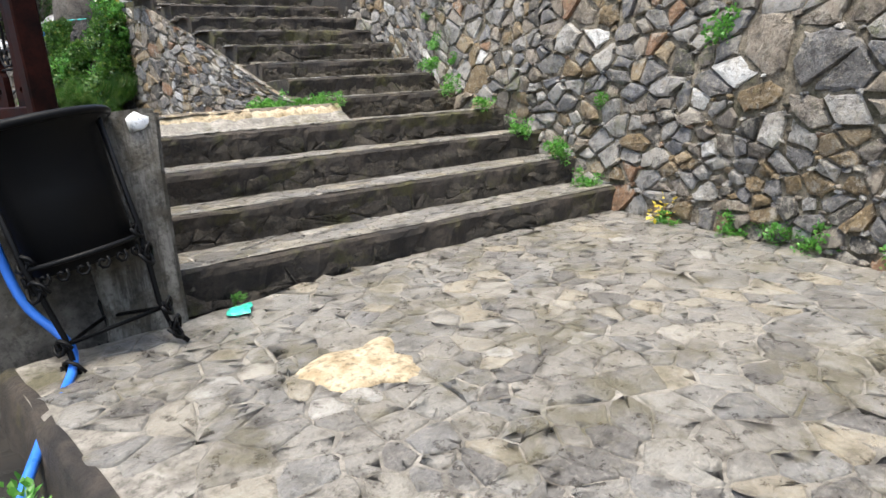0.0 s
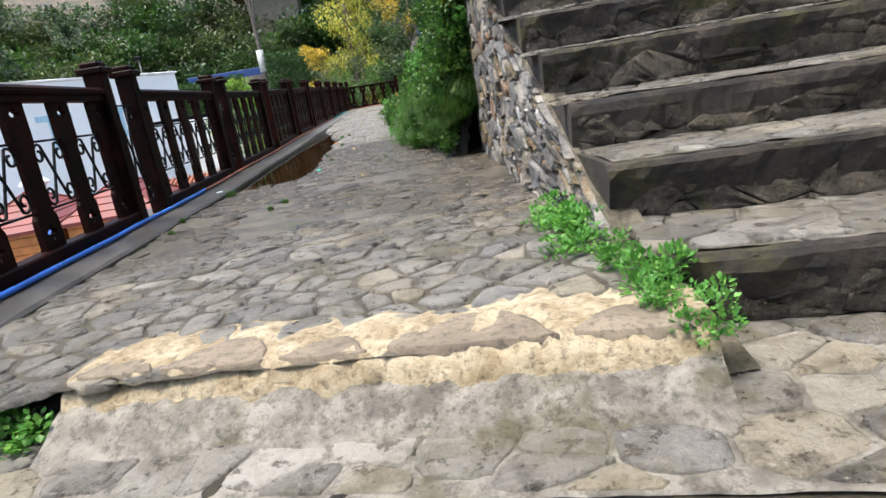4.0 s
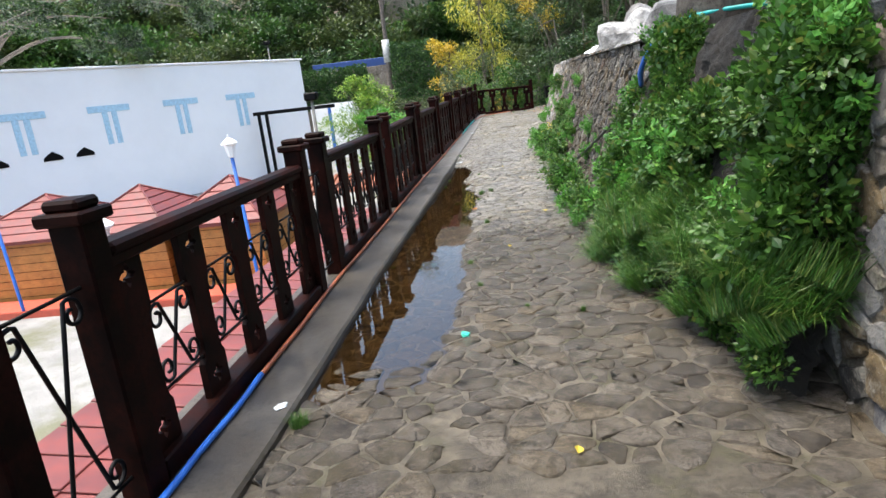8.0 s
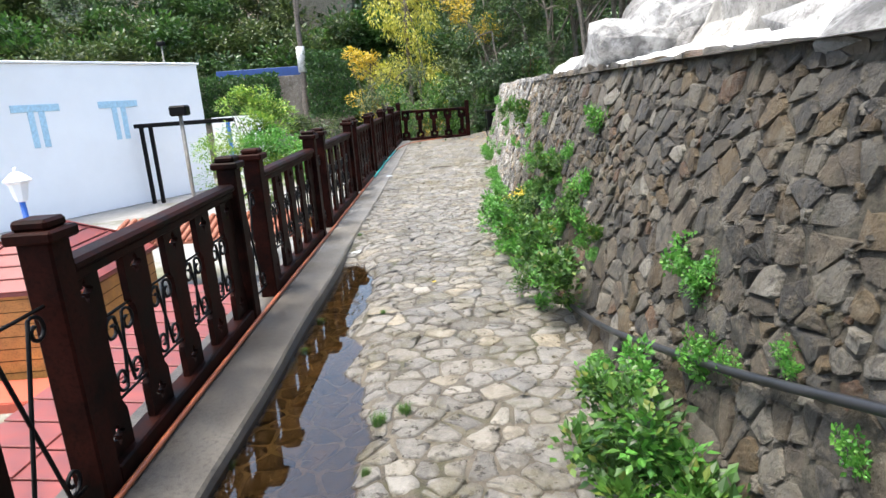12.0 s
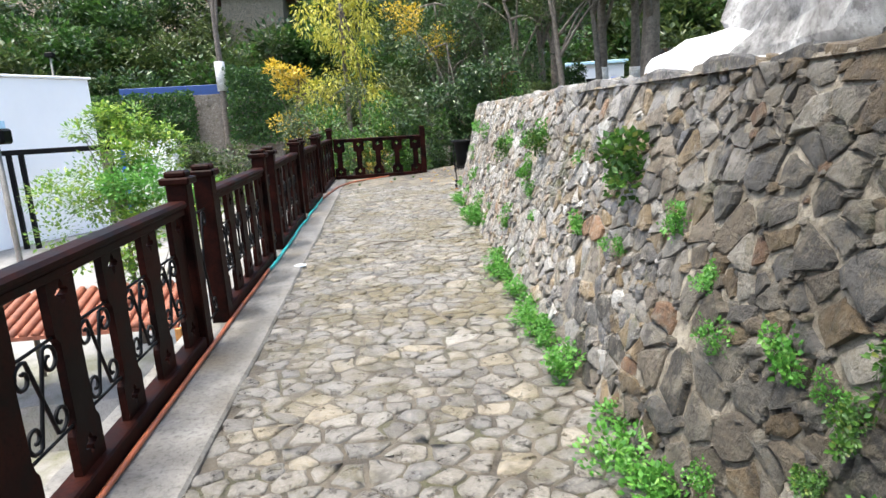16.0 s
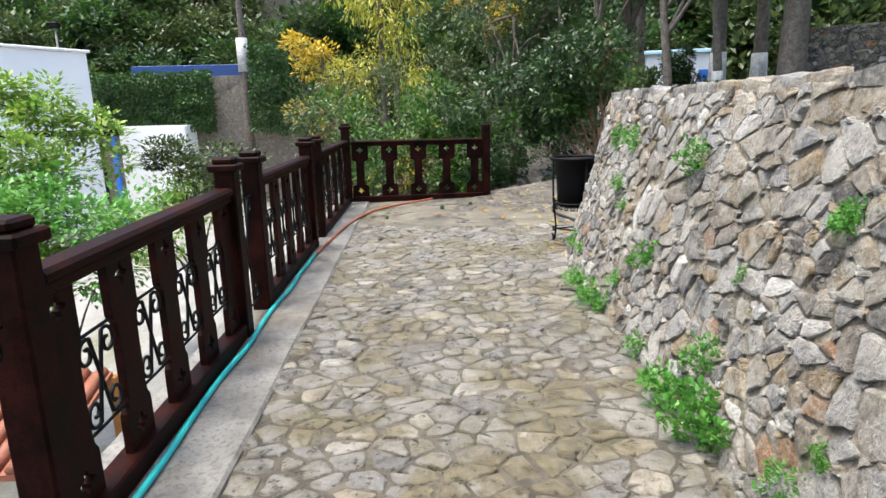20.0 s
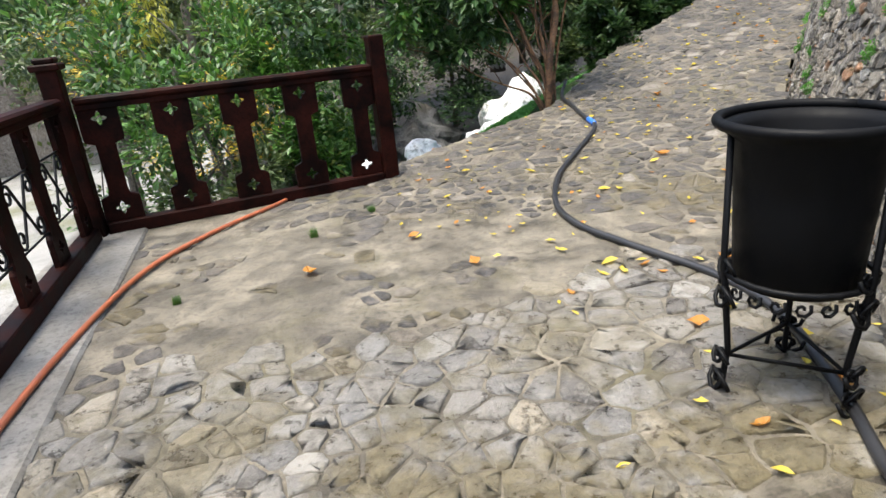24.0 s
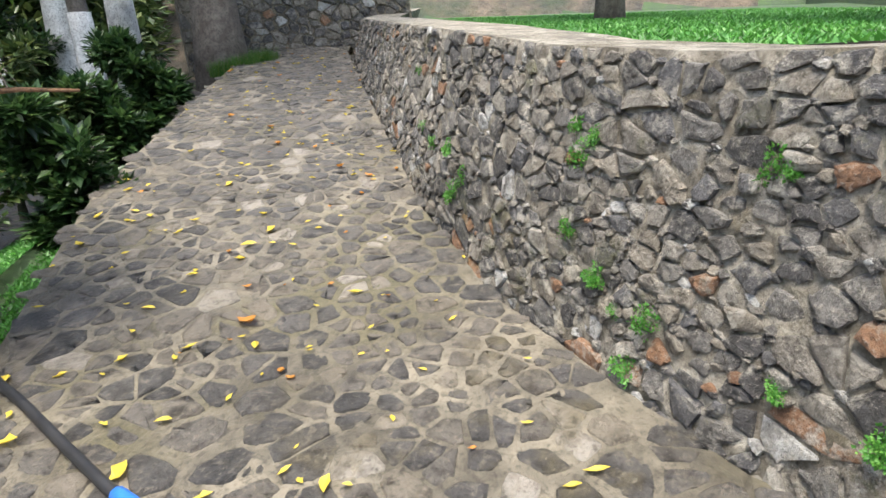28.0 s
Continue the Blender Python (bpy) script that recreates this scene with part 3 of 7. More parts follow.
def lay_stones(parent, polys, place, mats, seed, joint, proud, sink, near, name="stone", limit=300, rest_name="stones", smooth=True, **kw):
    """Stones of the near stretch as parts, the others joined into one piece."""
    rnd = random.Random(seed)
    v, f, count = [], [], 0
    for poly in polys:
        n = len(poly)
        c = (sum(p[0] for p in poly) / n, sum(p[1] for p in poly) / n)
        if count < limit and near(c):
            vv, ff = stone_data(poly, place, rnd, joint, proud, sink, **kw)
            if ff:
                put(name, mesh(name, vv, ff, mats[0], smooth), parent)
                count += 1
        else:
            stone_data(poly, place, rnd, joint, proud, sink, verts=v, faces=f, **kw)
    if f:
        put(rest_name, mesh(rest_name, v, f, mats[1], smooth), parent, kind="stuff")


# ---------------------------------------------------------------- the plan
def rail_x(y):
    return interp((3, 6, 9, 12, 15, 18, 21, 24, 28), (0.30, 0.28, 0.26, 0.30, 0.38, 0.44, 0.49, 0.54, 0.62), y)


def kerb_in(y):
    return interp((3.0, 7.0, 9.0, 12.0, 15.0, 18.0, 22.0, 28.0), (0.60, 0.605, 0.595, 0.665, 0.73, 0.79, 0.85, 0.9), y)


def smooth01(t):
    t = max(0.0, min(1.0, t))
    return t * t * (3 - 2 * t)


def wall_x(y):
    return interp((3.0, 7.0, 8.5, 9.6, 14.5, 18.0, 21.0, 23.6, 24.2), (2.62, 2.5, 2.3, 2.28, 2.33, 2.45, 2.63, 2.76, 2.84), y)


def ramp_z(x, y):
    s = (x - 4.4) * 0.788 + (y - 27.3) * 0.616
    if s < -1.25:
        return 0.0
    if s < 1.5:
        return 0.08 * (s + 1.25)
    return 0.22 + 0.186 * (min(s, 8.4) - 1.5)


def floor_z(x, y):
    z = interp((3.2, 4, 6, 8, 11, 13, 16, 20, 23, 25), (-0.06, -0.05, -0.08, -0.098, -0.092, -0.06, -0.03, -0.01, 0.015, 0.015), y)
    if y > 23:
        z += ramp_z(x, y)
    else:
        # the hollow along the kerb that holds the rain water
        hollow = smooth01((y - 6.3) / 2.2) * smooth01((15.6 - y) / 1.6)
        edge = 1.18 + 0.14 * noise.noise(Vector((y * 0.9, 2.0, 0.0))) + 0.1 * noise.noise(Vector((y * 3.1, 5.0, 0.0))) - 0.2 * smooth01((y - 11.5) / 2.5)
        z = lerp(z, min(z, -0.142), hollow * smooth01((edge + 0.1 - x) / 0.2))
    return z + 0.010 * (noise.noise(Vector((x * 1.3, y * 1.3, 0.0))))


def plaza_z(x, y):
    return -1.02 + 0.05 * y + 0.012 * noise.noise(Vector((x * 1.3, y * 1.3, 4.0)))


def crumb(x, y, z=0.0):
    """Small lumps of a trowelled or worn surface."""
    return 0.6 * noise.noise(Vector((x * 11, y * 11, z * 11))) + 0.4 * noise.noise(Vector((x * 27, y * 27, z * 27)))


def loft(name, L, R, zfun, mat, nu=60, nv=10, dz=0.0, lumps=0.0):
    """A sheet between two polylines, with the height of zfun."""
    v, f = [], []
    for i in range(nu + 1):
        a, b = poly_at(L, i / nu), poly_at(R, i / nu)
        for j in range(nv + 1):
            x, y = lerp(a[0], b[0], j / nv), lerp(a[1], b[1], j / nv)
            v.append((x, y, zfun(x, y) + dz + (lumps * crumb(x, y) if lumps else 0)))
    for i in range(nu):
        for j in range(nv):
            o = i * (nv + 1) + j
            f.append((o, o + 1, o + nv + 2, o + nv + 1))
    return mesh(name, v, f, mat, True)


# lower plaza
PL = [(-3.4, -6.0), (-2.2, -3.2), (-1.0, -1.1), (-0.27, 0.5), (-0.2, 1.62)]
PR = [(1.2, -6.0), (2.0, -3.0), (2.75, -0.8), (3.2, 0.35), (3.55, 1.3)]
plaza = put("plaza_floor", loft("plaza_floor", PL, PR, plaza_z, M_STEP, 230, 120, lumps=0.01), label="wet irregular stone paving with cement joints at the foot of the stairs", category="floor", kind="structure")
ppoly = PL + PR[::-1]
pc = [c for c in cells(-3.5, 3.6, -6, 1.75, 0.105, 11, 0.38) if inside((sum(p[0] for p in c) / len(c), sum(p[1] for p in c) / len(c)), ppoly) and all(inside((p[0] + 0.005, p[1]), ppoly) or p[0] > 1 for p in c)]

v, f = [], []
for i in range(91):
    x, y = poly_at(PL, i / 90)
    w = 0.018 * noise.noise(Vector((x * 5, y * 5, 2)))
    for d, z in ((0.03, 0.004), (0.0, 0.004), (-0.02, -0.012), (-0.04, -0.12), (-0.06, -0.3)):
        v.append((x + d + w * (d < 0.05), y, plaza_z(x, y) + z))
for i in range(90):
    for k in range(4):
        f.append((i * 5 + k, i * 5 + k + 1, i * 5 + k + 6, i * 5 + k + 5))
# Edge in the dark riser stone; the earth strip below is near black.
put("plaza_edge", mesh("plaza_edge", v, f, M_RISER, True), label="worn cement edge of the paving above the earth strip", category="kerb", kind="structure")

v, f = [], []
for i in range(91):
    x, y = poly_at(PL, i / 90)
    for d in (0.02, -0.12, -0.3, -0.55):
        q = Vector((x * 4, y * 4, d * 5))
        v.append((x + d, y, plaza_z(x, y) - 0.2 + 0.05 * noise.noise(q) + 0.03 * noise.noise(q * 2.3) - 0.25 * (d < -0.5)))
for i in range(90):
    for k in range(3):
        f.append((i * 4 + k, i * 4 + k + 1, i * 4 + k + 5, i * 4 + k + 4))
put("drain_bed", mesh("drain_bed", v, f, M_BANK, True), label="near-black earth strip along the edge of the paving", category="ground", kind="structure")

# walkway along the railing
WL = [(kerb_in(y) - 0.02, y) for y in np.linspace(3.42, 24.3, 30)]
WR = [(interp((3.0, 7.3, 9.5, 9.8), (2.63, 2.83, 2.6, 2.32), y) if y < 9.8 else wall_x(y) + interp((9.8, 22.5, 23.5), (0.03, 0.03, 0.25), y), y) for y in np.linspace(3.0, 24.3, 60)]
walkway = put("walkway_floor", loft("walkway_floor", WL, WR, floor_z, M_PAVEMORTAR, 620, 64, lumps=0.018), label="wet rubble stone paving of the walkway with muddy joints", category="floor", kind="structure")
wpoly = WL + WR[::-1]
wc = [c for c in cells(0.5, 3.0, 3.3, 24.4, 0.118, 12, 0.3, 0.85) if inside((sum(p[0] for p in c) / len(c), sum(p[1] for p in c) / len(c)), wpoly)]

# silt lies over the stones where the walkway starts
wc = [c for c in wc if not (4.9 < c[0][1] < 6.9 and noise.noise(Vector((c[0][0] * 1.9, c[0][1] * 1.5, 6))) > 0.22)]

# the open end of the walkway and the ramp that climbs from it
EL = [(0.84, 24.3), (0.84, 25.8), (0.8, 27.95), (2.66, 28.22), (3.5, 28.6), (4.4, 28.95), (4.8, 29.35), (6.1, 30.4), (8.5, 31.75), (10.75, 32.95), (13.0, 34.1), (15.5, 35.0)]
ER = [(3.1, 24.29), (3.3, 24.32), (3.7, 24.85), (4.2, 25.4), (4.72, 26.03), (5.43, 27.0), (6.0, 27.7), (6.74, 28.4), (8.9, 30.0), (11.1, 31.6), (13.0, 32.6), (15.5, 33.4)]
ramp_floor = put("ramp_floor", loft("ramp_floor", EL, ER, floor_z, M_CEMENT, 600, 120, lumps=0.015), label="sloping cement and stone path strewn with fallen leaves", category="floor", kind="structure")
epoly = EL + ER[::-1]
ec = [c for c in cells(0.8, 15.5, 24.3, 35, 0.096, 13, 0.42) if inside((sum(p[0] for p in c) / len(c), sum(p[1] for p in c) / len(c)), epoly)]

def kerb_top(y):
    return interp((3.2, 4, 6, 8, 11, 13, 16, 20, 23, 28), (-0.035, -0.025, -0.05, -0.068, -0.062, -0.032, -0.004, 0.014, 0.036, 0.034), y)


# kerb under the railing, with the retaining face below it
v, f = [], []
KY = np.linspace(3.3, 27.95, 130)
for i, y in enumerate(KY):
    xo, xi = rail_x(y) - 0.2, kerb_in(y) + 0.012 * noise.noise(Vector((4, y * 1.1, 3)))
    zt = kerb_top(y) + 0.004 * noise.noise(Vector((0, y * 2.0, 7)))
    v += [(xo, y, -3.8), (xo, y, zt - 0.01), (xo + 0.012, y, zt), (xi - 0.012, y, zt), (xi + 0.004 * noise.noise(Vector((3, y * 6, 1))), y, zt - 0.014), (xi, y, zt - 0.5)]
for i in range(len(KY) - 1):
    for k in range(5):
        o = i * 6 + k
        f.append((o, o + 1, o + 7, o + 6))
f += [tuple(range(5, -1, -1)), tuple(len(v) - 6 + k for k in range(6))]
put("kerb", mesh("kerb", v, f, M_KERB), label="low grey concrete kerb under the wooden railing, wet", category="kerb", kind="structure")


# ---------------------------------------------------------------- stairs
SA = radians(-15.6)
SU, SV = Vector((math.cos(SA), math.sin(SA))), Vector((-math.sin(SA), math.cos(SA)))


def st(u, v, z=0.0):
    return Vector((SU.x * u + SV.x * v, SU.y * u + SV.y * v, z))


def st_uv(x, y):
    return SU.x * x + SU.y * y, SV.x * x + SV.y * y


def riser_w(u, seed, z):
    return noise.noise(Vector((u * 2.7, seed * 3.1, z * 6))) * 0.03 + noise.noise(Vector((u * 9, seed, z * 15))) * 0.018 + noise.noise(Vector((u * 26, seed, z * 30))) * 0.008


def riser_stones(step, u0, u1, v0, z0, z1, seed, mat):
    """Rough stones, darkened for shade, set in the face of a step."""
    polys = [clip(c, u0, u1, z0, z1 - 0.012) for c in cells(u0 - 0.2, u1 + 0.2, z0 - 0.2, z1 + 0.2, 0.15, seed + 500, 0.34, 0.62)]
    lay_stones(step, [c for c in polys if len(c) > 2], lambda a, b, h: st(a, v0 + 0.014 + riser_w(a, seed, b) - h, b), (mat, mat), seed + 510, 0.0005, 0.006, 0.02, lambda c: True, "riser_stone", tilt=0.8, jag=0.08, round_=0.1)


def screed(name, c, mat):
    """A trowelled tread between four corners."""
    nu, nv = max(6, int((c[1] - c[0]).length / 0.035)), max(6, int((c[3] - c[0]).length / 0.035))
    vv = []
    for i in range(nu + 1):
        for j in range(nv + 1):
            q = c[0].lerp(c[1], i / nu).lerp(c[3].lerp(c[2], i / nu), j / nv)
            vv.append(q + Vector((0, 0, 0.009 * crumb(q.x, q.y, q.z))))
    return mesh(name, vv, [(i * (nv + 1) + j, (i + 1) * (nv + 1) + j, (i + 1) * (nv + 1) + j + 1, i * (nv + 1) + j + 1) for i in range(nu) for j in range(nv)], mat, True)


def step_mesh(name, u0, u1, v0, v1, z0, z1, seed, mat, ub=None):
    """A worn step: an uneven block whose front edge is rounded and chipped."""
    n = max(4, int((u1 - u0) / 0.035))
    prof = ((0.03, z0), (0.015, lerp(z0, z1, 0.4)), (0.0, z1 - 0.05), (0.0, z1 - 0.018), (0.014, z1 - 0.003), (0.05, z1), (v1 - v0, z1))
    vv, ff = [], []
    for i in range(n + 1):
        for k, (dv, z) in enumerate(prof):
            u = lerp(u0 if ub is None else lerp(u0, ub, dv / (v1 - v0)), u1, i / n)
            w = riser_w(u, seed, z)
            last = k == len(prof) - 1
            vv.append(st(u, v0 + dv + (0 if last else w), z + (0.006 * noise.noise(Vector((u * 3, seed, dv * 5))) + (0.007 * noise.noise(Vector((u * 14, seed, 3))) if k < 6 else 0) if k > 2 else 0)))
    m = len(prof)
    for i in range(n):
        for k in range(m - 1):
            o = i * m + k
            ff.append((o, o + m, o + m + 1, o + 1))
    vv.append(st(u0 if ub is None else ub, v1, z0))
    ff.append(tuple(range(m)) + (len(vv) - 1,))
    return mesh(name, vv, ff, mat, False)


LOWER = [(1.9, -0.79), (2.32, -0.59), (2.74, -0.39), (3.18, -0.19)]
UPPER = [(3.86, 0.01), (4.27, 0.2), (4.66, 0.38), (5.05, 0.58), (5.45, 0.77), (5.85, 0.96), (6.25, 1.15), (6.65, 1.34)]


def right_u(v):
    return interp((1.0, 1.9, 2.74, 3.9, 4.38, 7.6), (3.1, 3.02, 3.0, 3.02, 3.3, 3.4), v) + 0.35


stair_low = thing("lower_stairs", Matrix(), "broad worn stone steps with mossy, shade-darkened risers and cement-jointed treads", "stairs", kind="structure")
stair_up = thing("upper_stairs", Matrix(), "steep narrow flight of dark mossy stone steps with shade-darkened risers", "stairs", kind="structure")
for i, (v0, z) in enumerate(LOWER):
    v1 = (LOWER + UPPER)[i + 1][0] + 0.06
    zb = -1.1 if i == 0 else LOWER[i - 1][1] - 0.02
    u0 = -0.05 - 0.17 * i if i < 3 else -0.55
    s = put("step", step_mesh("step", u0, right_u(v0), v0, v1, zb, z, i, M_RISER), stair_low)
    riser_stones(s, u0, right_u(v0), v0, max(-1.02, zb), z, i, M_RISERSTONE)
    tread = [clip(c, u0 + 0.02, right_u(v0) - 0.03, v0 + 0.045, v1 - 0.05) for c in cells(u0, right_u(v0), v0, v1 + 0.1, 0.15, 40 + i, 0.3, 0.9)]
    put("tread_screed", screed("tread_screed", [st(u0, v0 + 0.03, z + 0.004), st(right_u(v0), v0 + 0.03, z + 0.004), st(right_u(v0), v1, z + 0.004), st(u0, v1, z + 0.004)], M_STEP), s)
    lay_stones(s, [c for c in tread if len(c) > 2], lambda a, b, h, z=z: st(a, b, z + 0.004 + h), (M_PAVE, M_PAVE_I), 60 + i, 0.007, 0.008, 0.01, lambda c: True, "tread_stone", round_=0.2)
for i, (v0, z) in enumerate(UPPER):
    v1 = UPPER[i + 1][0] + 0.06 if i < len(UPPER) - 1 else v0 + 2.6
    ub_ = []
    for q in (v0, v1):
        yl = (q - SV.x * 2.68) / SV.y
        ub_.append(st_uv(2.6 + 0.047 * (yl - 3), yl)[0])
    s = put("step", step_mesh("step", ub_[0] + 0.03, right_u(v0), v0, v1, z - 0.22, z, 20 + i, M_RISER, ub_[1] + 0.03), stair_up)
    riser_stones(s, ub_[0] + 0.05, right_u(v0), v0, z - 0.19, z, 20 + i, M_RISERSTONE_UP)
    put("tread_screed", screed("tread_screed", [st(ub_[0] + 0.05, v0 + 0.035, z + 0.003), st(right_u(v0), v0 + 0.035, z + 0.004), st(right_u(v0), v1, z + 0.004), st(ub_[1] + 0.05, v1, z + 0.003)], M_STEPDARK), s)

for i, s in enumerate([o for o in stair_up.children if o.name.startswith("step")]):
    v0, z = UPPER[i]
    v1 = UPPER[i + 1][0] if i < len(UPPER) - 1 else v0 + 0.5
    u0 = st_uv(2.66, (v1 - SV.x * 2.68) / SV.y)[0]
    tread = [clip(c, u0 + 0.05, right_u(v0) - 0.03, v0 + 0.05, v1 + 0.02) for c in cells(u0, right_u(v0), v0, v1 + 0.1, 0.15, 80 + i, 0.3, 0.9)]
    lay_stones(s, [c for c in tread if len(c) > 2], lambda a, b, h, z=z: st(a, b, z + 0.004 + h), (M_PAVE, M_PAVE_I), 90 + i, 0.007, 0.008, 0.01, lambda c: True, "tread_stone", round_=0.2)

# freshly mortared edge where the walkway meets the landing
SY0, SY1 = (1.08, 3.33), (2.62, 2.96)
v, f = [], []
for i in range(121):
    t = i / 120
    x, y = lerp(SY0[0], SY1[0], t), lerp(SY0[1], SY1[1], t)
    zt = floor_z(x, y + 0.15) + 0.012
    wid = 0.34 + 0.13 * noise.noise(Vector((t * 6, 5, 2))) + 0.05 * noise.noise(Vector((t * 17, 5, 2)))
    for k, (d, z) in enumerate(((-0.07, -0.2), (-0.05, lerp(-0.19, zt, 0.25)), (-0.025, lerp(-0.19, zt, 0.5)), (-0.005, zt - 0.035), (0.03, zt - 0.004), (wid * 0.3, zt + 0.002), (wid * 0.6, zt + 0.004), (wid, zt - 0.015))):
        q = Vector((t * 26, k * 1.3, 2))
        d += (0.022 if 0 < k < 6 else 0.01) * noise.noise(q) + 0.012 * noise.noise(q * 2.7)
        z += (0.014 if k > 2 else 0.006) * noise.noise(q * 1.3 + Vector((7, 3, 1)))
        v.append((x + 0.23 * d, y + 0.97 * d, z))
for i in range(120):
    for k in range(7):
        o = i * 8 + k
        f.append((o, o + 8, o + 9, o + 1))
v2, f2 = [], []
for i in range(91):
    t = i / 90
    x, y = lerp(SY0[0], SY1[0], t), lerp(SY0[1], SY1[1], t)
    zt = floor_z(x, y + 0.15)
    rise = max(0.0, zt + 0.19 - 0.05)
    for d, k in ((-0.17, -0.08), (-0.13, 0.1), (-0.09, 0.4), (-0.055, 0.75), (0.0, 1.0)):
        d += 0.025 * noise.noise(Vector((t * 14, d * 9, 4)))
        v2.append((x + 0.23 * d, y + 0.97 * d, -0.184 + rise * k + 0.009 * noise.noise(Vector((t * 30, d * 20, 2)))))
for i in range(90):
    for k in range(4):
        o = i * 5 + k
        f2.append((o, o + 5, o + 6, o + 1))
put("cement_fillet", mesh("cement_fillet", v2, f2, M_STEP, True), label="worn cement fillet below the sandy edge", category="step edge", kind="structure")
sand = put("mortared_edge", mesh("mortared_edge", v, f, M_SAND, True), label="freshly mortared pale sandy edge of the walkway above the landing", category="step edge", kind="structure")
rnd = random.Random(5)
for t0, t1, dp in ((0.0, 0.16, 0.16), (0.16, 0.36, 0.2), (0.36, 0.52, 0.15), (0.52, 0.8, 0.24), (0.8, 0.99, 0.19)):
    q = []
    for a, b in ((0.0, 0.02), (0.5, 0.012), (1.0, 0.02), (0.93, 0.4 * dp), (0.66, dp), (0.36, 0.9 * dp), (0.05, 0.35 * dp)):
        a = lerp(t0, t1, a)
        x, y = lerp(SY0[0], SY1[0], a), lerp(SY0[1], SY1[1], a)
        q.append((x + 0.23 * b, y + 0.97 * b))
    vv, ff = stone_data(q, lambda a, b, h: (a, b, floor_z(a, b) + 0.014 + h), rnd, 0.012, 0.004, 0.05, tilt=0.2, jag=0.06)
    put("edge_stone", mesh("edge_stone", vv, ff, M_SANDSTONE, True), sand)


# ---------------------------------------------------------------- rubble walls
def rubble_wall(name, base, top, normal_side, size, seed, mats, near, label, thick=0.5, proud=0.045, joint=0.014, core=M_MORTAR, squash=0.8, cap=0.0, drop=0.24, warp=0.03, lumps=0.024, vary=0.22):
    """A wall between two 3D polylines (foot and top), with a mortar core and stones set in its face."""
    n = 60
    H = max(b[2] - a[2] for a, b in zip(base, top))
    Ls = poly_len([p[:2] for p in base])

    def at(u, w):
        a, b = poly_at(base, u), poly_at(top, u)
        return Vector(tuple(lerp(p, q, w) for p, q in zip(a, b)))

    def out(u):
        a, b = Vector(poly_at(base, max(0, u - 0.01))), Vector(poly_at(base, min(1, u + 0.01)))
        d = (b - a).normalized()
        return Vector((d.y, -d.x, 0)) * normal_side

    tab = [(at(k / 200, 0), at(k / 200, 1), out(k / 200)) for k in range(201)]

    def place(u, w, h):
        k = min(199.999, max(0, u / Ls * 200))
        i = int(k)
        q = k - i
        a, b, o = (tab[i][m].lerp(tab[i + 1][m], q) for m in range(3))
        p = a.lerp(b, w / H)
        return p + o * (h + warp * noise.noise(Vector((p.x * 1.1, p.y * 1.1, p.z * 1.4))))

    vv, ff = [], []
    n, rows = min(520, int(Ls / 0.034)), int(H / 0.04)
    for i in range(n + 1):
        for j in range(rows + 1):
            q = place(Ls * i / n, H * j / rows, 0)
            vv.append(place(Ls * i / n, H * j / rows, lumps * (0.25 + crumb(q.x, q.y, q.z)) if 0 < j < rows else 0))
        b = place(Ls * i / n, H, -thick)
        c = place(Ls * i / n, 0, -thick)
        vv += [b, Vector((c.x, c.y, c.z))]
    m = rows + 3
    for i in range(n):
        for j in range(m - 1):
            o = i * m + j
            ff.append((o, o + m, o + m + 1, o + 1) if normal_side > 0 else (o, o + 1, o + m + 1, o + m))
    ff += [tuple(range(m)), tuple(n * m + k for k in range(m))]
    w = put(name, mesh(name, vv, ff, core), label=label, category="wall", kind="structure")
    polys = [clip(c, 0.0, Ls, 0.0, H) for c in cells(0, Ls, 0, H, size, seed, drop, squash)]
    polys = [c for c in polys if len(c) > 2]
    lay_stones(w, polys, place, mats, seed, joint, proud, 0.02, near, "stone", 300, smooth=False, tilt=0.6, jag=0.1, vary=vary, round_=0.15)
    # chips of stone wedged into the joints
    rd = random.Random(seed + 900)
    v, f = [], []
    for c in polys:
        for x, y in c:
            if rd.random() < 0.2 and 0.02 < y < H - 0.02 and 0.03 < x < Ls - 0.03:
                r, a0 = rd.uniform(0.014, 0.034), rd.uniform(0, 6.28)
                chip = [(x + r * rd.uniform(0.7, 1.3) * math.cos(a0 + 1.257 * k), y + 0.75 * r * rd.uniform(0.7, 1.3) * math.sin(a0 + 1.257 * k)) for k in range(5)]
                stone_data(chip, place, rd, 0.001, proud * 0.9, 0.02, round_=0.15, tilt=0.6, jag=0.1, verts=v, faces=f)
    put("chips", mesh("chips", v, f, mats[1]), w, kind="stuff")
    if cap:
        polys = [clip(c, 0.0, Ls, -0.02, cap) for c in cells(0, Ls, -0.1, cap + 0.1, 0.17, seed + 7, 0.25, 0.8)]
        lay_stones(w, [c for c in polys if len(c) > 2], lambda a, b, h: place(a, H, -b) + Vector((0, 0, h)), mats, seed + 8, 0.008, 0.03, 0.03, lambda c: False, "cap_stone", rest_name="cap_stones", smooth=False, tilt=0.8, jag=0.1, vary=0.3, round_=0.15)
    return w, place, Ls, H


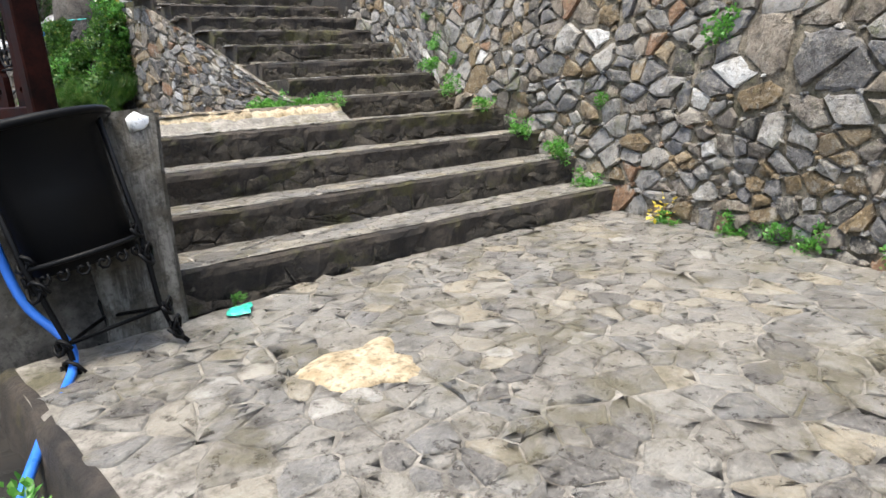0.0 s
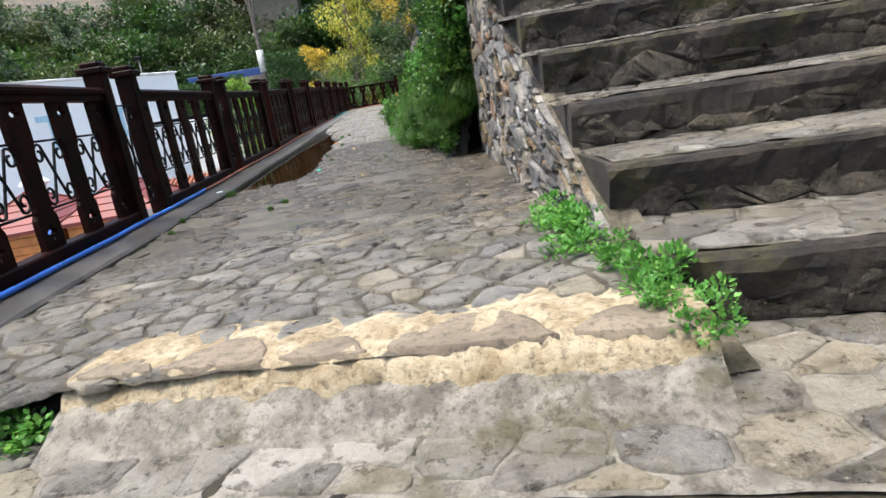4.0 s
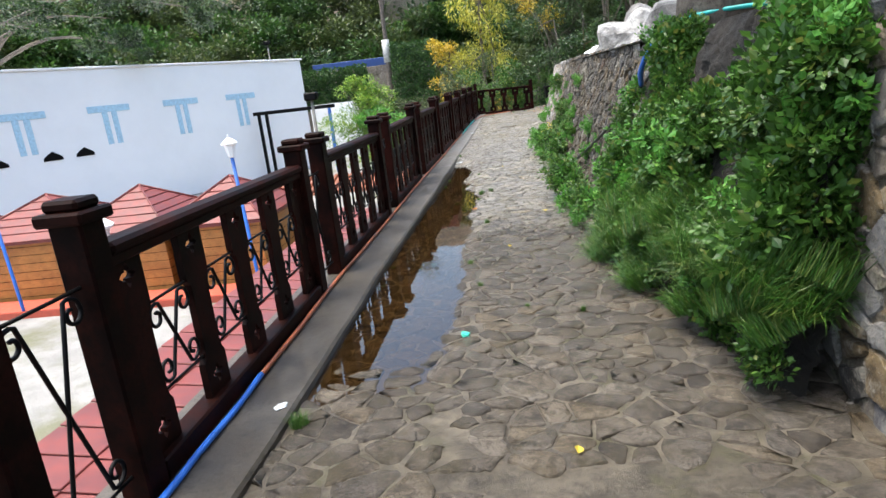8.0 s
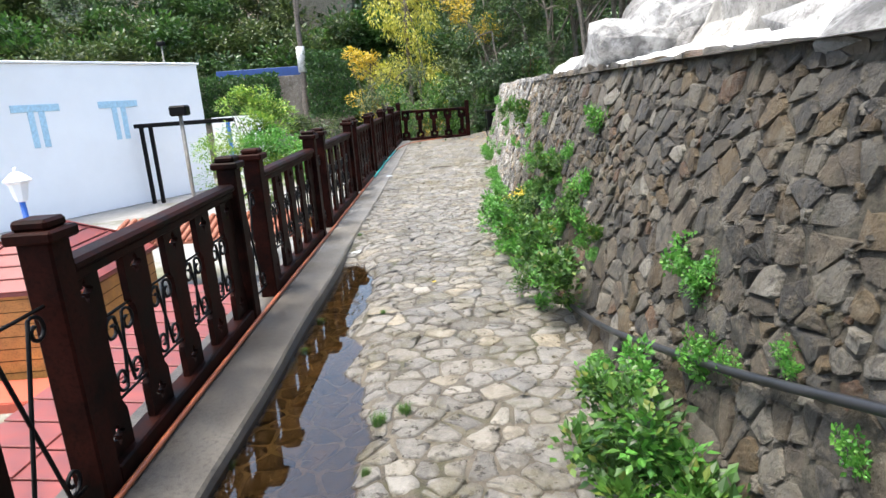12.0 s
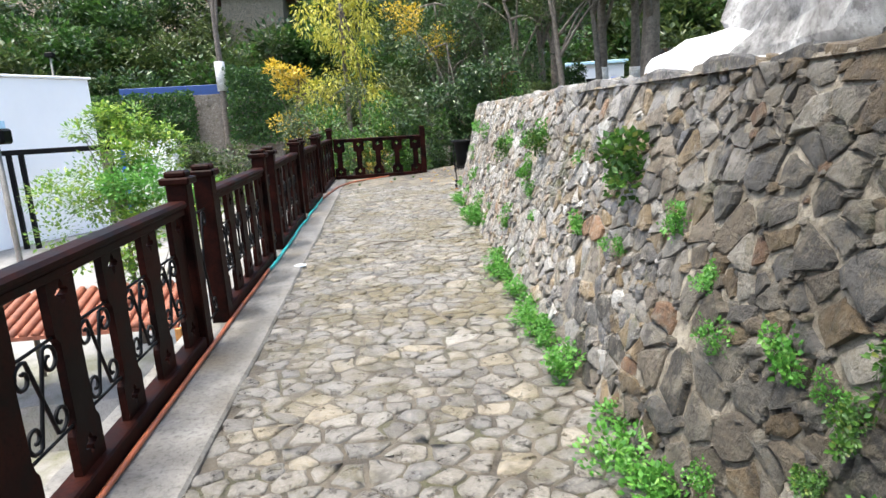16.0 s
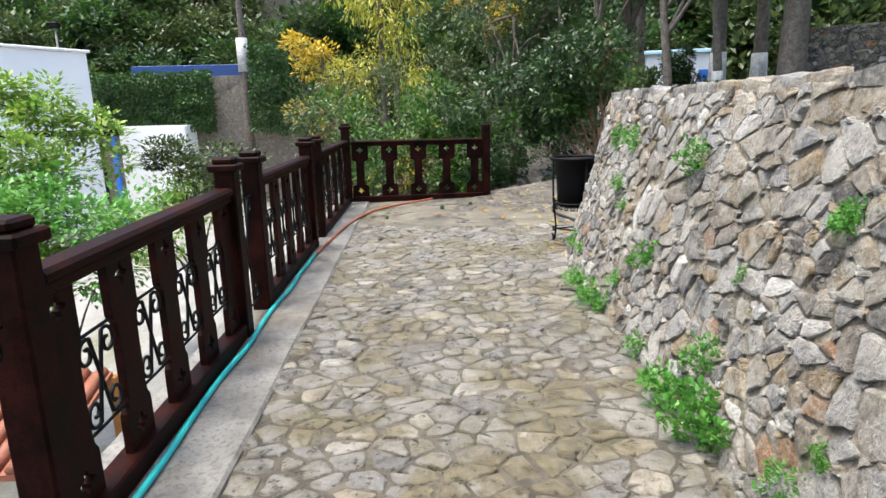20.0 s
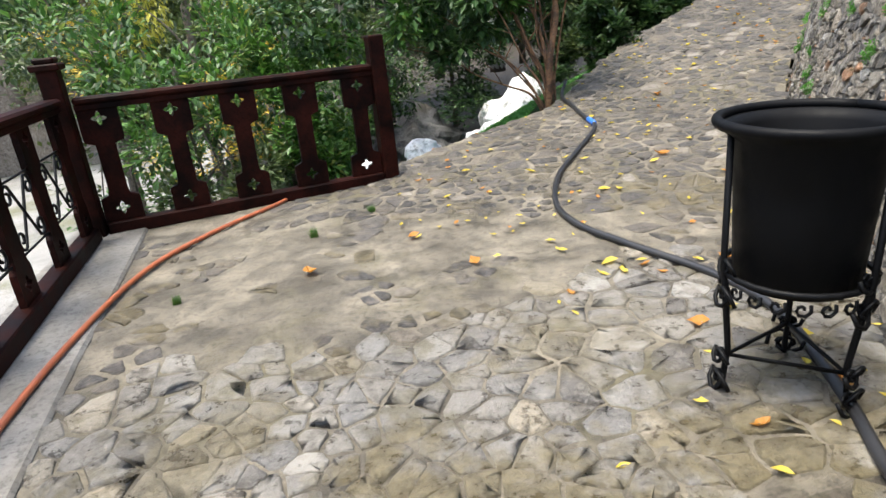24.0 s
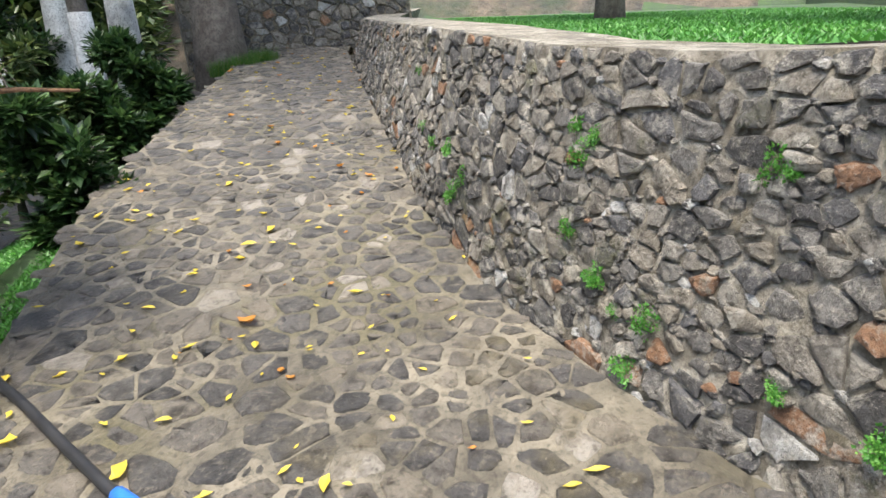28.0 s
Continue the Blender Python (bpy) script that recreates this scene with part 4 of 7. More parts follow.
# big wall beside the stairs
RB = [(1.1, -6.0, -1.35), (2.0, -3.0, -1.2), (2.75, -0.8, -1.1), (3.2, 0.35, -1.05), (3.45, 1.05, -1.05), (3.95, 2.97, -1.0), (4.3, 4.2, 0.0), (5.4, 8.6, 0.9)]
RT = [(1.5, -6.1, 2.3), (2.4, -3.15, 2.3), (3.15, -0.95, 2.3), (3.6, 0.25, 2.3), (3.85, 0.95, 2.35), (4.35, 2.87, 2.6), (4.7, 4.1, 3.1), (5.8, 8.5, 4.2)]
stair_wall, SW_PLACE, SW_L, SW_H = rubble_wall("wall_stairs", RB, RT, -1, 0.115, 21, (M_WALL, M_WALL_I), lambda c: 5.4 < c[0] < 8.6 and c[1] < 1.9,
                                               "tall rubble stone wall with ochre, grey and white stones and weeds", proud=0.034, joint=0.008, warp=0.07, drop=0.5, lumps=0.02, vary=0.3)
# side wall of the upper flight
LB = [(2.62, 2.98, -0.17), (2.64, 3.7, -0.12), (2.68, 5.0, -0.12), (2.75, 6.4, -0.14), (2.8, 7.3, -0.15)]
LT = [(2.63, 3.2, -0.12), (2.65, 3.9, 0.12), (2.7, 5.0, 0.64), (2.77, 6.4, 1.24), (2.82, 7.3, 1.33)]
side_wall, _, _, _ = rubble_wall("wall_stair_side", LB, LT, -1, 0.125, 22, (M_WALL, M_WALL_I), lambda c: c[0] < 3.0,
                                 "weathered grey rubble wall that carries the upper steps", thick=0.1, proud=0.024, joint=0.006, squash=0.75, drop=0.5, lumps=0.016, vary=0.3)
# long wall beside the walkway
ys = np.linspace(9.3, 24.15, 24)
GB = [(wall_x(y), y, floor_z(1.8, y) - 0.05) for y in ys]
GT = [(wall_x(y) + interp((9.3, 16, 24.2), (0.42, 0.44, 0.38), y), y, interp((9.3, 12, 16, 24.2), (1.28, 1.34, 1.36, 1.36), y)) for y in ys]
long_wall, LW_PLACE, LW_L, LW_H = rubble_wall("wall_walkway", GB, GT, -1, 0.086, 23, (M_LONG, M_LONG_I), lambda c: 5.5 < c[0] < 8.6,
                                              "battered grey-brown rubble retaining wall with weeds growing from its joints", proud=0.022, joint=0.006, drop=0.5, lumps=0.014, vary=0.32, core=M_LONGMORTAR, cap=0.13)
# wall of the ramp
QB = [(2.84, 24.15, -0.1), (3.1, 24.3, -0.1), (3.7, 24.9, -0.1), (4.2, 25.4, -0.1), (4.72, 26.03, -0.08), (5.43, 27.0, 0.0), (6.0, 27.7, 0.1), (6.74, 28.4, 0.25), (8.9, 30.0, 0.7), (11.1, 31.6, 1.2), (15.5, 33.5, 1.4)]
QT = [(3.2, 24.12, 1.36), (3.36, 24.2, 1.36), (3.95, 24.75, 1.3), (4.45, 25.25, 1.26), (4.97, 25.88, 1.24), (5.66, 26.82, 1.25), (6.2, 27.5, 1.31), (6.9, 28.2, 1.42), (9.0, 29.8, 1.64), (11.15, 31.35, 1.85), (15.6, 33.2, 2.3)]
ramp_wall, RW_PLACE, RW_L, RW_H = rubble_wall("wall_ramp", QB, QT, -1, 0.09, 24, (M_RAMPW, M_RAMPW_I), lambda c: 1.5 < c[0] < 4.6,
                                              "dark rubble stone retaining wall with whitish mortar beside the ramp", proud=0.021, joint=0.01, drop=0.45, lumps=0.02, vary=0.34, core=M_PALEMORTAR)


# ---------------------------------------------------------------- railing
def outline_bm(outer, holes, depth):
    """A flat board cut to an outline (x, z) with holes, as thick as depth, standing along x."""
    bm = bmesh.new()
    edges = []
    for loop in (outer, *holes):
        vs = [bm.verts.new((x, -depth / 2, z)) for x, z in loop]
        edges += [bm.edges.new((a, b)) for a, b in zip(vs, vs[1:] + vs[:1])]
    bmesh.ops.triangle_fill(bm, use_beauty=True, use_dissolve=False, edges=edges)
    res = bmesh.ops.extrude_face_region(bm, geom=bm.faces[:])
    for g in res["geom"]:
        if isinstance(g, bmesh.types.BMVert):
            g.co.y = depth / 2
    bmesh.ops.recalc_face_normals(bm, faces=bm.faces[:])
    return bm


def flower(cx, cz, r):
    return [(cx + r * (0.72 + 0.28 * math.cos(4 * a)) * math.cos(a), cz + r * (0.72 + 0.28 * math.cos(4 * a)) * math.sin(a)) for a in (2 * math.pi * k / 16 for k in range(16))]


def baluster_mesh(w=0.092, mid=0.066):
    half = [(w, 0.06), (w, 0.215), (w * 0.97, 0.235), (mid * 1.12, 0.255), (mid, 0.29), (mid, 0.55), (mid * 1.03, 0.575), (w * 0.95, 0.595), (w, 0.612), (w, 0.82)]
    outer = [(x, z) for x, z in half] + [(-x, z) for x, z in reversed(half)]
    return from_bm("baluster", outline_bm(outer, [flower(0, 0.735, 0.046), flower(0, 0.165, 0.046)], 0.03), M_WOOD)


def frame_of(p0, p1):
    a, b = Vector(p0), Vector(p1)
    L = (b - a).length
    yaw = math.degrees(math.atan2(b.y - a.y, b.x - a.x))
    return L, pose(*a, 0, 0, yaw) @ Matrix.Rotation(-math.asin((b.z - a.z) / L), 4, "Y")


BALUSTER = baluster_mesh()
BALUSTER_END = baluster_mesh(0.115, 0.056)


def scroll_mesh(w, z0=0.27, z1=0.6, R=0.052):
    """Two crossed wrought-iron S-bars with curled ends, between thin rods."""
    v, f = [], []
    for sg in (1, -1):
        pts = []
        for end in (0, 1):
            curl = []
            for k in range(19):
                th = radians(60 + 400 * (1 - k / 18))
                r = R * (0.28 + 0.72 * k / 18)
                x, z = -w / 2 + R + 0.012 + r * math.cos(th), z1 - R - 0.012 + r * math.sin(th)
                curl.append((sg * x, 0, z) if end == 0 else (-sg * x, 0, z0 + z1 - z))
            pts += curl if end == 0 else curl[::-1]
        a, b = Vector(pts[18]), Vector(pts[19])
        m = [a.lerp(b, q) for q in (0.2, 0.5, 0.8)]
        tube_data(pts[:19] + [tuple(q) for q in m] + pts[19:], 0.0075, 5, v, f)
    for z in (z0, z1):
        tube_data([(-w / 2, 0, z), (w / 2, 0, z)], 0.0065, 5, v, f)
    return mesh("iron_scroll", v, f, M_IRON, True)


SCROLLS = {}


def railing_bay(t, p0, p1, boards, scrolls, wide=False):
    """One bay of railing from p0 to p1: handrail, bottom rail, cut-out boards (the outer two against the posts) and iron scrolls."""
    L, m = frame_of(p0, p1)
    hand = box_bm(0, L, -0.052, 0.052, 0.825, 0.87, 0.014)
    box_bm(0, L, -0.034, 0.034, 0.79, 0.8255, 0.005, hand)
    put("handrail", from_bm("handrail", hand, M_WOOD), t, m)
    put("bottom_rail", box("bottom_rail", 0, L, -0.05, 0.05, 0.0, 0.085, M_WOOD), t, m)
    half = 0.116 if wide else 0.093
    step = (L - 2 * half) / (boards - 1)
    for i in range(boards):
        put("baluster", BALUSTER_END if wide else BALUSTER, t, m @ pose(half + step * i, 0, 0))
    w = round(step - 0.125, 2)
    if scrolls:
        if w not in SCROLLS:
            SCROLLS[w] = scroll_mesh(w)
        for i in range(boards - 1):
            put("iron_scroll", SCROLLS[w], t, m @ pose(half + step * (i + 0.5), 0, 0))


def railing_post(t, x, y, z, h=0.96, cap=True, yaw=0.0, w=0.056):
    s = put("post", box("post", -w, w, -w, w, -0.02, h - (0.06 if cap else 0), M_WOOD, 0.008), t, pose(x, y, z, 0, 0, yaw))
    if cap:
        c = box_bm(-w - 0.024, w + 0.024, -w - 0.024, w + 0.024, h - 0.075, h - 0.035, 0.008)
        box_bm(-w - 0.002, w + 0.002, -w - 0.002, w + 0.002, h - 0.036, h, 0.01, c)
        put("cap", from_bm("cap", c, M_WOOD), s)


PAIRS = [(3.42, 3.9), (5.97, 6.44), (8.52, 9.01), (10.92, 11.41), (13.17, 13.65), (15.41, 15.86), (17.8, 18.29), (20.06, 20.55), (22.4, 22.9), (24.75, 25.24)]


rail = thing("railing", Matrix(), "long dark brown wooden railing with cut-out boards and black iron scrolls", "railing")
GAP_SCROLL = scroll_mesh(0.36, 0.1, 0.76, 0.05)
for i, (ya, yb) in enumerate(PAIRS):
    for y in (ya, yb):
        railing_post(rail, rail_x(y), y, kerb_top(y), 1.03, yaw=-0.7)
    put("iron_infill", GAP_SCROLL, rail, pose((rail_x(ya) + rail_x(yb)) / 2, (ya + yb) / 2, kerb_top(ya), 0, 0, 90), label="black wrought-iron scroll between two posts")
    nxt = PAIRS[i + 1][0] if i + 1 < len(PAIRS) else 27.62
    a, b = yb + 0.06, nxt - 0.06
    railing_bay(rail, (rail_x(a), a, kerb_top(yb)), (rail_x(b), b, kerb_top(nxt)), 5, True)
railing_post(rail, 0.37, 2.5, -0.1, 1.08, yaw=-0.7)
railing_bay(rail, (0.37, 2.56, -0.06), (rail_x(3.36), 3.36, -0.03), 3, True)
railing_post(rail, 0.61, 27.68, 0.03, 1.1, cap=True)
end_rail = thing("end_railing", Matrix(), "dark reddish-brown end railing with wide cut-out boards and a plain post", "railing")
railing_bay(end_rail, (0.67, 27.71, 0.02), (2.54, 27.96, 0.0), 5, False, wide=True)
railing_post(end_rail, 2.6, 27.97, -0.02, 1.08, cap=False, yaw=8)


# ---------------------------------------------------------------- hoses and cables
def hose(name, pts, r, mat, label, n=8, category="hose"):
    return put(name, tube(name, smooth_path(pts, n), r, mat, 7), label=label, category=category)


def along(y0, y1, x_off, z_off, wob, seed, n=14):
    rnd = random.Random(seed)
    return [(rail_x(y) + x_off + rnd.uniform(-wob, wob), y, kerb_top(y) + z_off) for y in np.linspace(y0, y1, n)]


hose("garden_hose", along(3.2, 7.3, 0.085, 0.018, 0.008, 1), 0.014, M_HOSE_BLUE, "bright blue garden hose lying along the kerb")
hose("garden_hose", along(7.3, 19.6, 0.072, 0.016, 0.005, 2, 24), 0.013, M_HOSE_ORANGE, "faded orange garden hose lying along the kerb")
hose("garden_hose", along(19.6, 24.4, 0.085, 0.016, 0.012, 3), 0.014, M_HOSE_TEAL, "teal garden hose lying along the kerb")
hose("garden_hose", [(0.64, 24.35, 0.052), (0.7, 25.0, 0.05), (0.8, 25.9, 0.05), (1.0, 26.8, 0.035), (1.35, 27.35, 0.03), (1.75, 27.75, 0.03), (1.9, 28.0, 0.03)], 0.014, M_HOSE_ORANGE, "faded orange hose that curves from the kerb under the end railing")
black = thing("water_hose", Matrix(), "thick black rubber hose with a blue coupling, snaking across the path", "hose")
HP = [(2.78, 23.6), (2.92, 24.15), (3.15, 24.55), (3.37, 25.02), (3.4, 25.4), (3.3, 25.85), (3.24, 26.25), (3.32, 26.65), (3.57, 27.1), (3.94, 27.51), (4.23, 27.81), (4.39, 28.05), (4.45, 28.3), (4.6, 28.85), (4.72, 29.25), (5.0, 29.7)]
hp = smooth_path([(x, y, floor_z(x, y) + 0.022) for x, y in HP], 8)
put("hose_line", tube("hose_line", hp, 0.018, M_HOSE_BLACK, 8), black)
put("coupling", tube("coupling", [p + Vector((0, 0, 0.001)) for p in hp[88:95]], 0.024, M_HOSE_BLUE, 8), black, label="blue plastic coupling")
wh = [(wall_x(y) + 0.06, y, floor_z(2, y) + 0.03) for y in np.linspace(15.5, 23.6, 24)]
hose("water_hose", wh, 0.014, M_HOSE_BLACK, "thin black hose lying along the foot of the wall")
CB = [(12.84, 0.02), (12.2, 0.13), (11.6, 0.28), (11.05, 0.43), (10.6, 0.57), (10.19, 0.7), (9.63, 0.92), (9.4, 1.03)]
cb = [(wall_x(y) + 0.3 * (z + 0.1) - 0.045, y, z) for y, z in CB]
hose("cable", cb, 0.015, M_HOSE_BLACK, "black pipe sagging across the stone wall", category="cable")
hose("garden_hose", [cb[-1], (2.55, 9.28, 1.12), (2.56, 9.15, 1.22), (2.6, 9.05, 1.32)], 0.019, M_HOSE_BLUE, "bright blue end piece of the hose on the wall")
hose("garden_hose", [(2.6, 9.05, 1.32), (2.7, 8.95, 1.4), (2.9, 8.8, 1.43), (3.15, 8.65, 1.43)], 0.014, M_HOSE_TEAL, "teal hose lying over the top of the wall")

# ---------------------------------------------------------------- puddle
# the water stands level, so the shore follows the hollow in the paving
v, f = [], []
for i in range(61):
    y = lerp(5.7, 15.6, i / 60)
    for j in range(9):
        v.append((lerp(kerb_in(y) - 0.03, 1.62, j / 8), y, -0.108))
for i in range(60):
    for j in range(8):
        o = i * 9 + j
        f.append((o, o + 1, o + 10, o + 9))
put("puddle", mesh("puddle", v, f, M_WATER), label="shallow brown rain puddle along the kerb reflecting the sky", category="puddle", kind="structure")


# ---------------------------------------------------------------- litter bins
def litter_bin(m, label, tilt=0.0):
    t = thing("litter_bin", m, label, "bin", "litter bins")
    n = 28
    v, f = [], []
    prof = [(0.135, 0.36), (0.16, 0.37), (0.172, 0.6), (0.186, 0.77), (0.222, 0.8), (0.228, 0.808), (0.195, 0.806), (0.178, 0.78), (0.165, 0.6), (0.15, 0.39), (0.0, 0.385)]
    for r, z in prof:
        for k in range(n):
            a = 2 * math.pi * k / n
            v.append((r * math.cos(a), r * math.sin(a), z))
    for i in range(len(prof) - 1):
        for k in range(n):
            f.append((i * n + k, i * n + (k + 1) % n, (i + 1) * n + (k + 1) % n, (i + 1) * n + k))
    f.append(tuple(range(n)))
    put("bucket", mesh("bucket", v, f, M_BINBLACK, True), t)
    ring = [(0.225 * math.cos(2 * math.pi * k / 24), 0.225 * math.sin(2 * math.pi * k / 24), 0.815) for k in range(25)]
    put("rim_ring", tube("rim_ring", ring, 0.015, M_BINBLACK, 6), t)
    ring2 = [(0.19 * math.cos(2 * math.pi * k / 24), 0.19 * math.sin(2 * math.pi * k / 24), 0.4) for k in range(25)]
    put("support_ring", tube("support_ring", ring2, 0.009, M_IRON, 6), t)
    lv, lf = [], []
    for k in range(20):
        a = 2 * math.pi * k / 20
        pts = []
        for q in range(9):
            b = 2 * math.pi * 1.1 * q / 8
            r = 0.005 + 0.02 * q / 8
            pts.append((0.188 * math.cos(a + r * math.cos(b) * 5), 0.188 * math.sin(a + r * math.cos(b) * 5), 0.36 + r * math.sin(b)))
        tube_data(pts, 0.005, 4, lv, lf)
    put("lace_band", mesh("lace_band", lv, lf, M_IRON, True), t)
    for k in range(3):
        a = 2 * math.pi * k / 3 + 0.5
        c, s = math.cos(a), math.sin(a)
        leg = put("leg", tube("leg", [(0.205 * c, 0.205 * s, 0.8), (0.2 * c, 0.2 * s, 0.42), (0.185 * c, 0.185 * s, 0.3), (0.17 * c, 0.17 * s, 0.16), (0.18 * c, 0.18 * s, 0.05), (0.215 * c, 0.215 * s, 0.0)], 0.0095, M_IRON, 6), t)
        for z0, sz in ((0.06, 0.045), (0.14, 0.032), (0.33, 0.042), (0.42, 0.032)):
            for sg in (1, -1):
                pts = []
                for q in range(11):
                    b = 2 * math.pi * 1.3 * q / 10
                    r = 0.2 * sz + 0.8 * sz * q / 10
                    d = 0.18 + r * math.cos(b) * 0.4 + 0.01
                    pts.append((d * c - s * sg * (r * math.sin(b) + 0.01), d * s + c * sg * (r * math.sin(b) + 0.01), z0 + sg * r * math.cos(b)))
                put("scroll", tube("scroll", pts, 0.0065, M_IRON, 5), leg)
    st_ = [(0.17 * math.cos(2 * math.pi * k / 3 + 0.5), 0.17 * math.sin(2 * math.pi * k / 3 + 0.5), 0.14) for k in (0, 1, 2, 0)]
    put("brace", tube("brace", st_, 0.007, M_IRON, 5), t)
    return t


litter_bin(pose(3.06, 24.68, 0.0, 0, 0, 15), "black steel litter bin on an ornate wrought-iron stand beside the wall")
litter_bin(pose(0.16, 1.46, -0.99) @ Matrix.Rotation(radians(11), 4, Vector((-0.75, -0.66, 0))) @ Matrix.Rotation(radians(50), 4, 'Z') @ Matrix.Scale(1.12, 4), "black steel litter bin on an ornate stand, leaning by the stairs")


# ---------------------------------------------------------------- foliage
def leaves_mesh(name, n, rx, ry, rz, leaf, mat, seed, up=0.3, shell=0.55, ratio=0.55, flat=False, droop=0.0):
    """Many small kite-shaped leaves in an uneven cloud."""
    rnd = random.Random(seed)
    v, f = [], []
    lumps = [(rnd.uniform(-0.7, 0.7), rnd.uniform(-0.7, 0.7), rnd.uniform(-0.6, 0.75), rnd.uniform(0.3, 0.55)) for _ in range(9)]
    for _ in range(n):
        lx, ly, lz, lr = rnd.choice(lumps)
        d = Vector((rnd.gauss(0, 1), rnd.gauss(0, 1), rnd.gauss(0, 1))).normalized()
        q = lr * rnd.uniform(shell, 1.0)
        p = Vector(((lx + d.x * q) * rx, (ly + d.y * q) * ry, (lz + d.z * q) * rz))
        dirn = (d + Vector((rnd.uniform(-0.7, 0.7), rnd.uniform(-0.7, 0.7), rnd.uniform(-0.7, 0.7) + up - droop))).normalized()
        side = dirn.cross(Vector((rnd.uniform(-0.4, 0.4), rnd.uniform(-0.4, 0.4), 1))).normalized()
        s = leaf * rnd.uniform(0.6, 1.3)
        w = side * (s * ratio * 0.5)
        nrm = side.cross(dirn)
        o = len(v)
        v += [p, p + dirn * (s * 0.45) + w + nrm * (0.08 * s), p + dirn * s, p + dirn * (s * 0.45) - w + nrm * (0.08 * s)]
        f += [(o, o + 1, o + 2), (o, o + 2, o + 3)]
    return mesh(name, v, f, mat)


def tuft_mesh(name, n, r, h, mat, seed, lean=0.5):
    rnd = random.Random(seed)
    v, f = [], []
    for _ in range(n):
        a, q = rnd.uniform(0, 6.283), r * math.sqrt(rnd.random())
        p = Vector((q * math.cos(a), q * math.sin(a), 0))
        b = rnd.uniform(0, 6.283)
        d = Vector((math.cos(b), math.sin(b), 0)) * rnd.uniform(0.1, lean)
        hh = h * rnd.uniform(0.5, 1.2)
        s = Vector((-math.sin(b), math.cos(b), 0)) * (0.0016 + 0.003 * hh)
        m1, m2 = p + d * (hh * 0.4) + Vector((0, 0, hh * 0.6)), p + d * hh + Vector((0, 0, hh * (0.95 - 0.4 * d.length)))
        o = len(v)
        v += [p - s, p + s, m1 + s * 0.8, m1 - s * 0.8, m2]
        f += [(o, o + 1, o + 2, o + 3), (o + 3, o + 2, o + 4)]
    return mesh(name, v, f, mat)


WEEDS = [leaves_mesh("weed_leaves", 420 + 40 * k, 0.13, 0.13, 0.1, 0.025, L_WEED, 100 + k, 0.5, 0.3, 0.75) for k in range(4)]
BROAD = [leaves_mesh("broad_leaves", 620, 0.22, 0.22, 0.17, 0.042, (L_IVY, L_WEED, L_IVY, L_IVY)[k], 110 + k, 0.35, 0.3, 0.7) for k in range(4)]
TUFTS = [tuft_mesh("grass_tuft", 260, 0.09, 0.2, L_GRASS, 120 + k, 0.7) for k in range(3)]
LONGTUFT = [tuft_mesh("long_grass", 1000, 0.22, 0.25, L_GRASS, 130 + k, 0.9) for k in range(3)]


def plant(kind, me, x, y, z, s, seed, label, group, rx=0.0, ry=0.0, category="plant"):
    r = random.Random(seed)
    return put(kind, me, m=pose(x, y, z, rx, ry, r.uniform(0, 360)) @ Matrix.Diagonal((s, s, s * r.uniform(0.8, 1.15), 1)), label=label, category=category, group=group)


rnd = random.Random(77)
# weeds at the foot of the long wall
k = 0
for y in np.arange(9.8, 23.8, 0.13):
    dense = interp((9.8, 11.0, 12.2, 13.2, 14.0, 15.0, 16.0, 19.0, 20.5, 21.2, 23.8), (1.0, 0.9, 0.5, 0.7, 1.0, 1.0, 0.8, 0.7, 0.2, 0.4, 0.3), y)
    if rnd.random() > dense:
        continue
    big = y < 12 or 12.7 < y < 15.5
    x = wall_x(y) - rnd.uniform(-0.02, 0.1) - (0.1 if big else 0)
    if big and rnd.random() < 0.6:
        plant("wall_plant", BROAD[k % 4], x, y, floor_z(2, y) + rnd.uniform(0.12, 0.3), rnd.uniform(0.6, 1.0), k, "leafy green plant at the foot of the stone wall", "plants along the wall")
    else:
        plant("wall_weed", WEEDS[k % 4], x, y, floor_z(2, y) + 0.06, rnd.uniform(0.55, 1.1), k, "small bright green weed at the foot of the stone wall", "weeds along the wall")
    k += 1
for _ in range(48):
    y, w = rnd.triangular(12.4, 15.9, 14.2), rnd.uniform(0.15, 0.85) ** 1.2
    p = LW_PLACE(y - 9.3, w, 0.05)
    plant("wall_plant", BROAD[_ % 4], p.x, p.y, p.z, rnd.uniform(0.22, 0.55), 600 + _, "leafy green plant growing from the damp wall", "plants in the wall", ry=-50)
# weeds in the face of the long wall
for _ in range(55):
    u, w = rnd.uniform(0.3, LW_L - 0.2), rnd.uniform(0.15, 1.25)
    p = LW_PLACE(u, w, 0.03)
    plant("wall_weed", rnd.choice(WEEDS), p.x, p.y, p.z, rnd.uniform(0.3, 0.85), _, "small green weed rooted in a wall joint", "weeds in the wall", ry=-60)
for yy, w, s in ((16.9, 1.05, 1.5), (18.7, 1.1, 1.25), (14.6, 0.5, 1.3), (14.2, 0.75, 1.3), (13.4, 1.15, 0.9), (15.2, 0.35, 1.1), (20.3, 0.95, 1.0), (21.0, 0.15, 1.4)):
    p = LW_PLACE((yy - 9.3), w, 0.05)
    plant("wall_plant", BROAD[int(yy) % 4], p.x, p.y, p.z, s * 0.55, int(yy * 7), "leafy green plant hanging from the wall", "plants in the wall", ry=-60)
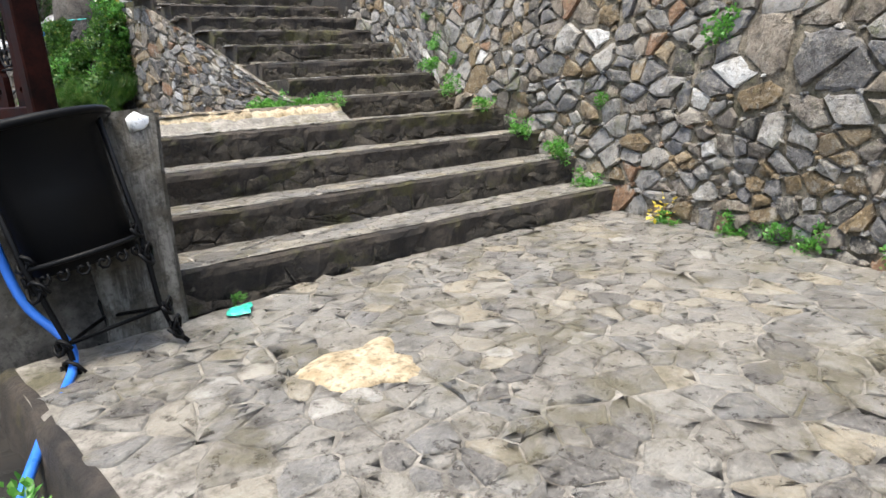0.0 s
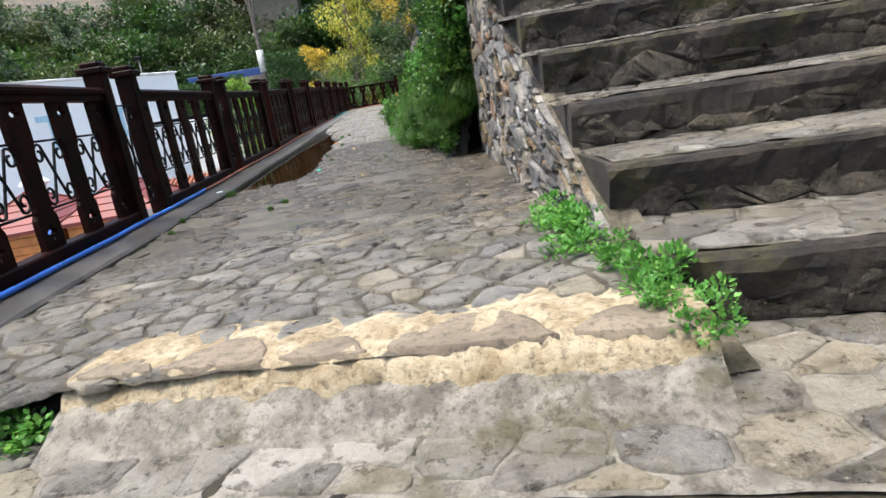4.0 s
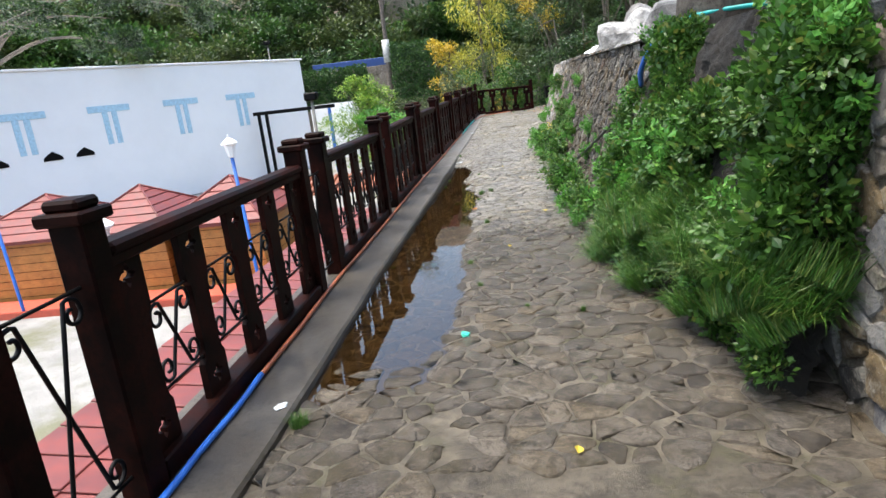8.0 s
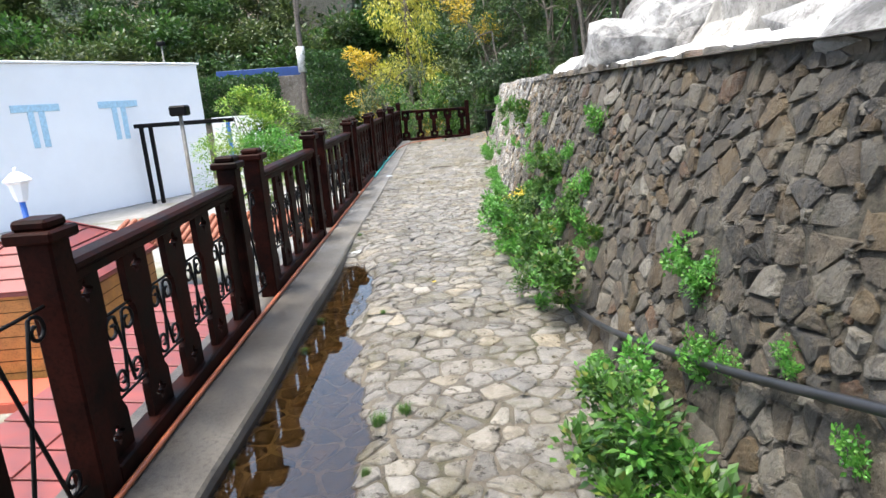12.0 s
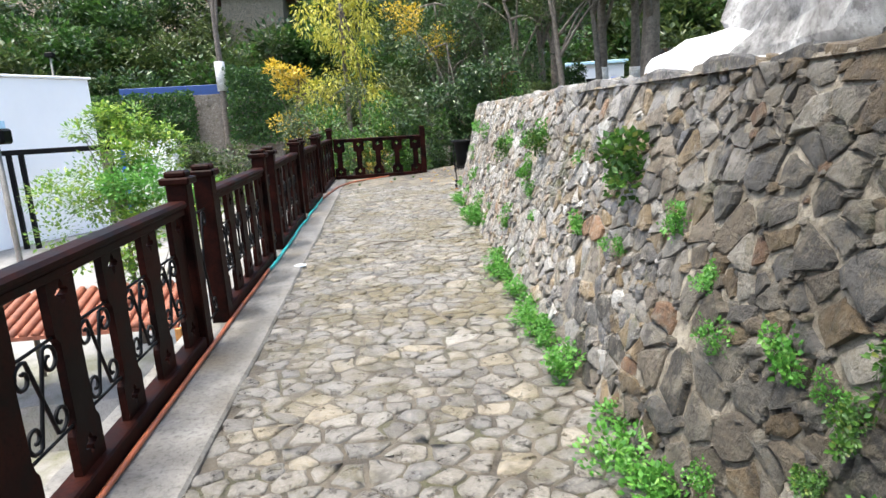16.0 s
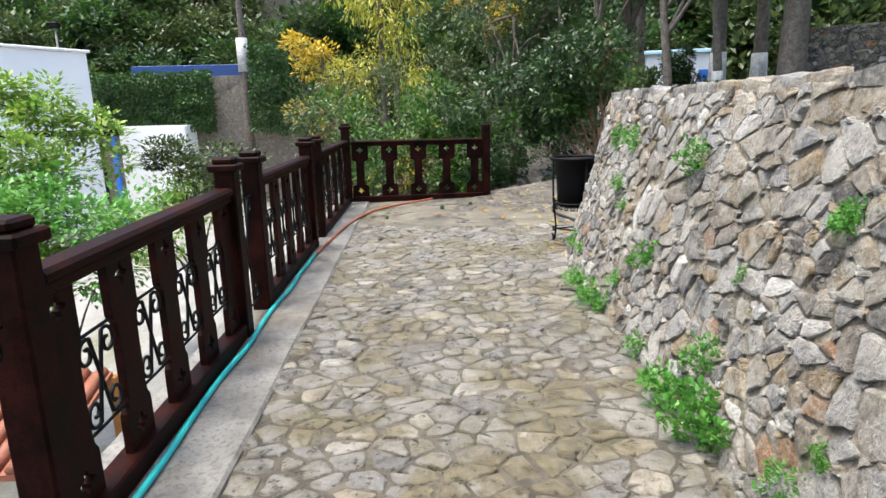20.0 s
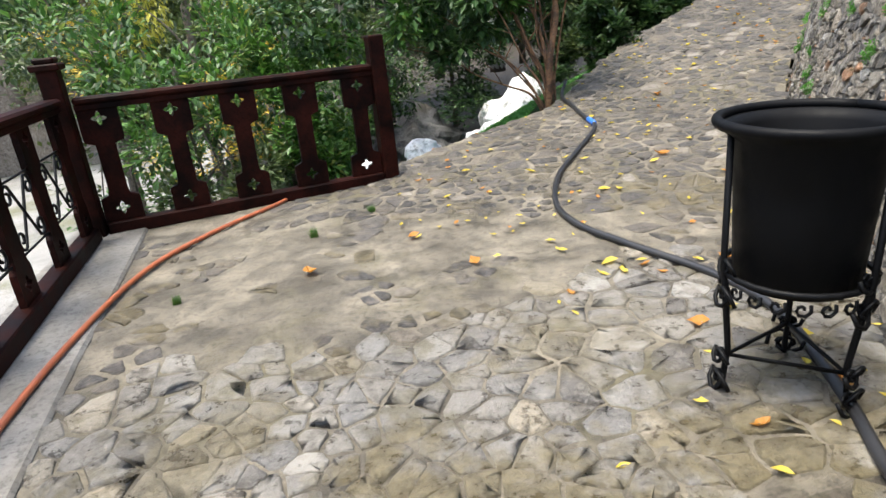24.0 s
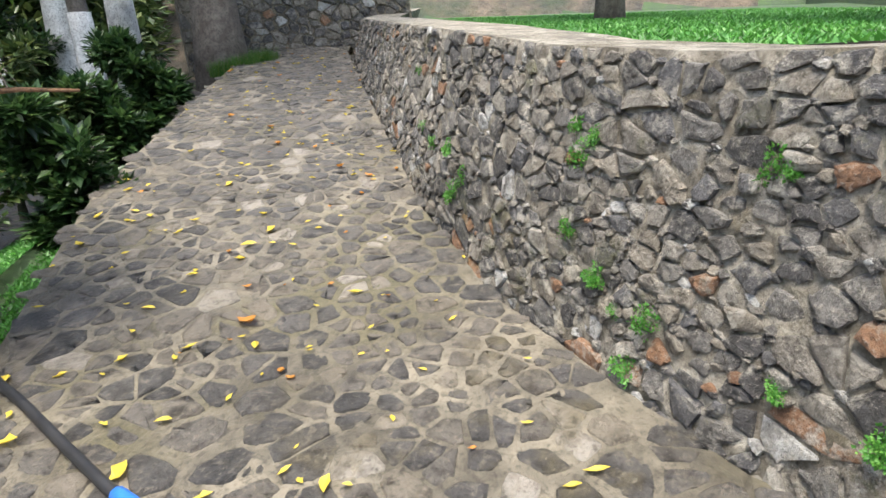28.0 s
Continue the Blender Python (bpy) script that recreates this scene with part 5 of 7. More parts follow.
# small weeds in the wall of the ramp
for _ in range(26):
    u, w = rnd.uniform(0.6, 6.5), rnd.uniform(0.1, 1.2)
    p = RW_PLACE(u, w, 0.02)
    plant("wall_weed", rnd.choice(WEEDS), p.x, p.y, p.z, rnd.uniform(0.2, 0.5), 800 + _, "small green weed rooted in the ramp wall", "weeds in the ramp wall", ry=-60)
# weeds on the big wall beside the stairs
for _ in range(46):
    u, w = rnd.uniform(5.0, 10.5), rnd.uniform(0.25, 2.9)
    p = SW_PLACE(u, w, 0.05)
    if p.y < 1.2 and rnd.random() < 0.75:
        continue
    plant("wall_weed", rnd.choice(WEEDS), p.x, p.y, p.z, rnd.uniform(0.35, 1.0), 300 + _, "small green weed rooted in the rubble wall", "weeds in the tall wall", ry=-60)
for x, y, z in ((3.45, 1.5, -0.55), (3.5, 1.85, -0.35), (3.62, 2.3, -0.15), (3.75, 2.75, 0.05), (3.35, 1.2, -0.75), (3.85, 3.1, 0.25)):
    plant("wall_weed", WEEDS[int(z * 10) % 4], x, y, z, 0.9, int(z * 100), "small green weed where a step meets the wall", "weeds on the steps")
for t in np.linspace(0, 1, 9):
    plant("wall_weed", WEEDS[int(t * 9) % 4], 2.6 + rnd.uniform(-0.07, 0.02), 3.0 + 1.1 * t, -0.02, rnd.uniform(0.5, 0.95), int(t * 70), "small bright green weed at the foot of the stair wall", "weeds by the stair wall")
for x, y in ((3.02, -0.15), (2.95, -0.35), (3.1, 0.1), (2.75, -0.75), (3.22, 0.55), (2.6, -1.1)):
    plant("wall_weed", WEEDS[int(y * 10) % 4], x, y, -0.98, 0.9, int(x * 99), "green weed at the foot of the tall wall", "weeds by the plaza")
for x, y, z, s in ((0.95, 3.3, -0.15, 0.9), (0.85, 3.4, -0.15, 0.8), (-0.35, 0.8, -1.15, 1.2), (-0.4, 0.5, -1.15, 1.2), (-0.3, 0.3, -1.15, 0.9), (0.75, 1.62, -0.94, 0.3), (1.2, 2.2, -0.77, 0.3)):
    plant("wall_weed", WEEDS[int(x * 10) % 4], x, y, z, s, int(x * 99), "green weed growing beside the paving", "weeds by the plaza")
BLOSSOM = leaves_mesh("blossom", 60, 0.1, 0.1, 0.06, 0.03, L_FALL_Y, 140, 0.6, 0.3, 0.8)
for x, y, z, s in ((3.25, 0.6, -0.9, 1.2), (2.25, 15.1, 0.3, 0.7), (2.28, 14.6, 0.42, 0.6)):
    plant("yellow_flower", BLOSSOM, x, y, z, s, int(y * 9), "small yellow blossoms among the weeds", "yellow blossoms")
# grass in the joints and by the kerb
for _ in range(16):
    y = rnd.uniform(5.0, 15.5)
    x = kerb_in(y) + (rnd.uniform(0.0, 0.06) if rnd.random() < 0.35 else rnd.uniform(0.3, 1.4))
    plant("grass_tuft", rnd.choice(TUFTS), x, y, floor_z(x, y), rnd.uniform(0.12, 0.25), _, "small tuft of grass between paving stones", "grass tufts", category="grass")
for x, y, s in ((0.66, 6.9, 1.2), (0.75, 13.27, 0.8), (1.25, 11.85, 1.0), (1.36, 11.9, 0.9), (1.35, 10.3, 0.7), (0.68, 5.4, 0.6), (1.9, 26.9, 0.8), (1.2, 26.3, 0.6), (2.3, 27.2, 0.8), (3.65, 25.4, 0.8)):
    plant("grass_tuft", TUFTS[int(y) % 3], x, y, floor_z(x, y), s * 0.36, int(y * 10), "tuft of grass by the kerb", "grass tufts", category="grass")

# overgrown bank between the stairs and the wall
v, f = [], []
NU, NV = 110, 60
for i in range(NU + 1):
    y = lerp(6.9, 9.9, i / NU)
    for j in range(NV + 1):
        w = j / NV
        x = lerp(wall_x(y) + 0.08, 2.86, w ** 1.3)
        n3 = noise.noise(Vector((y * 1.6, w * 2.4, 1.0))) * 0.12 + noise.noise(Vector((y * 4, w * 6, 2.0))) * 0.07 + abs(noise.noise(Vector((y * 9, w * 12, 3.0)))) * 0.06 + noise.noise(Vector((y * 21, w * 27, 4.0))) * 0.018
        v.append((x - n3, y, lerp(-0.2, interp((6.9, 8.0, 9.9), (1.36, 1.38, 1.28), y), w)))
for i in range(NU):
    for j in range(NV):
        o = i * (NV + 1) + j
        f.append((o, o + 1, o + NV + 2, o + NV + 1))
put("bank", mesh("bank", v, f, M_BANK), label="dark earth and rock bank overgrown with plants, shade in its colour", category="bank", kind="structure")
k = 0
for _ in range(300):
    y, w = rnd.uniform(6.9, 9.7), rnd.random() ** 0.9
    x = lerp(wall_x(y) + 0.05, 2.8, w) - rnd.uniform(-0.02, 0.1)
    z = lerp(-0.02, 1.34, w)
    if w > 0.35 and y > 7.4 and noise.noise(Vector((y * 1.9, w * 2.9, 8))) < 0.04:
        continue
    if w < 0.35 and rnd.random() < 0.6 and y < 9.1:
        plant("long_grass", LONGTUFT[k % 3], x, y, z, rnd.uniform(0.5, 0.85), k, "long green grass on the bank", "grass on the bank", ry=-35, category="grass")
    else:
        plant("bank_plant", BROAD[k % 4], x, y, z, rnd.uniform(0.55, 1.05), k, "broad-leaved green plant on the bank", "plants on the bank", ry=-50)
    k += 1


# ---------------------------------------------------------------- ground sheet, terraces
def ground_z(x, y):
    # yard below the railing, path corridor, upper terrace, hillside
    low = -3.7
    if y < 3.2:
        edge = interp((-40, 1.5, 1.62, 3.2), (-1.6, -1.6, 0.3, 0.3), y)
        low = -1.3 if y < 1.6 else -3.7
        mid = -1.6
    else:
        edge, mid = 0.33, -0.6
    if y < 24.2:
        right = interp((9.2, 19, 24.2), (2.95, 3.1, 3.55), y) if y > 3.2 else 3.75
        if y < 9.2:
            right = interp((-8, -3, 0.35, 2.97, 4.2, 9.2), (1.2, 2.4, 3.6, 4.3, 4.65, 3.1), y) + 0.25
        top = interp((-8, 3, 5, 6, 24), (2.2, 2.4, 2.3, 1.26, 1.26), y) + 0.1 * max(0, x - right)
        if x > right:
            z = top
        elif x > edge:
            z = mid
        else:
            z = low
    else:
        s = (x - 4.4) * 0.788 + (y - 27.3) * 0.616
        t = -(x - 4.4) * 0.616 + (y - 27.3) * 0.788
        lo, hi = interp((-3, 0, 2, 6, 12), (-1.25, -1.3, -0.9, -1.2, -0.7), s), interp((-3, -1.4, 0, 2.2, 6, 12), (2.5, 0.95, 1.35, 1.85, 1.6, 1.4), s)
        if t < lo - 0.55:
            z = interp((-5, 2, 8, 14), (1.28, 1.25, 1.72, 2.2), s)
        elif t < hi and x > 0.5:
            z = -0.35 if s < 1 else floor_z(x, y) - 0.35
        elif x > 0.6 and y < 27.6:
            z = -0.4
        else:
            d = min(1, max(0, (t - hi) / 2.6))
            z = lerp(-0.04 + 0.1 * max(0, s), -1.3 + 0.05 * max(0, s), d) if x > 2.2 else lerp(-0.5, -3, min(1, max(0, (2.2 - x) / 2)))
    far = max(0.0, math.hypot(x + 3, y - 18) - 36) if y > 0 else 0
    z += min(30, 0.55 * max(0, far - 1) + 1.2 * noise.noise(Vector((x * 0.07, y * 0.07, 3))) * min(1, far / 4))
    return z


def axis(breaks):
    out = []
    for a, b, step in breaks:
        out += list(np.arange(a, b, step))
    return out


GRASS = [(2.7, 28.2), (4.4, 29.0), (4.75, 29.4), (6.0, 30.45), (6.6, 30.9), (6.4, 33.4), (4.7, 33.1), (2.9, 31.6), (1.5, 29.7)]
gx = axis(((-400, -60, 34), (-60, -20, 3.0), (-20, -3, 1.0), (-3, 14, 0.22), (14, 40, 1.3), (40, 420, 38)))
gy = axis(((-300, -12, 36), (-12, -4, 1.0), (-4, 36, 0.25), (36, 80, 1.6), (80, 420, 34)))
v = [(x, y, ground_z(x, y)) for x in gx for y in gy]
ny = len(gy)
f = [(i * ny + j, (i + 1) * ny + j, (i + 1) * ny + j + 1, i * ny + j + 1) for i in range(len(gx) - 1) for j in range(ny - 1)]
gm = mesh("ground", v, f, M_GROUND)
for mt in (M_HILL, M_LAWN, M_EARTH):
    gm.materials.append(mt)
for p in gm.polygons:
    c = p.center
    if math.hypot(c.x + 3, c.y - 18) > 38 and c.y > 0:
        p.material_index = 1
    elif c.z > 0.9 and c.x * 0.616 - c.y * 0.788 > -18.9:
        p.material_index = 2 if c.y > 22 else 3
    elif c.y > 27.5 and inside((c.x, c.y), GRASS):
        p.material_index = 2
    elif c.z > -2.5:
        p.material_index = 3
put("ground", gm, label="yard ground, grassy terraces and scrubby rocky hillside", category="ground", kind="structure")

cop_l = [(wall_x(y) + interp((9.3, 16, 24.2), (0.36, 0.4, 0.34), y), y) for y in np.linspace(9.4, 18.6, 44)]
cop_r = [(a + interp((9.4, 12, 17.2, 18.6), (1.2, 1.5, 1.4, 0.3), y), y) for a, y in cop_l]
put("coping", loft("coping", cop_l, cop_r, lambda x, y: 1.345 + 0.17 * max(0, x - wall_x(y) - 0.5) + min(1, max(0, x - wall_x(y) - 0.42) * 2) * (0.06 * noise.noise(Vector((x * 1.5, y * 1.5, 2))) + 0.03 * noise.noise(Vector((x * 6, y * 6, 2)))), M_WHITEROCK, 80, 12), label="whitewashed cement slope behind the wall top", category="coping", kind="structure")
rubble_wall("wall_ramp_end", [(10.2, 33.6, 1.2), (11.0, 32.9, 1.3), (12.8, 31.4, 1.35)], [(10.3, 33.8, 2.9), (11.1, 33.1, 2.9), (12.95, 31.6, 2.9)], 1, 0.14, 26, (M_RAMPW, M_RAMPW_I), lambda c: False, "dark rubble wall that closes the head of the ramp", proud=0.035, joint=0.01, drop=0.33)

# stringer wall and parapet at the foot of the stairs
v, f = [], []


def slab(name, foot, z0, z1, mat, warp=0.012, seed=0, n=8):
    """An upright block on a four-cornered foot, with uneven faces and worn edges."""
    bm = bmesh.new()
    lo = [bm.verts.new((x, y, z0)) for x, y in foot]
    hi = [bm.verts.new((x, y, z)) for (x, y), z in zip(foot, z1 if hasattr(z1, "__len__") else [z1] * 4)]
    bm.faces.new(lo[::-1])
    bm.faces.new(hi)
    for i in range(4):
        j = (i + 1) % 4
        bm.faces.new((lo[i], lo[j], hi[j], hi[i]))
    bmesh.ops.bevel(bm, geom=bm.edges[:], offset=0.02, segments=2, affect="EDGES")
    bmesh.ops.subdivide_edges(bm, edges=[e for e in bm.edges if e.calc_length() > 0.15], cuts=n, use_grid_fill=True)
    for q in bm.verts:
        d = Vector((noise.noise(q.co * 3 + Vector((seed, 0, 0))), noise.noise(q.co * 3 + Vector((0, seed, 5))), noise.noise(q.co * 3 + Vector((9, 0, seed)))))
        q.co += d * warp
    return from_bm(name, bm, mat)


pil = thing("stringer_wall", Matrix(), "old grey concrete end wall of the steps with splashes of white paint", "wall", kind="structure")
put("pillar", slab("pillar", [(0.15, 1.6), (0.47, 1.52), (0.7, 3.35), (0.4, 3.42)], -1.3, [-0.05, -0.05, -0.1, -0.1], M_STREAKED, 0.03, 3, 14), pil)
put("parapet", slab("parapet", [(-2.6, 2.1), (0.24, 1.66), (0.3, 1.92), (-2.55, 2.4)], -3.2, -0.05, M_CONCRETE, 0.018, 6), pil)
for (x, y, z), r in (((0.39, 1.535, -0.1), 0.045), ((-0.1, 1.7, -0.12), 0.07)):
    bm = bmesh.new()
    bmesh.ops.create_icosphere(bm, subdivisions=2, radius=1)
    for q in bm.verts:
        q.co = Vector((q.co.x * r, q.co.y * 0.012, q.co.z * r * 0.8)) * (1 + 0.45 * noise.noise(q.co * 2 + Vector((x * 9, 0, 0))))
    put("paint_splash", from_bm("paint_splash", bm, M_WHITEROCK, True), pil, pose(x, y, z, 0, 0, -10), label="splash of white paint")
hose("water_pipe", [(-0.12, 1.5, 0.02), (-0.13, 1.52, -0.15), (-0.14, 1.62, -0.4), (-0.1, 1.6, -0.7), (-0.02, 1.45, -0.9), (-0.25, 1.1, -1.02), (-0.5, 0.7, -1.15), (-0.6, 0.4, -1.2)], 0.017, M_HOSE_BLUE, "bright blue water pipe bending behind the bin to the ground", category="pipe")
# sandy repair patch and litter on the plaza
SPX, SPY = 0.62, 0.56
v, f = [], []
rnd = random.Random(9)
ring = []
for k in range(26):
    a = 2 * math.pi * k / 26
    r = 0.17 * (1 + 0.5 * noise.noise(Vector((math.cos(a) * 1.5, math.sin(a) * 1.5, 2))))
    ring.append((SPX + r * 1.15 * math.cos(a + 0.4) + 0.05 * math.sin(2 * a), SPY + r * 1.05 * math.sin(a + 0.4)))
for q, dz in ((1.0, 0.0), (0.8, 0.014), (0.4, 0.02)):
    v += [(SPX + (x - SPX) * q, SPY + (y - SPY) * q, plaza_z(x, y) + 0.006 + dz) for x, y in ring]
v.append((SPX, SPY, plaza_z(SPX, SPY) + 0.024))
for lay in range(2):
    f += [(lay * 26 + k, lay * 26 + (k + 1) % 26, lay * 26 + 26 + (k + 1) % 26, lay * 26 + 26 + k) for k in range(26)]
f += [(52 + k, 52 + (k + 1) % 26, 78) for k in range(26)]
put("sand_patch", mesh("sand_patch", v, f, M_SAND, True), label="small heap of pale sandy mortar on the paving", category="mortar")


def crumple(name, x, y, z, r, mat, seed, label, squash=0.35):
    bm = bmesh.new()
    bmesh.ops.create_icosphere(bm, subdivisions=2, radius=r)
    for q in bm.verts:
        d = 1 + 0.75 * noise.noise(q.co * (2.2 / r) + Vector((seed, 0, 0)))
        q.co = Vector((q.co.x * d * 1.4, q.co.y * d, q.co.z * squash * d))
    return put(name, from_bm(name, bm, mat), m=pose(x, y, z + r * squash * 0.6, 0, 0, seed * 50), label=label, category="litter", group="litter")


crumple("plastic_wrapper", 0.64, 1.43, plaza_z(0.64, 1.43) + 0.006, 0.05, M_GREENPLASTIC, 1, "crumpled green plastic film on the paving")
crumple("plastic_wrapper", 1.295, 7.72, floor_z(1.295, 7.72) + 0.008, 0.022, M_GREENPLASTIC, 2, "scrap of green plastic on the path")
crumple("plastic_bag", 0.8, 19.7, kerb_top(19.7) - 0.008, 0.042, M_CLEAR, 3, "crumpled clear plastic bag by the kerb")
crumple("plastic_bag", 0.8, 14.9, floor_z(0.8, 14.9), 0.035, M_CLEAR, 4, "white plastic scrap by the kerb")
crumple("plastic_scrap", 0.55, 7.0, kerb_top(7.0), 0.022, M_CLEAR, 5, "white plastic scrap by the kerb")
hose("twig", [(1.45, 20.3, 0.03), (1.6, 20.38, 0.035), (1.72, 20.36, 0.03), (1.86, 20.4, 0.03)], 0.008, M_BARK, "dry brown twig lying on the paving", 4, "twig")


# ---------------------------------------------------------------- rocks
def rock(name, x, y, z, sx, sy, sz, mat, seed, label, category="rock", rough=0.35, sub=4, group="", rz=0.0):
    bm = bmesh.new()
    bmesh.ops.create_icosphere(bm, subdivisions=sub, radius=1)
    for q in bm.verts:
        d = q.co.copy()
        k = 1 + rough * noise.noise(d * 1.3 + Vector((seed * 3.3, 0, 0))) + 0.5 * rough * noise.noise(d * 3.1 + Vector((0, seed, 0))) + 0.22 * rough * abs(noise.noise(d * 7.0 + Vector((0, 0, seed))))
        c = d * k
        q.co = Vector((c.x * sx, c.y * sy, max(-0.35, c.z) * sz))
    return put(name, from_bm(name, bm, mat), m=pose(x, y, z, 0, 0, rz), label=label, category=category, group=group)


rock("boulder", 6.05, 33.15, -0.78, 0.66, 0.58, 0.78, M_WHITEROCK, 1, "large whitewashed boulder on the grass beside the ramp")
for x, y, z, s, k in ((4.9, 31.6, -0.45, 0.15, 2), (4.45, 31.2, -0.42, 0.1, 3), (3.5, 30.4, -0.35, 0.17, 4), (2.72, 29.75, -0.3, 0.1, 5), (2.75, 29.45, -0.26, 0.13, 6)):
    rock("edging_stone", x, y, z, s * 1.3, s, s, M_WHITEROCK, k, "small whitewashed stone edging the grass", sub=3, group="edging stones")
for x, y, z, s, k in ((3.9, 32.9, -1.1, 0.6, 7), (3.0, 32.0, -1.1, 0.5, 8), (4.6, 34.2, -1.1, 0.7, 9), (2.2, 31.6, -1.1, 0.5, 10), (7.2, 34.6, -0.9, 0.5, 13)):
    rock("grey_rock", x, y, z, s, s * 0.8, s * 0.8, M_DARKROCK, k, "dark grey rock among the shrubs", sub=4, rough=0.7, group="grey rocks")
rock("rock_outcrop", 5.9, 12.2, 1.2, 1.6, 2.6, 1.5, M_ROCK, 21, "rugged grey limestone outcrop above the wall", rough=0.5)
rock("rock_outcrop", 5.6, 14.6, 1.2, 1.5, 2.4, 1.5, M_ROCK, 22, "rugged grey limestone outcrop above the wall", rough=0.5)
rock("rock_outcrop", 4.2, 17.1, 1.25, 0.8, 1.35, 0.8, M_PALEROCK, 23, "grey craggy rock rising behind the wall top", rough=0.6)
rock("whitewashed_rock", 3.9, 18.0, 1.22, 0.5, 0.75, 0.42, M_WHITEROCK, 27, "whitewashed rock sloping down to the wall top", rough=0.75)
rock("rock_outcrop", 3.75, 11.7, 1.2, 0.72, 1.1, 0.62, M_PALEROCK, 24, "pale grey and whitewashed rock on the wall top", rough=0.55)


# ---------------------------------------------------------------- trees and shrubs
CROWNS = {}


def crown(mat, seed, n, leaf, droop=0.0, ratio=0.5):
    key = (mat.name, seed, n, leaf)
    if key not in CROWNS:
        CROWNS[key] = leaves_mesh("crown", n, 1, 1, 1, leaf, mat, seed, 0.1, 0.45, ratio, droop=droop)
    return CROWNS[key]


def tree(name, x, y, z, h, r, blobs, mat, bark, label, seed, leaf=0.09, n=2600, lean=(0, 0), white=0.0, group="", droop=0.0, ratio=0.5, limbs=5):
    """A tree: tapered trunk with limbs that reach into the crown, and leaves in uneven clumps.
    blobs: centre and radii of the crown's clumps, relative to the foot."""
    rd = random.Random(seed)
    t = thing(name, pose(x, y, z), label, "tree" if h > 2.5 else "shrub", group)
    top = Vector((lean[0], lean[1], h))
    trunk = [Vector((lean[0] * k * k + 0.04 * h * noise.noise(Vector((k * 3, seed, 0))) * k, lean[1] * k * k + 0.04 * h * noise.noise(Vector((k * 3, seed, 9))) * k, h * k - 0.12 * (k == 0))) for k in np.linspace(0, 1, 9)]
    v, f = tube_data(trunk, [r * (1.25 if i == 0 else 1 - 0.085 * i) for i in range(9)], 10)
    if white:
        m = max(2, int(9 * white / h) + 1)
        put("whitewash", tube("whitewash", [trunk[0].lerp(trunk[2], q) * 1.0 for q in np.linspace(0.05, min(1, white / (h * 0.25)), 6)], [r * (1.22 - 0.05 * i) for i in range(6)], M_WHITEWASH, 10), t)
    for c, rad in blobs:
        for _ in range(limbs):
            s = trunk[rd.randint(3, 8)]
            e = Vector(c) + Vector((rd.uniform(-0.6, 0.6) * rad[0], rd.uniform(-0.6, 0.6) * rad[1], rd.uniform(-0.5, 0.6) * rad[2]))
            mid = s.lerp(e, 0.5) + Vector((0, 0, 0.12 * (e - s).length))
            tube_data(smooth_path([s, mid, e], 4), [r * 0.42 * (1 - 0.1 * i) for i in range(9)], 5, v, f)
    put("trunk", mesh("trunk", v, f, bark, True), t)
    mats = mat if isinstance(mat, tuple) else (mat,)
    for i, (c, rad) in enumerate(blobs):
        size = sum(rad) / 3
        me = crown(mats[i % len(mats)], rd.randint(0, 3), n, round(leaf / size, 3), droop, ratio)
        put("crown", me, t, pose(*c, 0, 0, rd.uniform(0, 360)) @ Matrix.Diagonal((*rad, 1)))
    return t


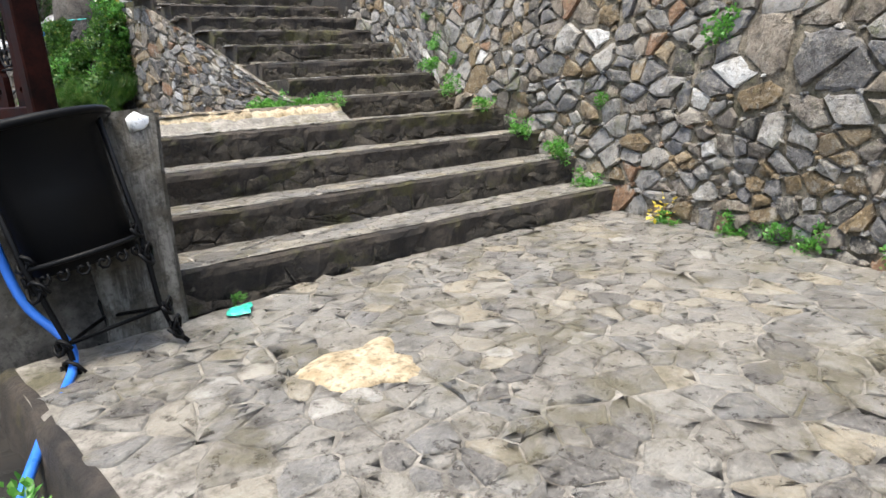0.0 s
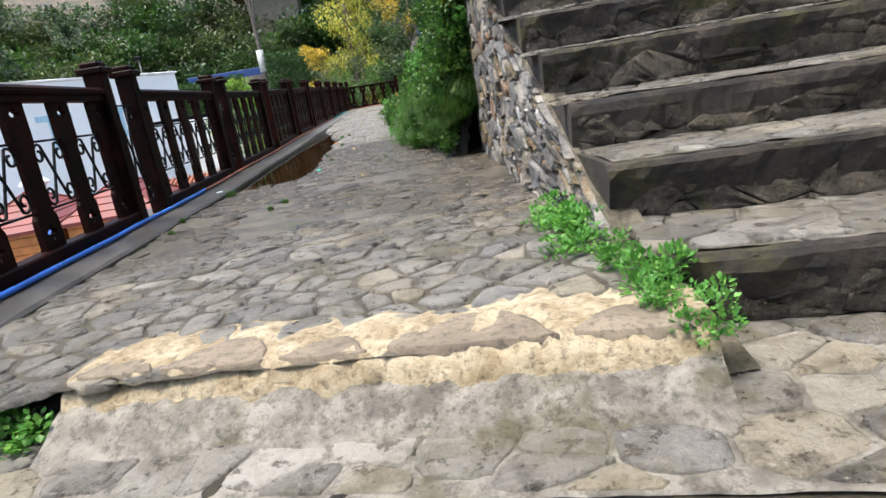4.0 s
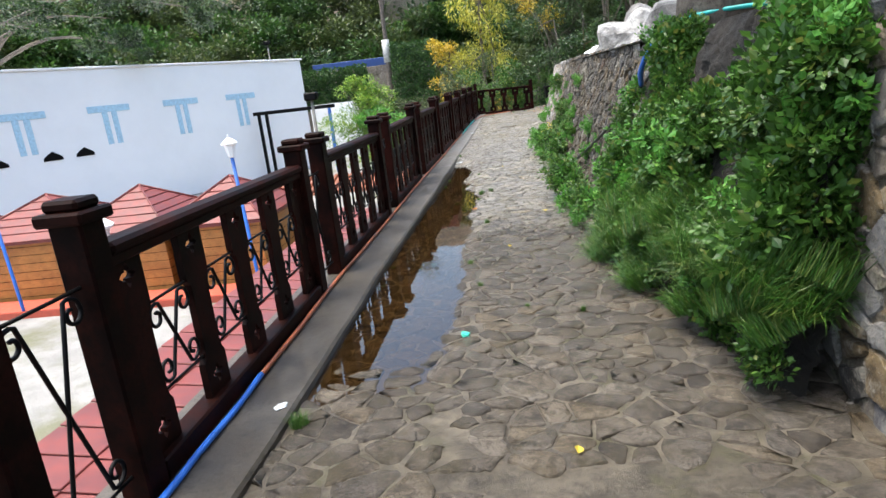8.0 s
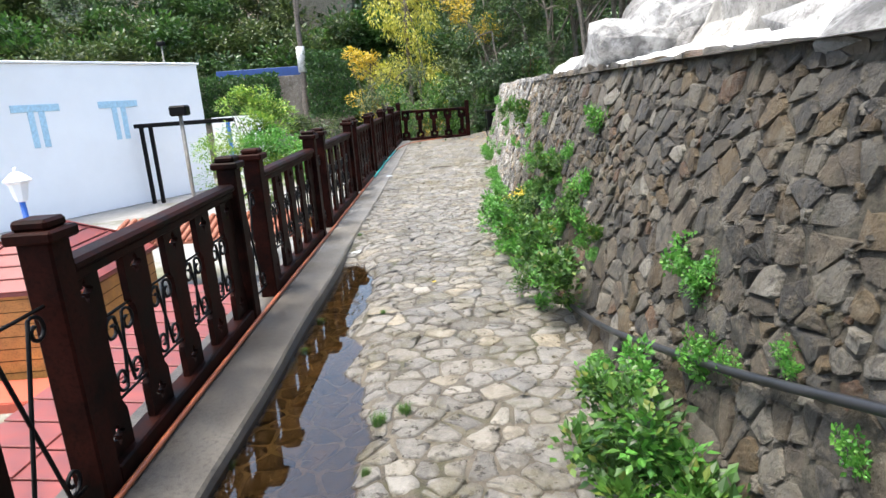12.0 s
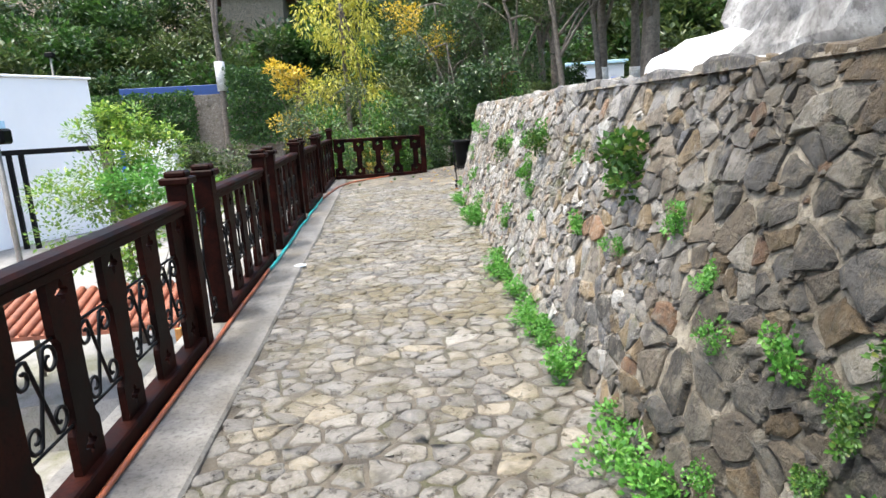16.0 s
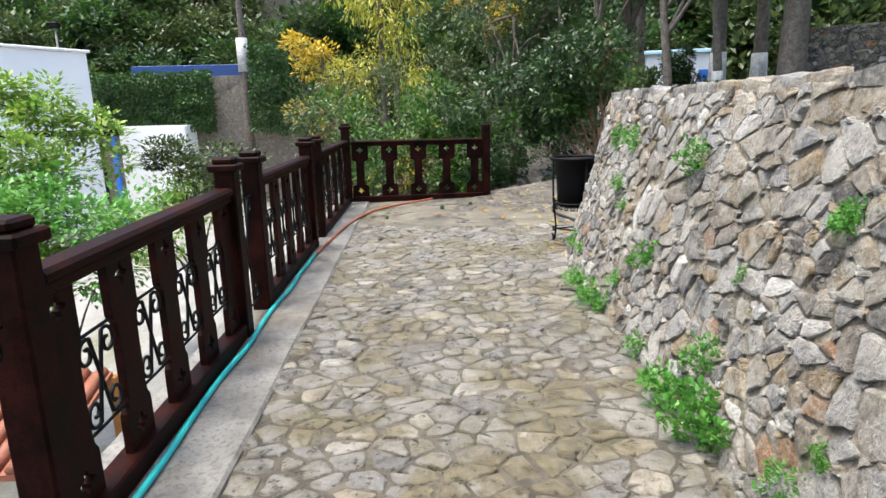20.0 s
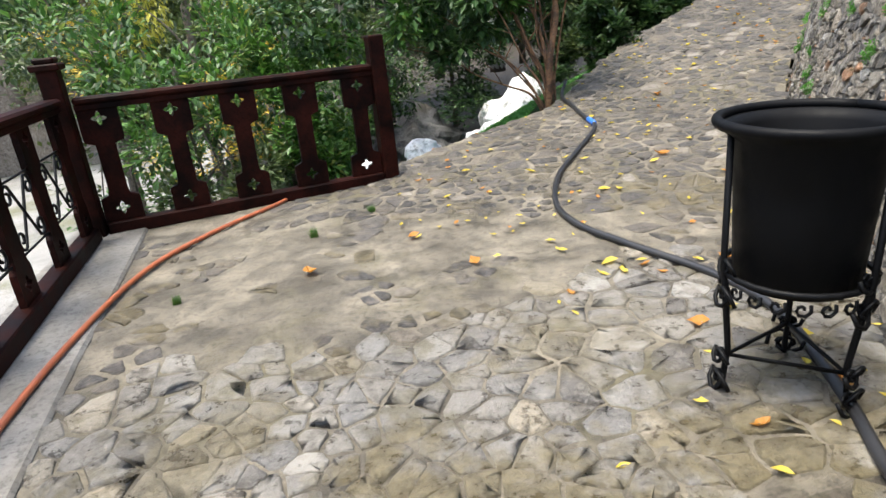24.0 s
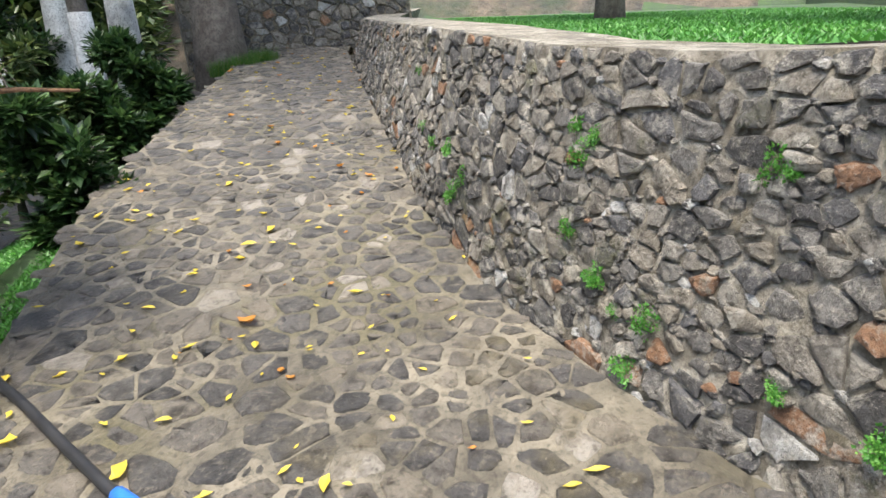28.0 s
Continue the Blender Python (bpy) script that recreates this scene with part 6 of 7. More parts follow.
# evergreen shrub leaning over the ramp's edge
def leaning_shrub():
    t = thing("evergreen_shrub", pose(4.72, 29.45, 0.1), "dark evergreen shrub with several reddish-brown stems beside the ramp", "shrub")
    rd = random.Random(31)
    ends = [(0.0, -0.1, 2.5), (0.12, 0.1, 2.3), (-0.3, 0.2, 2.1), (-0.55, 0.3, 1.6), (-0.85, 0.3, 0.95), (-0.5, 0.6, 1.5), (-1.2, 0.6, 1.2), (0.0, 0.5, 2.2), (-0.75, 0.15, 1.3), (-0.25, 0.0, 1.7), (-1.35, 0.5, 0.75), (0.2, -0.15, 1.9)]
    for k, e in enumerate(ends):
        q = [Vector((0.02 * (k % 5) - 0.06, 0.02 * (k % 3), -0.15))]
        for w in (0.2, 0.4, 0.6, 0.8, 1.0):
            q.append(Vector((e[0] * w ** 1.25, e[1] * w ** 1.25, e[2] * w)) + Vector((rd.uniform(-1, 1), rd.uniform(-1, 1), 0.5 * rd.uniform(-1, 1))) * 0.06)
        big = 0.042 if k == 0 else (0.027 if k < 4 else 0.016)
        sp = smooth_path(q, 5)
        stem = put("stem", tube("stem", sp, [big * (1 - 0.03 * i) for i in range(26)], M_BARK_RED, 7), t)
        for j in (11, 16, 20):
            d = Vector((rd.uniform(-1, 1), rd.uniform(-1, 1), rd.uniform(0.1, 0.9))) * rd.uniform(0.2, 0.45)
            put("twig", tube("twig", smooth_path([sp[j], sp[j] + d * 0.5 + Vector((0, 0, 0.04)), sp[j] + d], 3), [0.4 * big * (1 - 0.1 * i) for i in range(7)], M_BARK_RED, 5), stem)
    blobs = (((-0.55, 0.2, 1.25), 0.4), ((-0.2, 0.1, 1.45), 0.4), ((-0.62, 0.25, 0.86), 0.27), ((-0.65, 0.2, 1.68), 0.45), ((0.1, 0.0, 1.65), 0.4), ((-0.95, 0.4, 0.72), 0.26), ((-0.95, 0.3, 1.15), 0.42),
             ((-1.25, 0.5, 1.55), 0.5), ((-1.35, 0.6, 0.95), 0.4), ((-0.3, 0.5, 1.8), 0.5), ((0.15, 0.4, 2.0), 0.5), ((-1.75, 0.8, 1.25), 0.5), ((-0.35, 0.2, 1.08), 0.26), ((-0.8, 0.9, 1.35), 0.5), ((-1.5, 1.2, 1.8), 0.6), ((0.0, -0.1, 2.1), 0.45), ((-1.9, 1.0, 0.75), 0.4), ((-2.4, 1.1, 1.0), 0.45), ((-0.55, 0.3, 2.1), 0.5))
    for k, (c, rad) in enumerate(blobs):
        put("crown", crown(L_DARK if k % 4 else L_IVY, k % 4, 330, round(0.135 / rad, 2), 0.4, 0.42), t, pose(*c, 0, 0, 70 * k) @ Matrix.Diagonal((rad, rad, rad * 0.8, 1)))


leaning_shrub()
# greenery behind the end railing
D3 = (L_DARK, L_OLIVE)
for i, (x, y, z, s, mt) in enumerate(((1.0, 30.2, -1.2, 1.0, (L_IVY, L_OLIVE)), (2.2, 31.5, -1.0, 1.0, L_IVY), (3.2, 33.2, -0.8, 1.2, (L_OLIVE, L_DARK)), (0.0, 32.2, -1.5, 1.2, (L_OLIVE, L_IVY)), (1.2, 34.5, -1.2, 1.4, (L_OLIVE, L_YELLOW)), (4.2, 35.5, -0.6, 1.9, D3), (5.6, 36.5, 0, 1.8, D3), (7.0, 35.3, 0.2, 1.2, L_DARK), (7.2, 33.9, 0.3, 0.5, L_DARK), (6.6, 32.0, 0.3, 0.6, L_OLIVE), (8.6, 35.0, 0.9, 0.6, L_DARK), (6.15, 30.85, 0.2, 0.34, L_DARK), (8.3, 32.3, 0.8, 0.3, L_DARK), (7.4, 31.8, 0.45, 0.3, L_DARK), (5.2, 34.4, -0.8, 1.0, L_DARK), (3.4, 34.6, -1.0, 0.8, L_IVY), (6.6, 33.6, -0.3, 0.75, L_DARK), (2.0, 30.6, -1.1, 0.8, L_IVY))):
    tree("shrub", x, y, z, 2.2 * s, 0.05 * s, [((0, 0, 1.5 * s), (0.8 * s, 0.8 * s, 0.75 * s)), ((0.35 * s, -0.2, 0.9 * s), (0.7 * s, 0.7 * s, 0.6 * s)), ((-0.4 * s, 0.1, 2.2 * s), (0.7 * s, 0.7 * s, 0.7 * s)), ((0.1 * s, -0.1, 0.35 * s), (0.85 * s, 0.85 * s, 0.45 * s))], mt, M_BARK,
         "dense green shrub behind the end of the path", 200 + i, leaf=0.1, n=1300, group="shrubs behind the railing", limbs=2)
# autumn trees beyond
tree("autumn_tree", -0.9, 37.2, -2.5, 5.4, 0.1, [((0, 0, 3.4), (1.0, 0.9, 0.8)), ((0.4, 0, 4.6), (0.9, 0.8, 0.8)), ((-0.4, 0, 5.3), (0.8, 0.7, 0.6))], (L_YELLOW, L_WILLOW), M_BARK, "slender tree with yellow autumn leaves", 301, leaf=0.14, n=900)
tree("willow_tree", 0.7, 38.3, -2.5, 8.0, 0.13, [((0, 0, 5.2), (1.2, 1.1, 1.3)), ((0.7, 0, 6.6), (1.2, 1.1, 1.3)), ((-0.6, 0, 7.3), (1.0, 1.0, 1.1)), ((1.0, -0.2, 4.6), (1.0, 0.9, 1.2)), ((-0.7, 0, 4.3), (1.0, 0.9, 1.1)), ((0.3, 0.2, 8.3), (1.0, 1.0, 0.9))], L_WILLOW, M_BARK, "weeping yellow-green tree beyond the railing", 302, leaf=0.2, n=650, droop=1.1, ratio=0.3, limbs=2)
tree("autumn_tree", 4.1, 37.6, -1.0, 6.2, 0.1, [((0, 0, 4.6), (1.2, 1.0, 0.8)), ((0.7, 0.3, 5.8), (1.1, 0.9, 0.8)), ((-0.8, 0, 5.6), (1.0, 0.9, 0.8)), ((1.6, 0, 5.0), (0.8, 0.8, 0.7))], (L_YELLOW, L_OLIVE), M_BARK, "tree with thinning yellow leaves", 303, leaf=0.13, n=800, limbs=3)
tree("evergreen_tree", 5.0, 39.0, -0.5, 7.0, 0.2, [((0, 0, 4.0), (2.2, 2.0, 1.7)), ((1.0, 0, 6.0), (2.0, 2.0, 1.6)), ((-1.6, 0.3, 5.6), (1.9, 1.8, 1.6)), ((2.0, -0.5, 4.5), (1.7, 1.6, 1.4))], L_DARK, M_BARK, "dense dark evergreen tree", 304, leaf=0.17, n=1700)
tree("evergreen_tree", 9.5, 41.0, 0.5, 8.0, 0.22, [((0, 0, 5.0), (2.2, 2.0, 1.7)), ((-1.2, 0, 7.0), (2.2, 2.0, 1.7)), ((1.8, 0, 6.5), (2.0, 2.0, 1.7))], D3, M_BARK, "dense dark evergreen tree", 305, leaf=0.18, n=1500)
tree("evergreen_tree", -25.0, 35.2, -1.0, 7.0, 0.3, [((8.4, -0.9, 5.9), (1.3, 1.3, 1.0)), ((6.8, -4.0, 6.7), (1.8, 1.8, 1.2)), ((5.0, -7.2, 7.0), (1.9, 1.9, 1.3)), ((8.7, -0.4, 7.7), (1.7, 1.7, 1.2)), ((10.5, 3.3, 7.4), (1.4, 1.4, 1.1)), ((4.0, -1.5, 8.2), (2.4, 2.4, 1.4))], L_DARK, M_BARK, "large dark tree hanging over the roof of the white building", 306, leaf=0.2, n=1500, limbs=1)
for i, (x, y, h) in enumerate(((11.0, 25.0, 5.5), (13.5, 28.5, 6.0), (9.8, 21.5, 5.0), (12.5, 22.0, 6.5))):
    tree("evergreen_tree", x, y, 1.4, h, 0.22, [((0, 0, 1.6), (1.6, 1.6, 1.3)), ((0.5, 0.3, 3.4), (1.9, 1.8, 1.5)), ((-0.6, 0.2, h), (1.7, 1.7, 1.4))], D3, M_BARK, "dark evergreen tree on the terrace above the wall", 370 + i, leaf=0.16, n=1300, group="trees on the terrace", limbs=2)
# whitewashed trunks by the ramp
for i, (x, y, z, r, h, wh) in enumerate(((10.05, 32.85, 1.0, 0.33, 7.0, 0.02), (8.8, 33.7, 0.75, 0.13, 5.0, 1.6), (7.6, 33.6, 0.25, 0.13, 5.0, 1.7), (8.2, 38.0, 0.4, 0.16, 6.0, 1.5), (6.9, 36.4, 0.0, 0.14, 5.0, 1.6))):
    # The first tree also gets unseen crowns, added to shade the ramp's head.
    tree("plane_tree", x, y, z, h, r, [((0, 0, h + 0.5), (1.8, 1.8, 1.0)), ((0.9, -0.6, h - 0.6), (1.5, 1.4, 0.9))] + ([((-0.5, -1.5, 5.0), (2.4, 2.2, 1.2)), ((1.8, -1.5, 5.2), (2.4, 2.2, 1.2)), ((-2.5, -2.5, 5.5), (2.2, 2.2, 1.1)), ((0.5, 0.5, 5.4), (2.4, 2.2, 1.2))] if i == 0 else []), L_OLIVE, M_BARK, "tree with a whitewashed lower trunk" if i else "thick grey tree trunk at the head of the ramp", 320 + i, leaf=0.15, n=900, white=wh, group="trees beside the ramp", limbs=3, lean=(0, 0) if i == 0 else (-0.5, 0.2))
for i, (x, y, z) in enumerate(((9.7, 32.5, 1.2), (9.95, 32.4, 1.25), (10.25, 32.35, 1.3))):
    plant("grass_tuft", LONGTUFT[i], x, y, z, 0.9, i, "green weeds at the foot of the trunk", "weeds by the trunk", category="grass")
tree("old_tree", 3.06, 9.05, 1.15, 4.6, 0.3, [((-0.6, 0.6, 4.6), (1.6, 1.6, 0.9)), ((0.8, 0.2, 5.2), (1.5, 1.5, 0.9))], L_OLIVE, M_BARK, "thick grey tree trunk leaning at the head of the stairs", 333, leaf=0.12, n=1200, lean=(-0.9, 0.5))
# shrubs and small trees in the yard below the railing
for i, (x, y, s, mt) in enumerate(((-3.5, 27.0, 1.15, L_BRIGHT), (-2.7, 25.9, 0.85, (L_BRIGHT, L_WEED)), (-2.4, 29.8, 0.9, (L_BRIGHT, L_OLIVE)))):
    tree("young_tree", x, y, -3.0, 3.1 * s, 0.05, [((0, 0, 2.9 * s), (1.0, 1.0, 0.7)), ((0.5, 0.3, 3.5 * s), (0.85, 0.85, 0.65)), ((-0.6, -0.2, 2.5 * s), (0.95, 0.95, 0.7)), ((-0.3, 0.4, 3.8 * s), (0.7, 0.7, 0.5))], mt, M_BARK,
         "young leafy tree in the yard below the railing", 340 + i, leaf=0.1, n=1700, group="young trees in the yard", limbs=3)
# scrub on the hillside
HILLTREES = random.Random(55)
for i in range(330):
    a = radians(HILLTREES.uniform(50, 165))
    d = HILLTREES.uniform(36.5, 60)
    x, y = -3 + d * math.cos(a), 18 + d * math.sin(a)
    s = HILLTREES.uniform(1.6, 3.6)
    if y < 52 and -24 < x < -3 and x * 0.55 + y < 46 or (x < -10 and (x + 11) * 1.85 > (y - 44.6) - 9):
        continue
    z = ground_z(x, y)
    t = thing("hillside_bush", pose(x, y, z - 0.3), "dark olive-green bush on the rocky hillside", "bush", "bushes on the hillside")
    for k in range(2):
        put("crown", crown((L_OLIVE, L_DARK, L_OLIVE, L_HEDGE)[HILLTREES.randint(0, 3) if k else 0], HILLTREES.randint(0, 3), 1500, 0.14), t, pose(HILLTREES.uniform(-1, 1), 0, s * (0.6 + 0.7 * k), 0, 0, HILLTREES.uniform(0, 360)) @ Matrix.Diagonal((s, s, s * 0.8, 1)))
for i in range(40):
    a = radians(HILLTREES.uniform(70, 150))
    d = HILLTREES.uniform(38, 56)
    x, y = -3 + d * math.cos(a), 18 + d * math.sin(a)
    if y < 52 and -24 < x < -3 and x * 0.55 + y < 46 or (x < -10 and (x + 11) * 1.85 > (y - 44.6) - 9):
        continue
    s = HILLTREES.uniform(0.6, 1.7)
    rock("hillside_rock", x, y, ground_z(x, y), s * 1.3, s, s * 0.8, M_ROCK, 60 + i, "pale rock on the hillside", sub=3, group="rocks on the hillside")

# ---------------------------------------------------------------- beyond the terrace
sh = thing("small_house", pose(13.4, 46.6, 1.2, 0, 0, -18), "small white house with blue trim among the trees", "house")
put("wall", box("wall", -1.4, 1.4, 0, 2.4, 0, 2.2, M_WHITEWALL, 0.02), sh)
put("roof", box("roof", -1.6, 1.6, -0.2, 2.6, 2.2, 2.36, M_BLUEPAINT, 0.02), sh, label="pale blue roof edge")
put("doorway", box("doorway", -0.5, 0.45, -0.03, 0.3, 0.3, 1.5, M_BINBLACK, 0.01), sh, label="dark doorway")
put("window", box("window", 0.75, 1.2, -0.03, 0.1, 0.9, 1.5, M_BLUE, 0.01), sh, label="blue shuttered window")
for i, (x, y, h) in enumerate(((9.2, 34.6, 6.5), (10.6, 35.2, 6.0))):
    tree("plane_tree", x, y, 1.0, h, 0.2, [((0, 0, h + 0.6), (2.0, 2.0, 1.1)), ((0.8, -0.6, h - 0.4), (1.6, 1.5, 0.9))], D3, M_BARK, "dark-barked tree with a whitewashed foot behind the wall", 390 + i, leaf=0.15, n=900, white=1.5, group="trees beside the ramp", limbs=3)

# ---------------------------------------------------------------- yard buildings
A, B = Vector((-11.0, 44.6, 0)), Vector((-27.0, 15.0, 0))
d = (B - A).normalized()
nrm = Vector((d.y, -d.x, 0))
if nrm.x < 0:
    nrm = -nrm
yaw = math.degrees(math.atan2(d.y, d.x))
LB_ = (B - A).length
bld = thing("white_building", pose(A.x, A.y, -3.0, 0, 0, yaw), "long whitewashed building with pale blue ornaments and small arched windows", "building")
side = 1 if (Matrix.Rotation(radians(yaw), 3, "Z") @ Vector((0, 1, 0))).dot(nrm) > 0 else -1
put("wall", box("wall", 0, LB_, -side * 7.0, 0, 0, 6.75, M_WHITEWALL, 0.03), bld)
put("roof", box("roof", -0.1, LB_ + 0.1, -side * 7.1, side * 0.1, 6.75, 6.85, M_WHITEWALL, 0.02), bld)
for i in range(5):
    s0 = 5.1 + 3.88 * i
    o = put("ornament", box("ornament", s0 - 1.02, s0 + 1.02, 0, side * 0.04, 4.75, 5.05, M_BLUEPAINT, 0.01), bld, label="pale blue painted ornament")
    put("ornament_leg", box("ornament_leg", s0 - 0.34, s0 - 0.08, 0, side * 0.038, 3.25, 4.75, M_BLUEPAINT, 0.01), o)
    put("ornament_leg", box("ornament_leg", s0 + 0.12, s0 + 0.38, 0, side * 0.038, 3.25, 4.75, M_BLUEPAINT, 0.01), o)
for i in range(10):
    s0 = 14.43 + 3.64 * (i // 2) + 1.42 * (i % 2)
    arch = [(s0 - 0.42, 2.88), (s0 + 0.42, 2.88), (s0 + 0.4, 3.02), (s0 + 0.22, 3.15), (s0, 3.28), (s0 - 0.22, 3.15), (s0 - 0.4, 3.02)]
    bm = outline_bm(arch, [], 0.06)
    put("arched_window", from_bm("arched_window", bm, M_BINBLACK), bld, label="small dark arched window")
# steel canopy frame and lamp by the building
can = thing("steel_canopy", pose(-12.6, 40.0, -3.0), "dark steel canopy frame in front of the white building", "canopy")
for x in (0, 0.45):
    put("upright", box("upright", x, x + 0.16, 0, 0.16, 0, 3.75, M_BINBLACK), can)
put("beam", box("beam", -0.2, 4.6, -0.05, 0.2, 3.7, 3.9, M_BINBLACK), can)
put("upright", box("upright", 4.2, 4.36, 0, 0.16, 0, 3.75, M_BLUE), can, label="blue painted upright")


def street_lamp(x, y, z, h, label):
    t = thing("street_lamp", pose(x, y, z), label, "lamp")
    put("pole", tube("pole", [(0, 0, 0), (0, 0, h)], 0.05, M_KERB, 8), t)
    put("lamp_head", box("lamp_head", -0.22, 0.22, -0.16, 0.16, h, h + 0.26, M_BINBLACK, 0.04), t)
    return t


street_lamp(-4.81, 25.6, -3.7, 4.9, "grey yard lamp with a square dark head")
street_lamp(-14.9, 50.0, -1.0, 6.4, "slim white street lamp on the hillside road")
# terrace wall with hedge beyond the yard
tw = thing("terrace_wall", pose(0, 0, 0), "stone terrace wall topped by a clipped dark hedge beyond the yard", "wall", kind="structure")
put("masonry", slab("masonry", [(-13.5, 50.0), (-3.5, 50.0), (-3.5, 50.8), (-13.5, 50.8)], -3.0, 3.1, M_WALL, 0.05, 4, 14), tw)


def leaf_wall(name, n, x0, x1, y0, y1, z0, z1, leaf, mat, seed, label, category):
    """A clipped or hanging face of leaves."""
    rd = random.Random(seed)
    v, f = [], []
    for _ in range(n):
        p = Vector((rd.uniform(x0, x1), lerp(y1, y0, rd.random() ** 0.6), rd.uniform(z0, z1)))
        p.y += 0.35 * noise.noise(Vector((p.x * 1.3, 0, p.z * 1.3)))
        p.z += 0.25 * noise.noise(Vector((p.x * 1.7, 3, 0)))
        d = Vector((rd.uniform(-0.7, 0.7), rd.uniform(-1, 0.1), rd.uniform(-1, 0.4))).normalized()
        w = d.cross(Vector((rd.uniform(-0.4, 0.4), 1, 0.3))).normalized() * leaf * 0.3
        o = len(v)
        v += [p, p + d * leaf * 0.5 + w, p + d * leaf, p + d * leaf * 0.5 - w]
        f.append((o, o + 1, o + 2, o + 3))
    return put(name, mesh(name, v, f, mat), label=label, category=category)


leaf_wall("hedge", 9000, -13.2, -7.8, 49.2, 49.9, 0.5, 3.3, 0.16, L_HEDGE, 71, "clipped dark green hedge hanging over the terrace wall", "hedge")
leaf_wall("ivy_column", 6500, -5.9, -3.0, 48.4, 49.6, 0.4, 4.4, 0.16, L_HEDGE, 72, "dark ivy mass beside the terrace wall", "ivy")
hh = thing("hillside_house", pose(-6.8, 66.0, 4.5), "stone house with a red tiled roof edge on the hillside", "house")
put("wall", slab("wall", [(-2.4, 0.0), (2.2, 0.0), (2.2, 4.0), (-2.4, 4.0)], 0.0, 6.7, M_MORTAR, 0.06, 4, 10), hh)
put("roof", slab("roof", [(-4.0, -0.6), (2.9, -0.6), (2.9, 4.6), (-4.0, 4.6)], 6.7, 8.0, M_TIN, 0.05, 5, 6), hh, label="red tiled roof")
put("long_bench", box("long_bench", -12.2, -6.4, 51.2, 51.5, 3.1, 3.7, plain("faded_blue_paint", (0.025, 0.07, 0.24), 0.6), 0.02), label="long blue painted bench wall on the terrace", category="bench")
tree("plane_tree", -6.2, 49.2, -1.0, 11.0, 0.24, [((0, 0, 12), (2.5, 2.5, 1.5))], L_OLIVE, M_BARK, "tall slender tree with a whitewashed band on its trunk", 350, leaf=0.2, n=1000)
put("whitewash_band", tube("whitewash_band", [(-6.2, 49.2, 3.2), (-6.2, 49.2, 4.7)], 0.26, M_WHITEWASH, 10), label="whitewashed band on a tall tree trunk", category="paint band")
put("white_block", slab("white_block", [(-12.2, 49.0), (-9.0, 48.6), (-8.8, 49.6), (-12.0, 49.8)], -3.0, 0.85, M_WHITEWALL, 0.02, 8, 6), label="low white block beside the terrace wall", category="wall", kind="structure")


def kiosk(x, y, w, d, z_eave, z_apex, yaw, label):
    t = thing("wooden_kiosk", pose(x, y, -3.7, 0, 0, yaw), label, "kiosk", "wooden kiosks")
    ze, za = z_eave + 3.7, z_apex + 3.7
    put("body", box("body", -w / 2, w / 2, -d / 2, d / 2, 0, ze - 0.02, M_PINE, 0.01), t)
    for k in range(7):
        z = ze * (k + 1) / 8
        put("plank_joint", box("plank_joint", -w / 2 - 0.006, w / 2 + 0.006, -d / 2 - 0.006, d / 2 + 0.006, z - 0.006, z + 0.006, M_WOOD, 0.0), t)
    o = 0.2
    roof = put("roof", mesh("roof", [(-w / 2 - o, -d / 2 - o, ze - 0.05), (w / 2 + o, -d / 2 - o, ze - 0.05), (w / 2 + o, d / 2 + o, ze - 0.05), (-w / 2 - o, d / 2 + o, ze - 0.05), (0, 0, za),
                                     (-w / 2 - o, -d / 2 - o, ze - 0.13), (w / 2 + o, -d / 2 - o, ze - 0.13), (w / 2 + o, d / 2 + o, ze - 0.13), (-w / 2 - o, d / 2 + o, ze - 0.13)],
                            [(0, 1, 4), (1, 2, 4), (2, 3, 4), (3, 0, 4), (0, 5, 6, 1), (1, 6, 7, 2), (2, 7, 8, 3), (3, 8, 5, 0), (8, 7, 6, 5)], M_TIN), t)
    # tile courses
    for k in range(6):
        q = k / 6
        a, b, z = (w / 2 + o) * (1 - q), (d / 2 + o) * (1 - q), lerp(ze - 0.05, za, q)
        pts = [(-a, -b, z + 0.012), (a, -b, z + 0.012), (a, b, z + 0.012), (-a, b, z + 0.012), (-a, -b, z + 0.012)]
        put("tile_course", tube("tile_course", pts, 0.02, M_TIN, 5), roof)
    for sx, sy in ((1, 1), (1, -1), (-1, 1), (-1, -1)):
        put("ridge", tube("ridge", [(sx * (w / 2 + o), sy * (d / 2 + o), ze - 0.03), (0, 0, za + 0.02)], 0.03, M_TIN, 6), roof)
    return t


for x, y, w in ((-17.2, 22.4, 4.2), (-12.7, 22.4, 3.6), (-9.6, 22.4, 2.7), (-6.75, 22.5, 2.6)):
    kiosk(x, y, w, 3.4, -1.72, -0.7, 2, "orange pine kiosk with a red tiled pyramid roof in the yard")
put("kiosk_plinth", slab("kiosk_plinth", [(-20, 19.2), (-4.5, 19.6), (-4.5, 20.6), (-20, 20.4)], -3.8, -3.5, plain("red_floor_paint", (0.5, 0.09, 0.05), 0.6), 0.01, 2, 6), label="red painted plinth in front of the kiosks", category="plinth", kind="structure")


